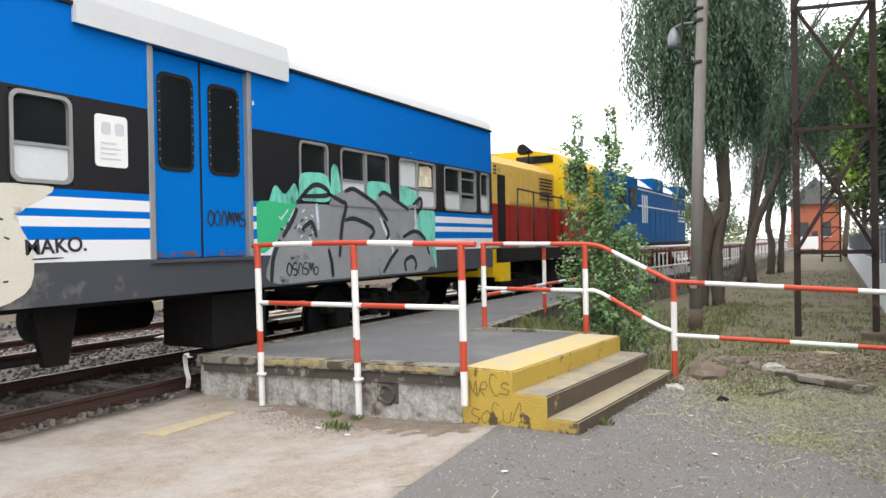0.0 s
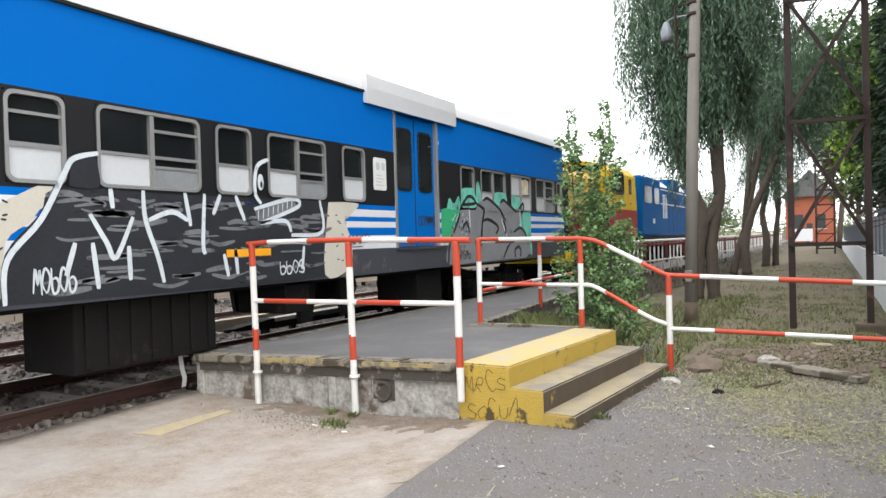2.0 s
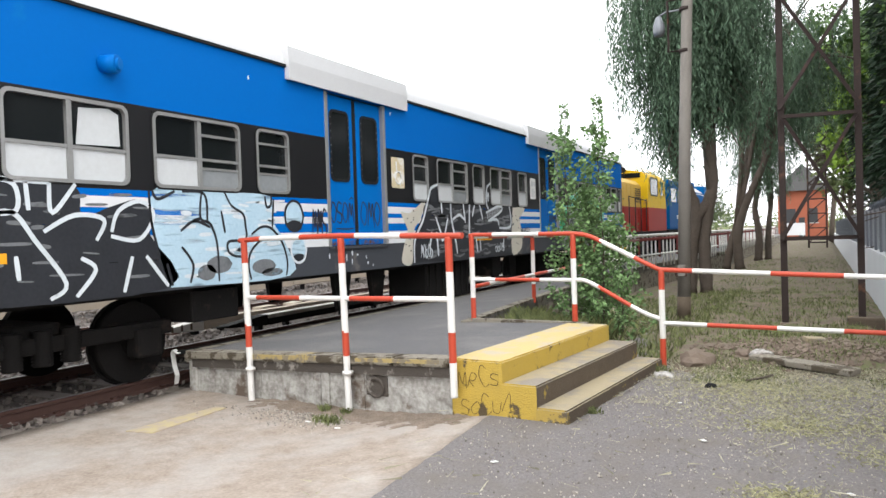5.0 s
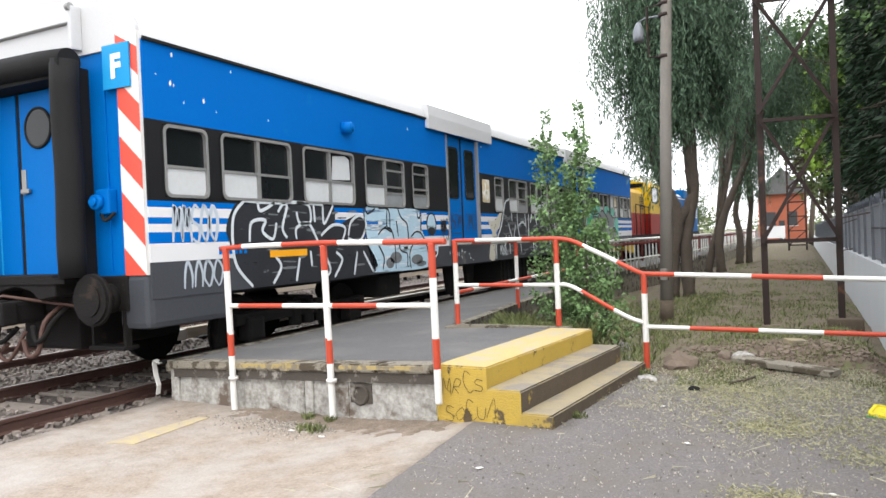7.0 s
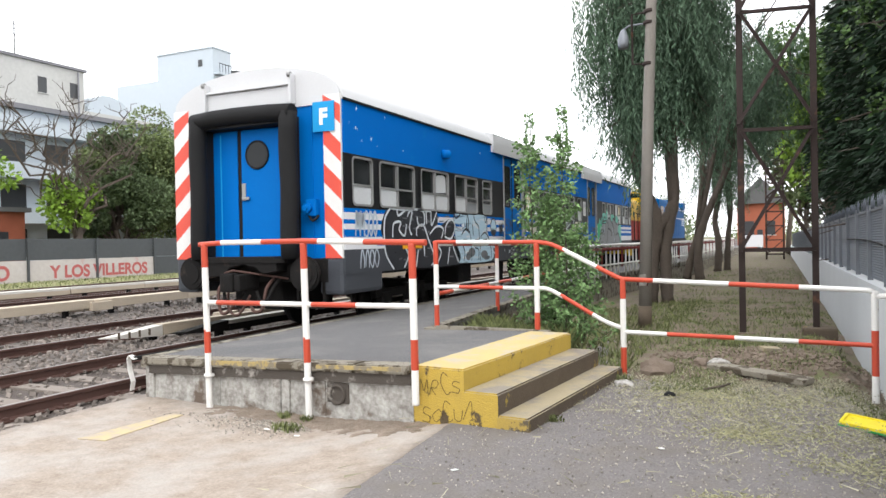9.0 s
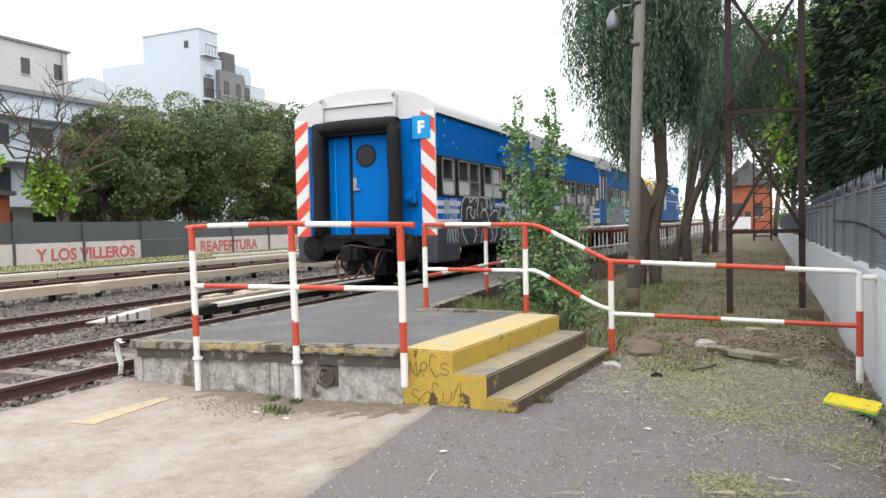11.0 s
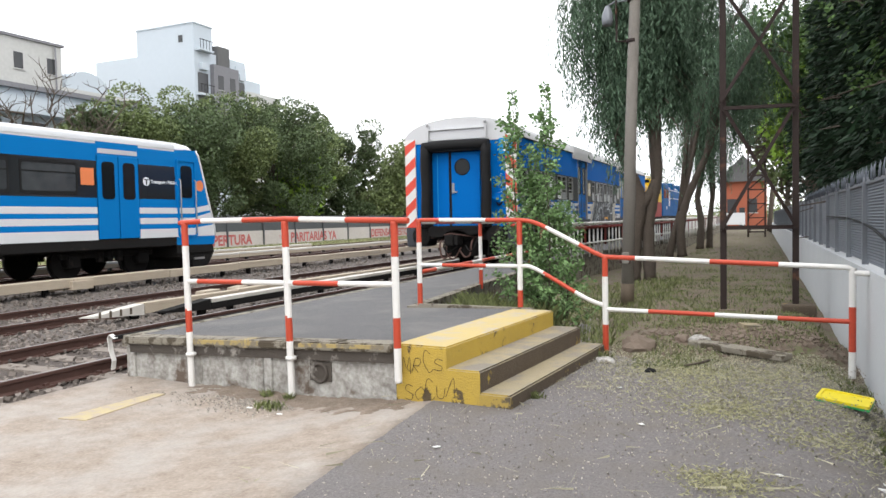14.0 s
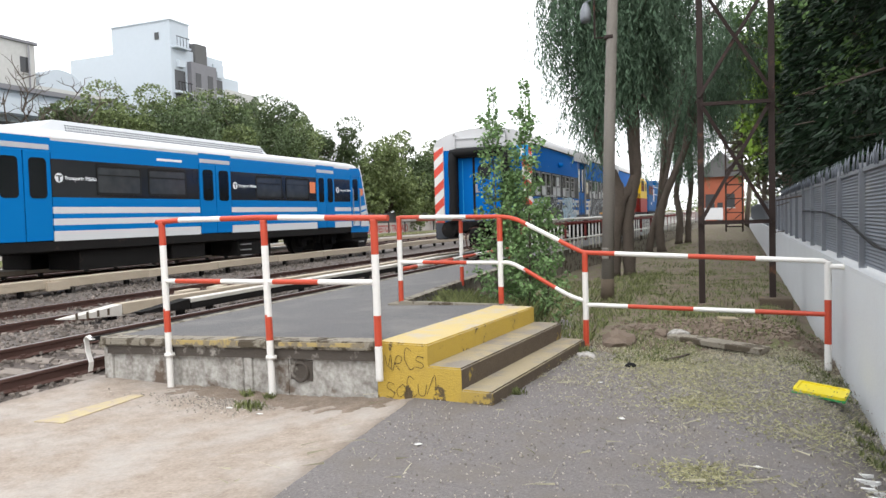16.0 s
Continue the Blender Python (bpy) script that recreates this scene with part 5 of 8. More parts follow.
    part("socket_cable", tubem(smooth([(1.0, -0.1, 1.98), (1.08, -0.12, 1.9), (1.16, -0.06, 1.98)]), 0.02, 8), RUBBER, c)
    bm = bmesh.new()
    disc(bm, (1.0, -0.15, 2.1), (0, 1, 0), 0.08, 0.08, 16)
    disc(bm, (1.0, -0.2, 2.1), (0, 1, 0), 0.045, 0.05, 16)
    part("socket", bm, BLUE_DOOR, c)
    # buffers, beam and coupling
    part("buffer_beam", boxm(-1.58, 1.3, -0.06, 0.1, 0.92, 1.3, bevel=0.02), UNDER, c)
    line = [(-0.98, 1.34), (0.42, 1.34), (0.52, 1.28), (0.52, 1.1), (0.24, 1.06), (0.1, 1.16), (-0.16, 1.21), (-0.42, 1.16), (-0.58, 1.02), (-0.9, 1.0), (-1.02, 1.08)]
    bm = bmesh.new()
    front, back = [[bm.verts.new((px, yy, pz)) for px, pz in line] for yy in (-0.34, -0.06)]
    bm.faces.new(front)
    bm.faces.new(back[::-1])
    for i in range(len(line)):
        j = (i + 1) % len(line)
        bm.faces.new((front[i], back[i], back[j], front[j]))
    bmesh.ops.recalc_face_normals(bm, faces=bm.faces)
    bmesh.ops.bevel(bm, geom=bm.edges[:], offset=0.012, segments=1, affect="EDGES")
    part("beam_arch", bm, UNDER, c, "black arched headstock casting")
    for xx in (-1.26, 1.03):
        bm = bmesh.new()
        for yy, rr, dd in ((-0.28, 0.28, 0.04), (-0.312, 0.25, 0.03), (-0.335, 0.17, 0.02)):
            disc(bm, (xx, yy, 1.06), (0, 1, 0), rr, dd, 32)
        part("buffer_head", bm, UNDER, c, "black round buffer head")
        bm = bmesh.new()
        disc(bm, (xx, -0.17, 1.06), (0, 1, 0), 0.11, 0.22, 16)
        disc(bm, (xx, -0.1, 1.06), (0, 1, 0), 0.16, 0.1, 16)
        part("buffer_shank", bm, UNDER, c)
    for xx, w in ((1.36, 0.23), (-1.64, 0.23)):
        part("corner_cowl", boxm(xx - w, xx + w, -0.04, 1.2, 0.72, 1.32, bevel=0.07), GREY, c, "grey lower corner cowl")
    bm = boxm(-0.34, -0.04, -0.45, -0.05, 0.8, 1.06, bevel=0.05)
    box(bm, -0.4, -0.14, -0.62, -0.42, 0.78, 1.08, bevel=0.04)
    box(bm, -0.12, 0.0, -0.6, -0.42, 0.8, 1.06, bevel=0.03)
    part("coupler", bm, UNDER, c, "black knuckle coupler")
    part("uncoupling_lever", tubem([(-1.2, -0.12, 0.95), (-0.3, -0.4, 1.12), (0.6, -0.14, 0.98)], 0.018, 8), STEEL, c)
    # Plain dark box added to fill the space under the tail.
    part("dark_filler_box", boxm(-0.7, 0.3, 0.1, 1.6, 0.45, 0.95, bevel=0.04), UNDER, c)
    for x0, x1, dip in ((-0.62, -0.3, 0.42), (0.3, -0.02, 0.46), (-0.5, -0.12, 0.6), (0.42, 0.14, 0.62)):
        part("air_hose", tubem(smooth([(x0, -0.12, 0.98), (x0 * 1.05, -0.34, 0.82), (x0 * 0.95, -0.4, dip + 0.06), ((x0 + x1) / 2, -0.42, dip), (x1, -0.36, dip + 0.16)]), 0.027, 8), STEEL if dip < 0.5 else UNDER, c, "hanging air hose")
    part("chain", tubem(smooth([(-0.45, -0.3, 1.0), (-0.4, -0.42, 0.55), (-0.2, -0.42, 0.4), (0.0, -0.35, 0.72)]), 0.022, 6), STEEL, c)
    part("foot_step", boxm(0.7, 1.25, -0.1, 0.1, 0.5, 0.54), UNDER, c)
    for xx in (0.72, 1.22):
        part("step_hanger", boxm(xx - 0.02, xx + 0.02, -0.06, 0.02, 0.52, 0.95), UNDER, c)
    # underframe
    wheel_bogie(c, 3.3)
    wheel_bogie(c, 21.0)
    for y0, y1, z0 in ((4.95, 5.7, 0.62), (13.5, 14.0, 0.6), (17.0, 17.9, 0.35)):
        part("equipment_box", boxm(0.5, 1.35, y0, y1, z0, 1.06, bevel=0.03), UNDER, c)
    batt = part("battery_box", boxm(0.6, 1.4, 10.4, 12.2, 0.33, 1.06, bevel=0.02), UNDER, c, "ribbed dark battery box")
    for k in range(7):
        part("rib", boxm(1.4, 1.43, 10.5 + k * 0.26, 10.56 + k * 0.26, 0.38, 1.0), UNDER, batt)
    for y in (8.2, 9.2, 14.2, 15.2):
        for s in (-1, 1):
            bm = bmesh.new()
            vs = [(s * 1.1, y - 0.25, 1.06), (s * 1.1, y + 0.25, 1.06), (s * 1.1, y + 0.12, 0.42), (s * 1.1, y - 0.12, 0.42)]
            a = [bm.verts.new((px - 0.04, py, pz)) for px, py, pz in vs]
            b = [bm.verts.new((px + 0.04, py, pz)) for px, py, pz in vs]
            bm.faces.new(a)
            bm.faces.new(b[::-1])
            for i in range(4):
                bm.faces.new((a[i], b[i], b[(i + 1) % 4], a[(i + 1) % 4]))
            bmesh.ops.recalc_face_normals(bm, faces=bm.faces)
            part("hanger", bm, UNDER, c)
    part("tie_bar", tubem([(1.1, 8.2, 0.5), (1.1, 9.2, 0.5)], 0.035, 8), UNDER, c)
    part("tie_bar", tubem([(1.1, 14.2, 0.5), (1.1, 15.2, 0.5)], 0.035, 8), UNDER, c)
    part("sole_bar", boxm(-1.35, 1.35, 0.2, COACH_L - 0.2, 0.98, 1.08), UNDER, c)
    part("brake_cylinder", tubem([(0.2, 5.0, 0.75), (0.2, 6.2, 0.75)], 0.2, 14), UNDER, c)
    part("air_tank", tubem([(-0.6, 16.0, 0.7), (-0.6, 17.6, 0.7)], 0.24, 14), UNDER, c)
    # front end, seen past the corner
    part("front_wall", boxm(FAR_SIDE + 0.06, SIDE - 0.06, COACH_L - 0.06, COACH_L, 1.04, 3.8), BLUE, c)
    part("gangway", boxm(-1.1, 0.7, COACH_L, COACH_L + 0.4, 1.25, 3.6), RUBBER, c)
    graffiti(c)
    return c


TAIL_LETTERS = [
    [(1.56, 1.06), (1.29, 1.32), (1.23, 1.62), (1.27, 1.95), (1.48, 2.14)], [(1.71, 2.12), (1.76, 2.01), (2.04, 2.12)],
    [(1.53, 1.62), (1.58, 1.86), (1.84, 1.89), (1.78, 1.75), (1.98, 1.65), (2.06, 1.86)], [(2.1, 2.0), (2.2, 2.1), (2.29, 2.08), (2.18, 1.79), (2.27, 1.66)],
    [(2.5, 2.14), (2.77, 2.1), (2.79, 1.87), (2.55, 1.86), (2.49, 2.01)], [(2.47, 1.64), (2.48, 1.79), (2.75, 1.85), (2.95, 1.6), (3.23, 1.2), (3.07, 1.07)],
    [(2.88, 2.12), (2.9, 1.87)], [(3.1, 2.12), (3.12, 1.85), (3.36, 2.12)], [(3.03, 1.68), (3.34, 1.83), (3.65, 1.79), (3.56, 1.59)],
    [(3.73, 1.67), (3.82, 1.88), (4.08, 1.98), (4.24, 1.84), (4.05, 1.59), (3.72, 1.63)]]
TAIL_LOWER = [
    [(2.0, 1.43), (2.12, 1.28), (1.95, 1.07)], [(2.52, 1.38), (2.43, 1.07)], [(2.77, 1.47), (2.79, 1.26)],
    [(3.39, 1.43), (3.54, 1.31), (3.33, 1.07)], [(3.96, 1.42), (3.85, 1.07)], [(4.13, 1.42), (4.4, 1.09)], [(1.48, 2.13), (2.0, 2.12), (2.5, 2.14), (3.1, 2.12)]]
PALE_LINES = [
    [(4.91, 2.11), (4.88, 1.82), (5.03, 1.74), (5.12, 1.5), (5.13, 1.09)], [(4.76, 1.78), (4.88, 1.81)],
    [(5.26, 2.12), (5.37, 1.96), (5.55, 1.87), (5.59, 1.73), (5.58, 1.56), (5.31, 1.54), (5.29, 1.43), (5.39, 1.37), (5.54, 1.33), (5.53, 1.11)],
    [(5.2, 1.9), (5.25, 1.64)], [(5.69, 1.62), (5.88, 1.71), (6.07, 1.68), (6.26, 1.49), (6.34, 1.25), (6.31, 1.08)],
    [(6.08, 1.56), (5.87, 1.55), (5.68, 1.42), (5.62, 1.26), (5.66, 1.07)], [(6.11, 2.06), (6.07, 1.7)], [(5.95, 2.09), (5.98, 1.96), (6.06, 1.99), (6.07, 2.14)]]
PALE_LEFT = [
    [(4.53, 2.1), (4.3, 2.01), (4.23, 2.1)], [(4.63, 2.1), (4.95, 2.08), (4.98, 1.75)], [(4.59, 1.67), (4.79, 1.78), (5.02, 1.71)],
    [(4.39, 1.33), (4.46, 1.09)], [(4.19, 2.1), (4.2, 1.84), (4.23, 1.67), (4.3, 1.4)], [(4.6, 1.5), (4.75, 1.3), (4.7, 1.1)]]
MID_LETTERS = [
    [(9.63, 1.08), (9.66, 1.46), (9.97, 1.81), (10.21, 2.24), (10.31, 2.38), (10.56, 2.45)], [(10.46, 1.87), (10.63, 1.6), (10.73, 1.45), (10.94, 1.85)],
    [(10.69, 2.12), (10.71, 1.93)], [(10.48, 1.6), (10.53, 1.16)], [(10.88, 1.56), (10.89, 1.22)], [(11.07, 2.12), (11.09, 1.82), (11.23, 1.44), (11.3, 1.17)],
    [(11.13, 1.82), (11.43, 1.91), (11.64, 1.82)], [(11.61, 2.12), (11.68, 1.76)], [(11.89, 2.12), (11.85, 1.57), (11.88, 1.45)], [(12.13, 2.12), (12.01, 1.89)],
    [(12.37, 2.12), (12.51, 1.83)], [(12.16, 1.44), (12.22, 1.18)], [(12.78, 1.8), (13.24, 1.83), (13.35, 1.69)]]
MID_REST = [
    [(12.94, 2.59), (12.73, 2.48), (12.69, 2.17), (12.79, 2.04)], [(12.68, 1.97), (13.38, 2.12), (13.5, 2.02), (12.78, 1.8)],
    [(13.96, 2.12), (14.0, 1.69), (13.35, 1.65)], [(12.34, 1.5), (12.37, 1.2)], [(13.6, 1.5), (13.55, 1.2)], [(10.3, 1.6), (10.2, 1.3)]]
GREY_LINES = [
    [(18.21, 2.1), (18.54, 2.34), (18.79, 2.33), (18.87, 2.23), (18.33, 2.19)], [(18.87, 2.25), (19.17, 2.16), (19.29, 2.1), (19.19, 1.82), (19.12, 1.38)],
    [(19.26, 2.3), (19.47, 2.35), (19.77, 2.26), (20.09, 2.13), (20.38, 1.9)], [(20.13, 2.28), (20.3, 2.34), (20.64, 2.23), (21.01, 2.1)],
    [(19.28, 1.89), (19.51, 1.92), (19.88, 1.83), (20.01, 1.73), (19.88, 1.63)], [(20.84, 1.65), (21.23, 1.75), (21.54, 1.63), (21.7, 1.36)],
    [(20.93, 1.1), (20.9, 1.26), (21.13, 1.33), (21.25, 1.21), (21.2, 1.11)], [(20.25, 1.1), (20.47, 1.31), (20.69, 1.46)]]
GREY_REST = [
    [(18.88, 1.49), (18.95, 1.29), (18.97, 1.1)], [(17.94, 1.65), (18.13, 1.87), (18.23, 2.03)], [(18.32, 1.75), (18.52, 1.85), (18.62, 1.65)],
    [(17.72, 1.09), (17.76, 1.39), (17.89, 1.62)], [(20.28, 1.91), (20.41, 1.73), (20.37, 1.62)], [(21.16, 2.19), (21.4, 2.3), (21.44, 2.18), (21.28, 2.05)]]
GREY_WHITES = [[(21.24, 2.15), (21.27, 1.77)], [(18.63, 2.11), (18.67, 1.75)], [(20.48, 1.54), (20.54, 1.39), (20.32, 1.17)], [(20.18, 1.95), (20.48, 1.54)]]


def graffiti(c):
    """Spray paint along the lower side: black throw-ups with white lines, pale blue and grey pieces."""
    rnd = random.Random(11)
    x = SIDE + 0.004
    over = SIDE + 0.018
    P = lambda name, bm, mats, label: part(name, bm, mats, c, label)
    oval = lambda y, z, ry, rz: [(y + ry * math.cos(a), z + rz * math.sin(a)) for a in (0, 0.9, 1.8, 2.7, 3.6, 4.5, 5.4)]
    # pale tags at the tail
    bm = bmesh.new()
    scrawl(bm, rnd, 0.3, 1.0, 1.64, 2.05, 5, 0.045, x + 0.002)
    scrawl(bm, rnd, 0.42, 1.05, 1.12, 1.42, 4, 0.035, x + 0.002)
    P("graffiti", bm, SPRAY_SILVER, "pale sprayed tags")
    # black piece with white outlines
    bm = bmesh.new()
    patch(bm, [(1.17, 1.65), (1.13, 1.79), (1.25, 2.02), (1.45, 2.1), (2.5, 2.11), (2.77, 2.11), (3.36, 2.1), (3.42, 1.83), (3.74, 1.92), (4.08, 2.0), (4.24, 1.84), (4.19, 1.63), (4.42, 1.07), (1.92, 1.05), (1.56, 1.07), (1.29, 1.35)], x, 0)
    for line in TAIL_LETTERS + TAIL_LOWER:
        stroke(bm, line, 0.045, x + 0.003, 1, taper=0.2)
    for k in range(34):
        y, z = rnd.uniform(1.4, 4.0), rnd.uniform(1.2, 2.05)
        stroke(bm, [(y, z), (y + rnd.uniform(0.1, 0.35), z + rnd.uniform(-0.02, 0.02))], rnd.uniform(0.015, 0.04), x + 0.002, 2)
    P("graffiti", bm, [SPRAY_BLACK, SPRAY_WHITE, SPRAY_CLOUD], "black sprayed letters with white outlines")
    # pale blue piece
    bm = bmesh.new()
    patch(bm, [(4.42, 1.07), (4.23, 1.67), (4.25, 2.1), (4.63, 2.12), (5.2, 2.12), (5.7, 2.12), (5.95, 2.11), (6.09, 2.05), (6.11, 1.76), (6.32, 1.49), (6.38, 1.07)], x, 0)
    for k in range(30):
        y, z = rnd.uniform(4.5, 6.1), rnd.uniform(1.15, 2.05)
        stroke(bm, [(y, z), (y + rnd.uniform(0.1, 0.4), z + rnd.uniform(-0.02, 0.02))], rnd.uniform(0.02, 0.06), x + 0.002, 2)
    for line in PALE_LINES + PALE_LEFT:
        stroke(bm, line, 0.034, x + 0.003, 1, taper=0.3)
    for y, z, ry, rz in ((5.15, 1.28, 0.2, 0.1), (5.9, 1.22, 0.22, 0.09), (6.05, 1.14, 0.2, 0.05), (4.95, 1.2, 0.14, 0.09)):
        patch(bm, oval(y, z, ry, rz), x + 0.0025, 3)
    P("graffiti", bm, [SPRAY_PALE, SPRAY_BLACK, SPRAY_WHITE, SPRAY_CLOUD], "pale blue sprayed letters with dark outlines")
    # ball shapes and marker tags round the first doors
    bm = bmesh.new()
    for y, z, ry, rz in ((6.51, 1.85, 0.19, 0.2), (6.58, 1.4, 0.16, 0.17)):
        patch(bm, oval(y, z, ry, rz), x, 0)
        patch(bm, oval(y, z - rz * 0.6, ry * 0.8, rz * 0.32), x + 0.002, 1)
        ring_line = oval(y, z, ry, rz)
        stroke(bm, ring_line + ring_line[:1], 0.035, x + 0.003, 1 if z > 1.6 else 2, taper=0)
    P("graffiti", bm, [SPRAY_PALE, SPRAY_BLACK, SPRAY_WHITE], "outlined sprayed bubbles")
    dx = SIDE - 0.07 + 0.024
    bm = bmesh.new()
    scrawl(bm, rnd, 7.38, 7.96, 1.76, 2.06, 4, 0.024, dx)
    scrawl(bm, rnd, 8.14, 8.7, 1.72, 2.08, 3, 0.024, dx)
    stroke(bm, [(7.5, 1.68), (7.75, 1.67), (7.95, 1.68)], 0.02, dx)
    stroke(bm, [(7.85, 2.1), (7.92, 2.14), (7.96, 2.1)], 0.02, dx)
    P("marker_tag", bm, INK, "dark marker tags on the door")
    bm = bmesh.new()
    scrawl(bm, rnd, 16.75, 17.35, 1.78, 1.95, 6, 0.026, dx)
    P("marker_tag", bm, INK, "dark marker tags on the door")
    bm = bmesh.new()
    scrawl(bm, rnd, 6.88, 7.22, 1.55, 1.95, 3, 0.028, x + 0.004)
    P("marker_tag", bm, INK, "dark marker tags")
    bm = bmesh.new()
    for k in range(9):
        patch(bm, oval(rnd.uniform(6.8, 8.4), rnd.uniform(1.1, 1.36), rnd.uniform(0.012, 0.03), rnd.uniform(0.015, 0.06)), x + 0.002, 0)
    tagged(P("paint_spatter", bm, SPRAY_WHITE, "white paint spatter on the skirt"), kind="stuff")
    # cream flames, black piece with white letters and a grinning fish shape
    bm = bmesh.new()
    patch(bm, [(9.24, 1.95), (9.56, 1.93), (9.98, 2.12), (10.11, 2.12), (9.9, 1.81), (9.66, 1.61), (9.58, 1.08), (9.25, 1.1), (9.32, 1.38), (9.46, 1.62), (9.33, 1.81)], x, 0)
    patch(bm, [(9.6, 1.08), (9.65, 1.51), (9.97, 1.86), (10.15, 2.1), (11.11, 2.1), (11.89, 2.1), (12.7, 2.1), (13.3, 2.1), (14.17, 2.1), (14.2, 1.84), (14.1, 1.3), (14.0, 1.07), (11.39, 1.06)], x + 0.001, 1)
    patch(bm, [(14.16, 2.1), (14.9, 2.1), (14.57, 1.84), (14.7, 1.52), (14.61, 1.16), (14.04, 1.1)], x + 0.002, 0)
    patch(bm, [(10.25, 2.12), (10.3, 2.35), (10.5, 2.44), (10.56, 2.3), (10.55, 2.12)], over, 1)
    for k in range(22):
        y = rnd.choice((9.4, 9.5, 9.6, 9.75, 14.3, 14.4)) + rnd.uniform(-0.05, 0.05)
        z = rnd.uniform(1.2, 2.0)
        stroke(bm, [(y, z), (y + 0.05, z + rnd.uniform(-0.03, 0.03))], 0.018, x + 0.003, 1)
    for line in MID_LETTERS + MID_REST:
        stroke(bm, line, 0.055, over + 0.002 if line[0][1] > 2.2 or line[-1][1] > 2.2 else x + 0.004, 2, taper=0.3)
    for k in range(70):
        y, z = rnd.uniform(9.9, 13.9), rnd.uniform(1.14, 2.04)
        stroke(bm, [(y, z), (y + rnd.uniform(0.1, 0.3), z + rnd.uniform(-0.05, 0.05)), (y + rnd.uniform(0.3, 0.5), z)], rnd.uniform(0.02, 0.07), x + 0.003, 3)
    patch(bm, [(12.68, 1.96), (13.0, 2.04), (13.36, 2.1), (13.46, 2.02), (13.17, 1.9), (12.8, 1.81)], x + 0.0035, 3)
    for k in range(8):
        stroke(bm, [(12.74 + k * 0.09, 1.83 + k * 0.025), (12.75 + k * 0.09, 1.96 + k * 0.02)], 0.016, x + 0.006, 2)
    patch(bm, oval(12.79, 2.3, 0.055, 0.1), over + 0.002, 2)
    patch(bm, oval(12.8, 2.27, 0.02, 0.045), over + 0.004, 1)
    P("graffiti", bm, [SPRAY_CREAM, SPRAY_BLACK, SPRAY_WHITE, SPRAY_CLOUD], "black sprayed piece with white letters")
    bm = bmesh.new()
    scrawl(bm, rnd, 9.88, 10.3, 1.16, 1.38, 5, 0.022, x + 0.006)
    scrawl(bm, rnd, 13.1, 13.6, 1.16, 1.32, 4, 0.022, x + 0.006)
    tagged(P("graffiti_tag", bm, SPRAY_WHITE, "small white sprayed tags"), kind="stuff")
    bm = bmesh.new()
    tag = on_side(lettering("MAKO.", 0.19, 0.004), x + 0.003, 14.62, 1.5, 3)
    P("marker_tag", tag, INK, "black marker tag")
    stroke(bm, [(14.68, 1.462), (14.98, 1.468)], 0.014, x + 0.003)
    P("marker_line", bm, INK, "black marker underline")
    # grey letters with a green cloud on the last third
    bm = bmesh.new()
    patch(bm, [(17.48, 2.06), (17.62, 2.1), (18.19, 2.1), (18.16, 2.0), (17.76, 1.55), (17.51, 1.5)], x, 0)
    patch(bm, [(17.7, 2.1), (17.82, 2.3), (18.0, 2.2), (18.2, 2.35), (18.24, 2.1)], x + 0.0005, 4)
    patch(bm, [(21.36, 2.1), (21.9, 2.1), (21.92, 1.61), (21.95, 1.1), (21.62, 1.53), (21.31, 1.77)], x, 4)
    for blot in ([(18.26, 2.15), (18.29, 2.46), (18.6, 2.52), (18.87, 2.48), (18.9, 2.15)], [(18.94, 2.15), (18.96, 2.6), (19.1, 2.64), (19.18, 2.2)], [(19.84, 2.15), (19.84, 2.45), (20.1, 2.5), (20.44, 2.46), (20.43, 2.2)], [(20.76, 2.15), (20.78, 2.46), (21.0, 2.46), (21.3, 2.36), (21.24, 2.2)]):
        patch(bm, blot, over, 4)
    patch(bm, [(17.73, 1.45), (17.9, 1.71), (18.18, 1.96), (18.25, 2.08), (18.9, 2.1), (19.35, 2.1), (20.03, 2.1), (20.3, 2.1), (21.24, 2.1), (21.38, 2.05), (21.31, 1.93), (21.23, 1.77), (21.62, 1.53), (21.82, 1.11), (20.25, 1.07), (18.86, 1.07), (17.7, 1.09)], x + 0.001, 1)
    patch(bm, [(18.9, 2.1), (19.0, 2.22), (19.35, 2.33), (19.8, 2.25), (20.0, 2.2), (20.3, 2.33), (20.7, 2.22), (21.0, 2.1)], over + 0.001, 1)
    for line in GREY_LINES + GREY_REST:
        stroke(bm, line, 0.07, over + 0.003 if max(p[1] for p in line) > 2.12 else x + 0.004, 2, taper=0.3)
    for line in GREY_WHITES:
        stroke(bm, line, 0.06, x + 0.003, 3, taper=0.6)
    scrawl(bm, rnd, 18.0, 18.65, 1.16, 1.32, 6, 0.022, x + 0.006, 2)
    for k in range(26):
        y, z = rnd.uniform(17.8, 18.6), rnd.uniform(1.6, 2.0)
        stroke(bm, [(y, z), (y + 0.06, z + rnd.uniform(-0.06, 0.06))], 0.025, x + 0.003, rnd.choice((2, 3)))
    P("graffiti", bm, [SPRAY_GREEN, SPRAY_GREY, SPRAY_BLACK, SPRAY_SILVER, SPRAY_TEAL], "grey sprayed letters on a green cloud")
    # worn paint flecks
    bm = bmesh.new()
    for k in range(16):
        y, z = rnd.uniform(0.1, 24.0), rnd.uniform(3.0, 3.75)
        if k < 8:
            y = rnd.uniform(0.1, 1.6)
        s = rnd.uniform(0.008, 0.03)
        patch(bm, [(y, z), (y + s, z + s * 0.6), (y + s * 0.7, z + s * 2.4), (y - s * 0.3, z + s * 1.5)], x, 0, 1)
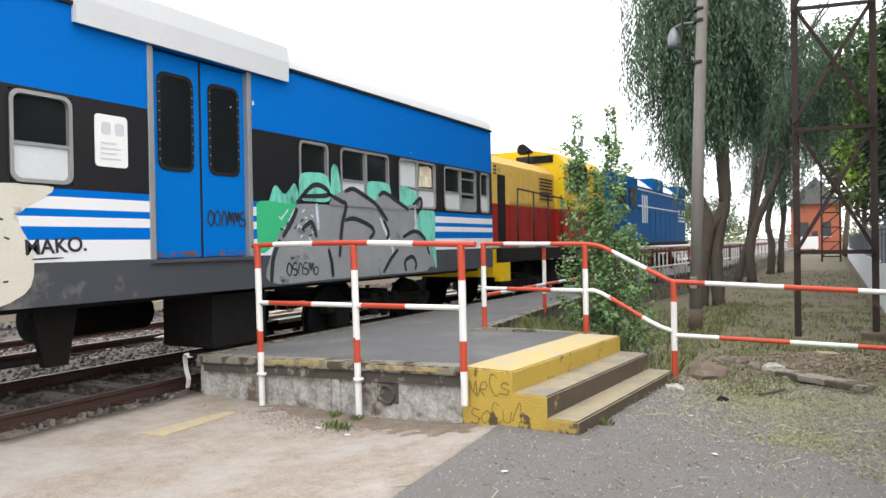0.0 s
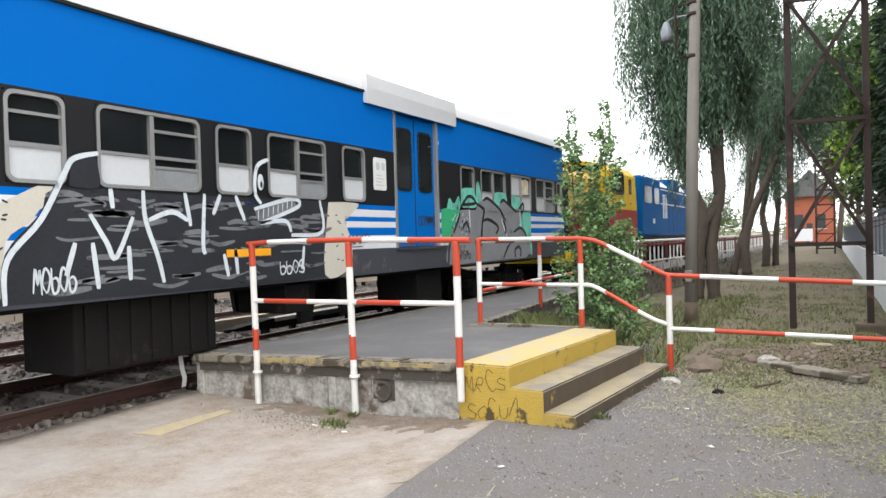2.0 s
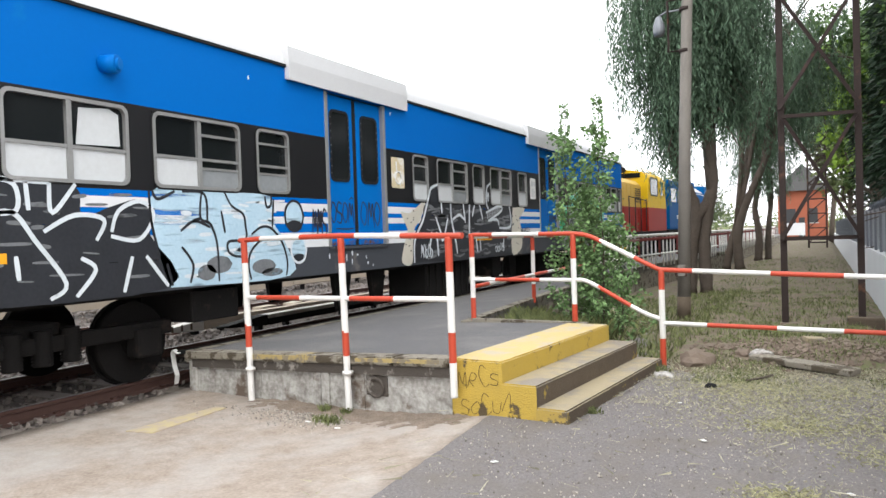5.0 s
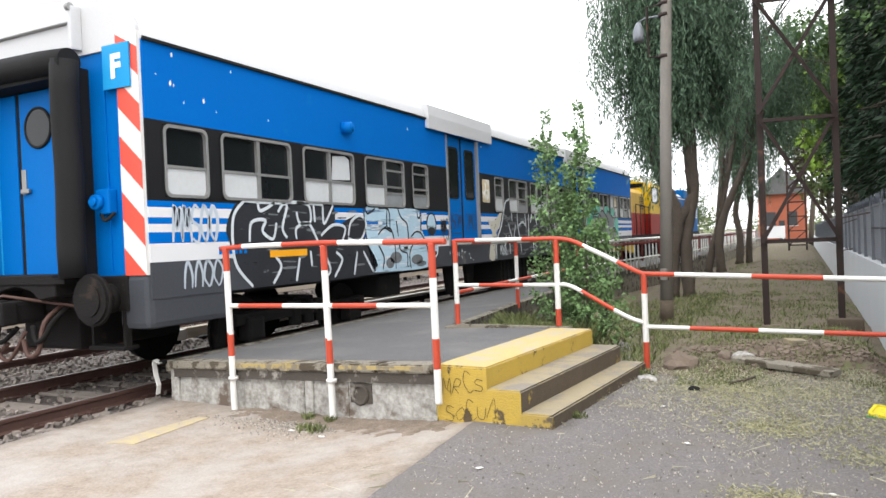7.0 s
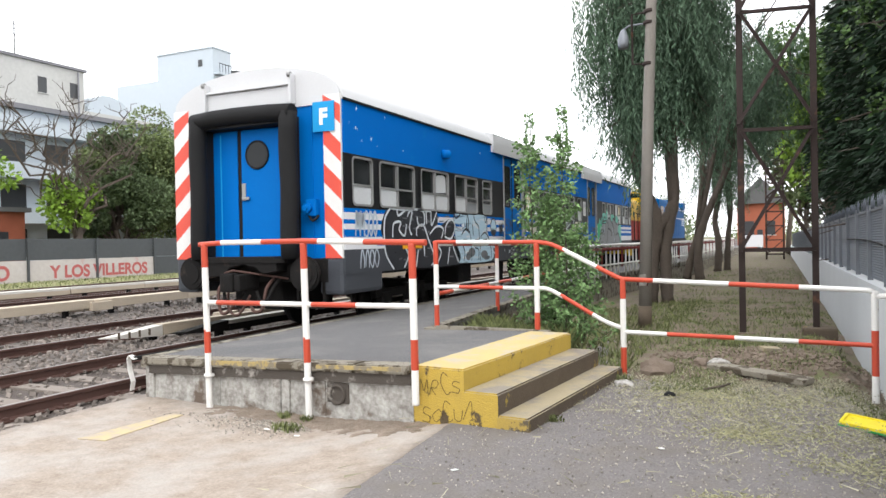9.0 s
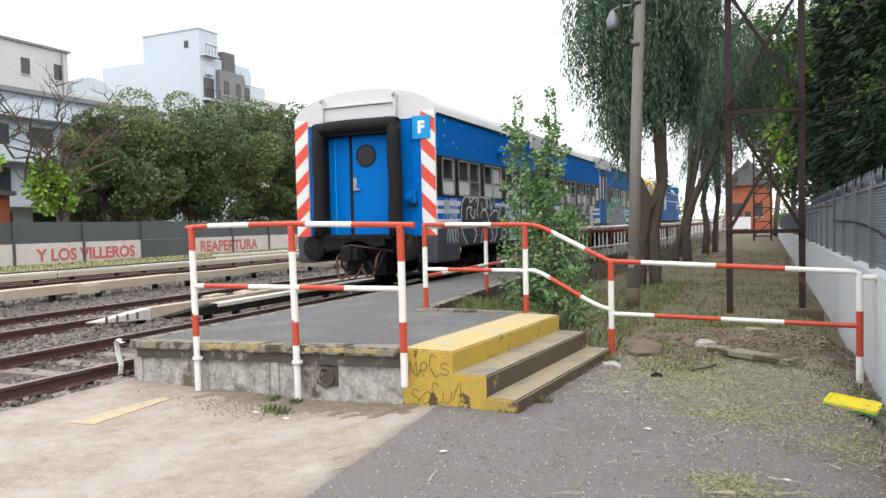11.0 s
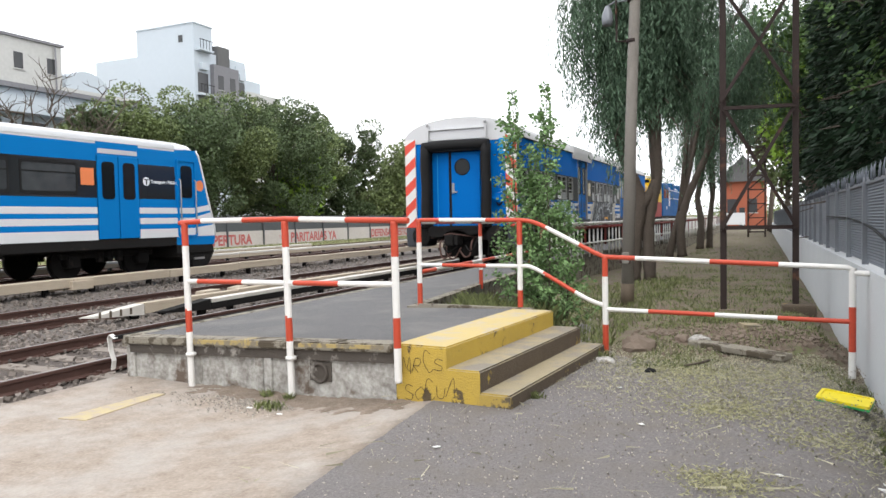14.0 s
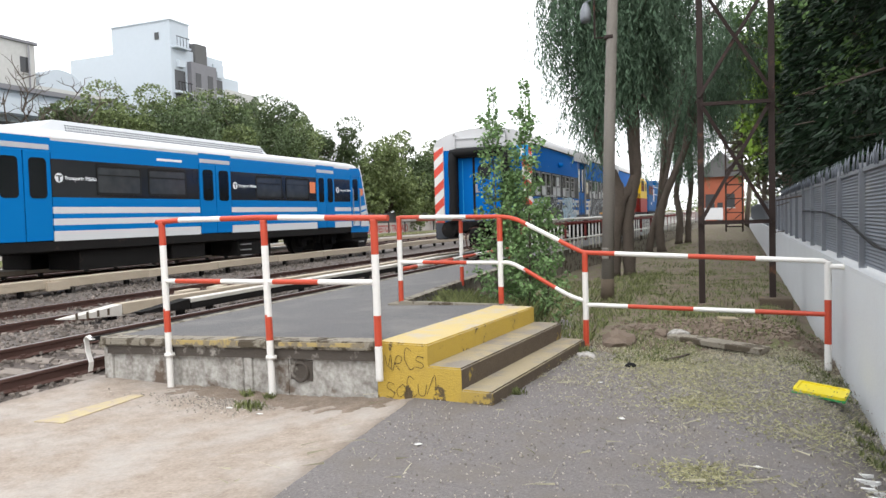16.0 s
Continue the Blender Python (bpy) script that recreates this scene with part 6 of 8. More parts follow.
    P("chipped_paint", bm, PAPER, "pale chips in the paint")


coach = build_coach()


# ---- the two locomotives ahead of the coach ----
def handrail(parent, pts, mat_, r=0.02):
    return part("handrail", tubem(pts, r, 8), mat_, parent)


def build_yellow_loco():
    """A hood unit: long low hood, then the cab at its far end."""
    c = thing("yellow_locomotive", "yellow and red diesel locomotive coupled to the coach", "locomotive", at=pose(-4.87, 8.5, 0))
    part("frame", boxm(-1.45, 1.45, 0.3, 8.5, 1.1, 1.42, bevel=0.03), UNDER, c)
    bm = bmesh.new()
    line = [(-1.2, 1.42), (-1.2, 3.3), (-1.0, 3.5), (-0.5, 3.62), (0.5, 3.62), (1.0, 3.5), (1.2, 3.3), (1.2, 1.42)]
    rows = [[bm.verts.new((px, yy, pz)) for px, pz in line] for yy in (0.35, 4.3)]
    for i in range(len(line) - 1):
        f = bm.faces.new((rows[0][i], rows[0][i + 1], rows[1][i + 1], rows[1][i]))
    bm.faces.new(rows[0])
    bm.faces.new(rows[1][::-1])
    bmesh.ops.recalc_face_normals(bm, faces=bm.faces)
    part("long_hood", bm, LPALE, c, "faded yellow engine hood with rounded top edges")
    part("red_band", boxm(-1.206, 1.206, 0.344, 4.3, 1.42, 2.4), LRED, c, "red lower band")
    for k in range(5):
        y = 1.25 + k * 0.62
        part("hood_door", boxm(1.2, 1.216, y, y + 0.56, 2.44, 3.22, bevel=0.006), LPALE, c)
        part("hood_door", boxm(1.207, 1.222, y, y + 0.56, 1.5, 2.36, bevel=0.006), LRED, c)
    part("end_doorway", boxm(1.2, 1.224, 0.62, 1.02, 1.5, 3.05, bevel=0.01), UNDER, c, "dark open doorway")
    for k in range(7):
        part("louvre", boxm(1.216, 1.232, 3.2, 4.1, 2.6 + 0.085 * k, 2.64 + 0.085 * k), LBLACK, c)
    for z in (3.2, 3.12, 3.04):
        part("number_bar", boxm(1.2, 1.206, 0.42, 0.58, z, z + 0.04), INK, c)
    part("exhaust_stack", boxm(-0.05, 0.55, 0.75, 1.35, 3.5, 4.3, bevel=0.02), STEEL, c, "rusty square exhaust stack")
    bm = bmesh.new()
    tube(bm, [(0.6, 3.6, 3.95), (0.6, 4.0, 3.95), (0.6, 4.25, 3.96)], 0.09, 12, radii=[0.15, 0.09, 0.05])
    tube(bm, [(0.6, 4.05, 3.6), (0.6, 4.05, 3.95)], 0.025, 8)
    part("horn", bm, UNDER, c)
    # cab
    bm = bmesh.new()
    line = [(-1.5, 2.4), (-1.5, 3.6), (-1.3, 3.86), (-0.6, 4.0), (0.6, 4.0), (1.3, 3.86), (1.5, 3.6), (1.5, 2.4)]
    rows = [[bm.verts.new((px, yy, pz)) for px, pz in line] for yy in (4.3, 7.9)]
    for v in rows[1]:
        v.co.y += 0.25 * (3.9 - v.co.z) / 1.5
    for i in range(len(line)):
        bm.faces.new((rows[0][i], rows[0][(i + 1) % 8], rows[1][(i + 1) % 8], rows[1][i]))
    bm.faces.new(rows[0])
    bm.faces.new(rows[1][::-1])
    bmesh.ops.recalc_face_normals(bm, faces=bm.faces)
    cab = part("cab", bm, LYELLOW, c, "bright yellow driving cab")
    part("cab_base", boxm(-1.5, 1.5, 4.3, 8.15, 1.42, 2.4, bevel=0.01), LRED, c, "red lower cab")
    part("cab_window", plate(bmesh.new(), 1.49, 1.512, rounded(4.75, 6.2, 2.95, 3.62, 0.16)), DARKGLASS, cab)
    part("window_rim", ring(bmesh.new(), 1.49, 1.524, rounded(4.69, 6.26, 2.89, 3.68, 0.2), rounded(4.75, 6.2, 2.95, 3.62, 0.16)), LBLACK, cab)
    part("cab_door", boxm(1.49, 1.512, 6.8, 7.4, 2.44, 3.58, bevel=0.01), LYELLOW, cab)
    part("door_window", plate(bmesh.new(), 1.505, 1.52, rounded(6.9, 7.3, 2.95, 3.5, 0.08)), DARKGLASS, cab)
    for x0, x1 in ((-1.2, -0.15), (0.15, 1.2)):
        part("rear_window", boxm(x0, x1, 4.27, 4.31, 3.64, 3.84, bevel=0.01), DARKGLASS, cab)
    part("roof_rail", tubem([(1.0, 4.4, 3.98), (1.0, 4.5, 4.08), (1.0, 7.3, 4.08), (1.0, 7.4, 3.96)], 0.02, 6), LYELLOW, cab)
    for y in (1.2, 2.2, 3.2, 4.2, 5.2, 6.2):
        part("stanchion", tubem([(1.44, y, 1.42), (1.44, y, 2.75)], 0.022, 6), LBLACK, c)
    handrail(c, [(1.44, 1.2, 2.75), (1.44, 6.2, 2.62)], LBLACK)
    part("fuel_tank", boxm(-1.2, 1.2, 3.9, 5.2, 0.4, 1.05, bevel=0.08), UNDER, c)
    wheel_bogie(c, 2.2, r=0.5, base=0.9)
    wheel_bogie(c, 6.7, r=0.5, base=0.9)
    part("buffer_beam", boxm(-1.3, 1.3, 0.1, 0.3, 0.8, 1.4), LYELLOW, c)
    part("guard_plate", boxm(1.25, 1.45, 0.3, 0.7, 0.7, 1.1), LYELLOW, c)
    return c


def build_blue_loco():
    c = thing("blue_locomotive", "blue diesel locomotive with thin white side lines", "locomotive", at=pose(-4.87, 25.0, 0))
    part("frame", boxm(-1.45, 1.45, 0.2, 14.1, 1.1, 1.45, bevel=0.03), UNDER, c)
    cab = part("cab", boxm(-1.5, 1.5, 0.3, 3.8, 1.45, 3.8, bevel=0.1), LBLUE, c, "blue driving cab")
    part("cab_window", plate(bmesh.new(), 1.5, 1.52, rounded(0.7, 2.0, 2.75, 3.4, 0.1)), DARKGLASS, cab)
    part("cab_window", plate(bmesh.new(), 1.5, 1.52, rounded(2.5, 3.4, 2.75, 3.4, 0.1)), DARKGLASS, cab)
    bm = bmesh.new()
    line = [(-1.35, 1.45), (-1.35, 3.55), (-0.85, 3.95), (0.85, 3.95), (1.35, 3.55), (1.35, 1.45)]
    rows = [[bm.verts.new((px, yy, pz)) for px, pz in line] for yy in (3.8, 14.0)]
    for i in range(5):
        f = bm.faces.new((rows[0][i], rows[0][i + 1], rows[1][i + 1], rows[1][i]))
        # Roof and chamfer faces are painted white for the light they reflect.
        f.material_index = 1 if i in (1, 2, 3) else 0
    bm.faces.new(rows[0])
    bm.faces.new(rows[1][::-1])
    bmesh.ops.recalc_face_normals(bm, faces=bm.faces)
    part("long_hood", bm, [LBLUE, ROOFWHITE], c, "blue engine hood, reflection painted white on its chamfered roof")
    for y0, y1 in ((6.9, 8.6), (12.3, 13.9)):
        part("roof_hatch", boxm(-1.0, 1.42, y0, y1, 3.5, 4.02, bevel=0.05), LBLUE, c)
    for z in (2.8, 3.42):
        part("side_band", boxm(1.35, 1.356, 4.0, 13.9, z, z + 0.05), WHITE, c)
    for k in range(3):
        part("panel_line", boxm(1.35, 1.36, 5.0 + 0.36 * k, 5.18 + 0.36 * k, 2.2, 3.25), WHITE, c, "white block letters")
    part("number_bar", boxm(1.5, 1.506, 2.2, 2.6, 1.95, 2.15), WHITE, c)
    for k in range(4):
        part("louvre", boxm(1.35, 1.37, 12.2, 13.8, 2.35 + 0.16 * k, 2.43 + 0.16 * k), SPRAY_SILVER, c)
    for k in range(6):
        part("hood_door", boxm(1.35, 1.364, 6.3 + 0.98 * k, 7.15 + 0.98 * k, 1.6, 2.7, bevel=0.01), LBLUE, c)
    part("fuel_tank", boxm(-1.2, 1.2, 5.6, 8.6, 0.4, 1.05, bevel=0.08), UNDER, c)
    wheel_bogie(c, 2.8, r=0.5)
    wheel_bogie(c, 11.4, r=0.5)
    return c


loco_yellow = build_yellow_loco()
loco_blue = build_blue_loco()


# ---- the electric train on the further track ----
EMU_PANE = mat("emu_window_pane", (0.06, 0.066, 0.07), 0.15, dark=(0.02, 0.022, 0.025), scale=1.5, fine=4, amount=0.9, spec=0.5)
EMU_DOORS = [(-4.3, -2.95), (-10.9, -9.4), (-17.5, -16.0)]


def build_emu(nose):
    """One car, its front at y = 0, running towards +y."""
    label = "blue and white electric railcar " + ("with a raked driving cab" if nose else "coupled behind the leading car")
    c = thing("electric_railcar", label, "train car", group="cars of the electric train", at=pose(-13.75, 0, 0.2))
    L, S = 23.0, 1.55
    bands = [(0.75, 0.98, 2), (0.98, 1.22, 1), (1.22, 1.36, 0), (1.36, 1.52, 1), (1.52, 1.64, 0), (1.64, 1.8, 1), (1.8, 2.03, 0), (2.03, 2.95, 3), (2.95, 3.38, 0), (3.38, 3.46, 1)]
    front = -1.66 if nose else -0.1
    edges = [-L] + [e for d in sorted(EMU_DOORS) for e in d] + [front]
    for a, b in zip(edges[0::2], edges[1::2]):
        for z0, z1, k in bands:
            part(("blue_panel", "white_stripe", "skirt", "glazed_band")[k], boxm(S - 0.06, S, a, b, z0, z1), (EMU_BLUE, EMU_WHITE, UNDER, EMU_GLASS)[k], c)
        span = b - a
        n = 2 if span > 4 else 0
        for k in range(n):
            y0 = b - 3.8 + k * 1.75
            win = part("window", ring(bmesh.new(), S - 0.02, S + 0.012, rounded(y0, y0 + 1.5, 2.1, 2.88, 0.08), rounded(y0 + 0.05, y0 + 1.45, 2.17, 2.81, 0.06)), RUBBER, c)
            part("pane", plate(bmesh.new(), S, S + 0.006, rounded(y0 + 0.05, y0 + 1.45, 2.17, 2.81, 0.06)), EMU_PANE, win)
            part("transom", boxm(S, S + 0.014, y0 + 0.05, y0 + 1.45, 2.6, 2.63), RUBBER, win)
    bm = bmesh.new()
    for z0, z1, k in bands:
        box(bm, -S, -S + 0.06, -L, front, z0, z1, k)
    part("side_wall", bm, [EMU_BLUE, EMU_WHITE, UNDER, EMU_GLASS], c)
    for y0, y1 in EMU_DOORS:
        m_ = (y0 + y1) / 2
        part("door_recess", boxm(S - 0.1, S - 0.04, y0, y1, 0.98, 3.3), UNDER, c)
        part("door_header", boxm(S - 0.06, S + 0.004, y0, y1, 3.1, 3.46), EMU_BLUE, c)
        part("destination_strip", boxm(S, S + 0.012, y0 + 0.05, y1 - 0.05, 3.15, 3.27), EMU_GREY, c)
        part("sill", boxm(S - 0.06, S, y0, y1, 0.75, 0.98), UNDER, c)
        for a, b in ((y0 + 0.03, m_ - 0.015), (m_ + 0.015, y1 - 0.03)):
            leaf = part("door", boxm(S - 0.03, S + 0.015, a, b, 1.0, 3.1, bevel=0.01), EMU_BLUE, c, "blue sliding door leaf")
            part("pane", plate(bmesh.new(), S + 0.01, S + 0.022, rounded(a + 0.12, b - 0.12, 2.0, 2.95, 0.1)), DARKGLASS, leaf)
    bm = bmesh.new()
    arc = [(S + 0.01, 3.44)] + [(S * math.cos(radians(a)), 3.46 + 0.3 * math.sin(radians(a)) ** 0.7) for a in range(9, 172, 9)] + [(-S - 0.01, 3.44)]
    rows = [[bm.verts.new((px, yy, pz)) for px, pz in arc] for yy in (-L, front + 0.02)]
    for i in range(len(arc) - 1):
        bm.faces.new((rows[0][i], rows[0][i + 1], rows[1][i + 1], rows[1][i])).smooth = True
    bm.faces.new(rows[0][::-1])
    bm.faces.new(rows[1])
    bmesh.ops.recalc_face_normals(bm, faces=bm.faces)
    part("roof", bm, EMU_WHITE, c, "white roof")
    pod = bmesh.new()
    line = [(-1.2, 3.62), (1.2, 3.62), (0.95, 3.98), (-0.95, 3.98)]
    ends = [[pod.verts.new((px * k, yy, pz)) for px, pz in line] for yy, k in ((-16.2, 1.0), (-15.4, 1.0), (-7.0, 1.0), (-6.6, 1.0))]
    for v in ends[0][2:] + ends[3][2:]:
        v.co.z = 3.72
    for a, b in zip(ends, ends[1:]):
        for i in range(4):
            pod.faces.new((a[i], b[i], b[(i + 1) % 4], a[(i + 1) % 4]))
    pod.faces.new(ends[0][::-1])
    pod.faces.new(ends[3])
    bmesh.ops.recalc_face_normals(pod, faces=pod.faces)
    holes = bmesh.new()
    roof_unit = part("roof_unit", pod, EMU_GREY, c, "long grey louvred roof unit")
    for k in range(96):
        for j, z in enumerate((3.7, 3.77, 3.84)):
            px = 1.2 - 0.25 * (z - 3.62) / 0.36
            y = -15.2 + k * 0.085 + 0.03 * j
            box(holes, px - 0.01, px + 0.012, y, y + 0.045, z, z + 0.03)
    tagged(part("perforation", holes, EMU_UNIT_DARK, roof_unit, "rows of small vent holes"), kind="stuff")
    part("floor_frame", boxm(-1.4, 1.4, -L + 0.1, front, 0.7, 1.1), UNDER, c)
    # Added dark sheet, as in the coach, that keeps the inside dark.
    part("view_blocker", boxm(-0.05, 0.05, -L + 0.1, front - 0.2, 1.1, 3.4), UNDER, c)
    for y0, y1, z0 in ((-9.0, -7.2, 0.2), (-15.2, -12.3, 0.22), (-12.0, -10.6, 0.3)):
        part("equipment_box", boxm(0.3, 1.42, y0, y1, z0, 0.75, bevel=0.04), UNDER, c)
        part("equipment_box", boxm(-1.4, -0.3, y0, y1, z0, 0.75, bevel=0.04), UNDER, c)
    for k in range(3):
        part("ladder_rung", boxm(1.42, 1.5, -8.9, -8.4, 0.2 + 0.18 * k, 0.23 + 0.18 * k), ALU, c)
    wheel_bogie(c, -3.6, r=0.43, base=1.1)
    wheel_bogie(c, -19.2, r=0.43, base=1.1)
    for y in (-9.05, -15.65) + ((-2.55,) if nose else (-2.3,)):
        bm = on_side(lettering("Transporte Público", 0.125, 0.004), S + 0.01, y, 2.46)
        part("lettering", bm, LETTER, c, "white lettering")
        bm = bmesh.new()
        disc(bm, (S + 0.012, y - 0.16, 2.5), (1, 0, 0), 0.115, 0.008, 24)
        part("emblem", bm, LETTER, c)
        bm = boxm(S + 0.016, S + 0.02, y - 0.24, y - 0.08, 2.53, 2.56)
        box(bm, S + 0.016, S + 0.02, y - 0.18, y - 0.14, 2.41, 2.535)
        part("emblem_mark", bm, EMU_GLASS, c)
    part("poster", plate(bmesh.new(), S, S + 0.012, rounded(-4.76, -4.38, 2.34, 2.76, 0.03)), EMU_ORANGE, c, "orange notice behind the glass")
    part("name_strip", boxm(S, S + 0.006, -12.6, -11.6, 3.1, 3.17), LETTER, c)
    if nose:
        # the side wall runs on to a raked front edge, with stripes that sweep upwards to it
        edge = [(0.72, -0.14), (0.98, -0.08), (1.22, -0.1), (1.6, -0.2), (2.0, -0.33), (2.5, -0.46), (3.0, -0.6), (3.3, -0.7), (3.46, -0.8), (3.62, -1.0), (3.74, -1.35)]

        def edge_at(z):
            for (z0, y0), (z1, y1) in zip(edge, edge[1:]):
                if z <= z1:
                    return y0 + (y1 - y0) * (z - z0) / (z1 - z0)
            return edge[-1][1]

        for side in (-1, 1):
            bm = bmesh.new()
            outline = [(front, 0.75), *[(y, z) for z, y in edge[:9]], (front, 3.46)]
            plate(bm, side * S - (0.06 if side > 0 else 0.0), side * S + (0.0 if side > 0 else 0.06), outline)
            part("cab_side", bm, EMU_BLUE, c, "blue cab side with a raked edge")
        bm = bmesh.new()
        rings_ = []
        for px, out in ((-S, 0.0), (-S * 0.85, 0.2), (-S * 0.5, 0.34), (0, 0.4), (S * 0.5, 0.34), (S * 0.85, 0.2), (S, 0.0)):
            rings_.append([bm.verts.new((px, yy + out, zz)) for zz, yy in edge[:9]])
        for a, b in zip(rings_, rings_[1:]):
            for i in range(len(edge[:9]) - 1):
                f = bm.faces.new((a[i], b[i], b[i + 1], a[i + 1]))
                f.smooth = True
                f.material_index = 1 if i in (1, 2) else (3 if 4 <= i <= 6 else (2 if i == 0 else 0))
        bmesh.ops.recalc_face_normals(bm, faces=bm.faces)
        part("cab_front", bm, [EMU_BLUE, EMU_WHITE, UNDER, EMU_GLASS], c, "raked white and glazed cab front")
        bm = bmesh.new()
        shells = []
        for yy, k in ((front, 1.0), (-1.3, 0.98), (-1.0, 0.86), (-0.8, 0.5), (-0.7, 0.0)):
            shells.append([bm.verts.new((px * (0.8 + 0.2 * k), yy + 0.3 * (1 - (px / S) ** 2) * (1 - k), 3.44 + (pz - 3.44) * k)) for px, pz in arc])
        for r0, r1 in zip(shells, shells[1:]):
            for i in range(len(arc) - 1):
                bm.faces.new((r0[i], r0[i + 1], r1[i + 1], r1[i])).smooth = True
        bmesh.ops.recalc_face_normals(bm, faces=bm.faces)
        part("roof_nose", bm, EMU_WHITE, c, "white roof end curving down to the cab")
        part("front_skirt", boxm(S - 0.06, S, front, -0.2, 0.5, 0.75, bevel=0.02), UNDER, c)
        part("glazed_band", plate(bmesh.new(), S, S + 0.004, [(front - 1.0, 2.03), *rounded(front - 1.0, front + 0.02, 2.03, 2.95, 0.34)[:5], (front - 1.0, 2.95)][::-1]), EMU_GLASS, c)
        for k, (z0, z1) in enumerate(((0.98, 1.22), (1.36, 1.52), (1.64, 1.8))):
            rise = (0.0, 0.16, 0.1)[k]
            part("white_stripe", plate(bmesh.new(), S, S + 0.004, [(front, z0), (front + 0.7, z0), (edge_at(z0 + rise) - 0.02, z0 + rise), (edge_at(z1 + rise) - 0.02, z1 + rise + (0.1 if k == 0 else 0)), (front + 0.7, z1), (front, z1)]), EMU_WHITE, c)
        part("edge_strip", tubem([(S - 0.01, y, z) for z, y in edge[1:9]], 0.035, 8), EMU_WHITE, c, "white strip down the front edge")
        door = part("cab_door", ring(bmesh.new(), S, S + 0.03, rounded(-1.6, -0.84, 0.98, 3.2, 0.06), rounded(-1.54, -0.9, 1.02, 3.12, 0.05)), EMU_BLUE, c, "blue cab door in a raised frame")
        part("pane", plate(bmesh.new(), S, S + 0.012, rounded(-1.44, -1.0, 2.08, 3.0, 0.1)), DARKGLASS, door)
        for y in (-1.5, -0.9):
            part("grab_rail", tubem([(S + 0.01, y, 1.05), (S + 0.06, y, 1.12), (S + 0.06, y, 2.55), (S + 0.01, y, 2.62)], 0.018, 8), ALU, c)
        bm = bmesh.new()
        disc(bm, (S + 0.002, -0.68, 2.45), (1, 0, 0), 0.16, 0.006, 20)
        part("round_badge", bm, EMU_ORANGE, c, "faded orange round badge")
        bm = bmesh.new()
        prof = [(-1.6, 0.74), (-0.14, 0.74), (-0.1, 0.5), (-0.3, 0.2), (-0.6, -0.02), (-0.95, -0.02), (-1.05, 0.3), (-1.6, 0.42)]
        plate(bm, -1.45, 1.5, prof)
        bmesh.ops.recalc_face_normals(bm, faces=bm.faces)
        part("valance", bm, UNDER, c, "dark curved front valance")
        part("valance_step", boxm(1.5, 1.54, -0.95, -0.55, 0.3, 0.36), ALU, c)
        part("coupler", boxm(-0.15, 0.15, -0.1, 0.5, 0.3, 0.6, bevel=0.05), UNDER, c)
    return c


emu_car = build_emu(True)
emu_car_behind = build_emu(False)


# ---- plants ----
def leaf_object(name, places, dirs, size, material, parent, seed, narrow=0.35, label="", jitter=0.4):
    """Many small leaves, each a folded pair of triangles, at places with directions (arrays)."""
    r = np.random.RandomState(seed)
    n = len(places)
    p = np.asarray(places, float)
    d = np.asarray(dirs, float) + r.normal(0, jitter, (n, 3))
    d /= np.linalg.norm(d, axis=1)[:, None] + 1e-9
    side = np.cross(d, r.normal(0, 1, (n, 3)))
    side /= np.linalg.norm(side, axis=1)[:, None] + 1e-9
    nor = np.cross(d, side)
    s = size * r.uniform(0.6, 1.3, (n, 1))
    tip, mid = p + d * s, p + d * s * 0.45
    v = np.stack([p, mid + side * s * narrow + nor * s * 0.08, tip, mid - side * s * narrow + nor * s * 0.08], 1).reshape(-1, 3)
    me = bpy.data.meshes.new(name)
    me.vertices.add(4 * n)
    me.vertices.foreach_set("co", v.ravel())
    me.loops.add(4 * n)
    me.loops.foreach_set("vertex_index", np.arange(4 * n))
    me.polygons.add(n)
    me.polygons.foreach_set("loop_start", np.arange(n) * 4)
    me.polygons.foreach_set("loop_total", np.full(n, 4))
    me.update(calc_edges=True)
    me.materials.append(material)
    ob = new(name, me)
    if parent is not None:
        ob.parent = parent
    return tagged(ob, label)


def limb(bm, a, b, r0, r1, bend=0.15, r=None, n=6):
    """A crooked tapering limb; returns its points."""
    a, b = Vector(a), Vector(b)
    L = (b - a).length
    pts = [a.lerp(b, k / n) + (Vector((r.uniform(-1, 1), r.uniform(-1, 1), r.uniform(-0.5, 0.8))) * bend * L * 0.3 * math.sin(math.pi * k / n) if r else Vector()) for k in range(n + 1)]
    tube(bm, pts, r0, 8, radii=[r0 + (r1 - r0) * k / n for k in range(n + 1)])
    return pts


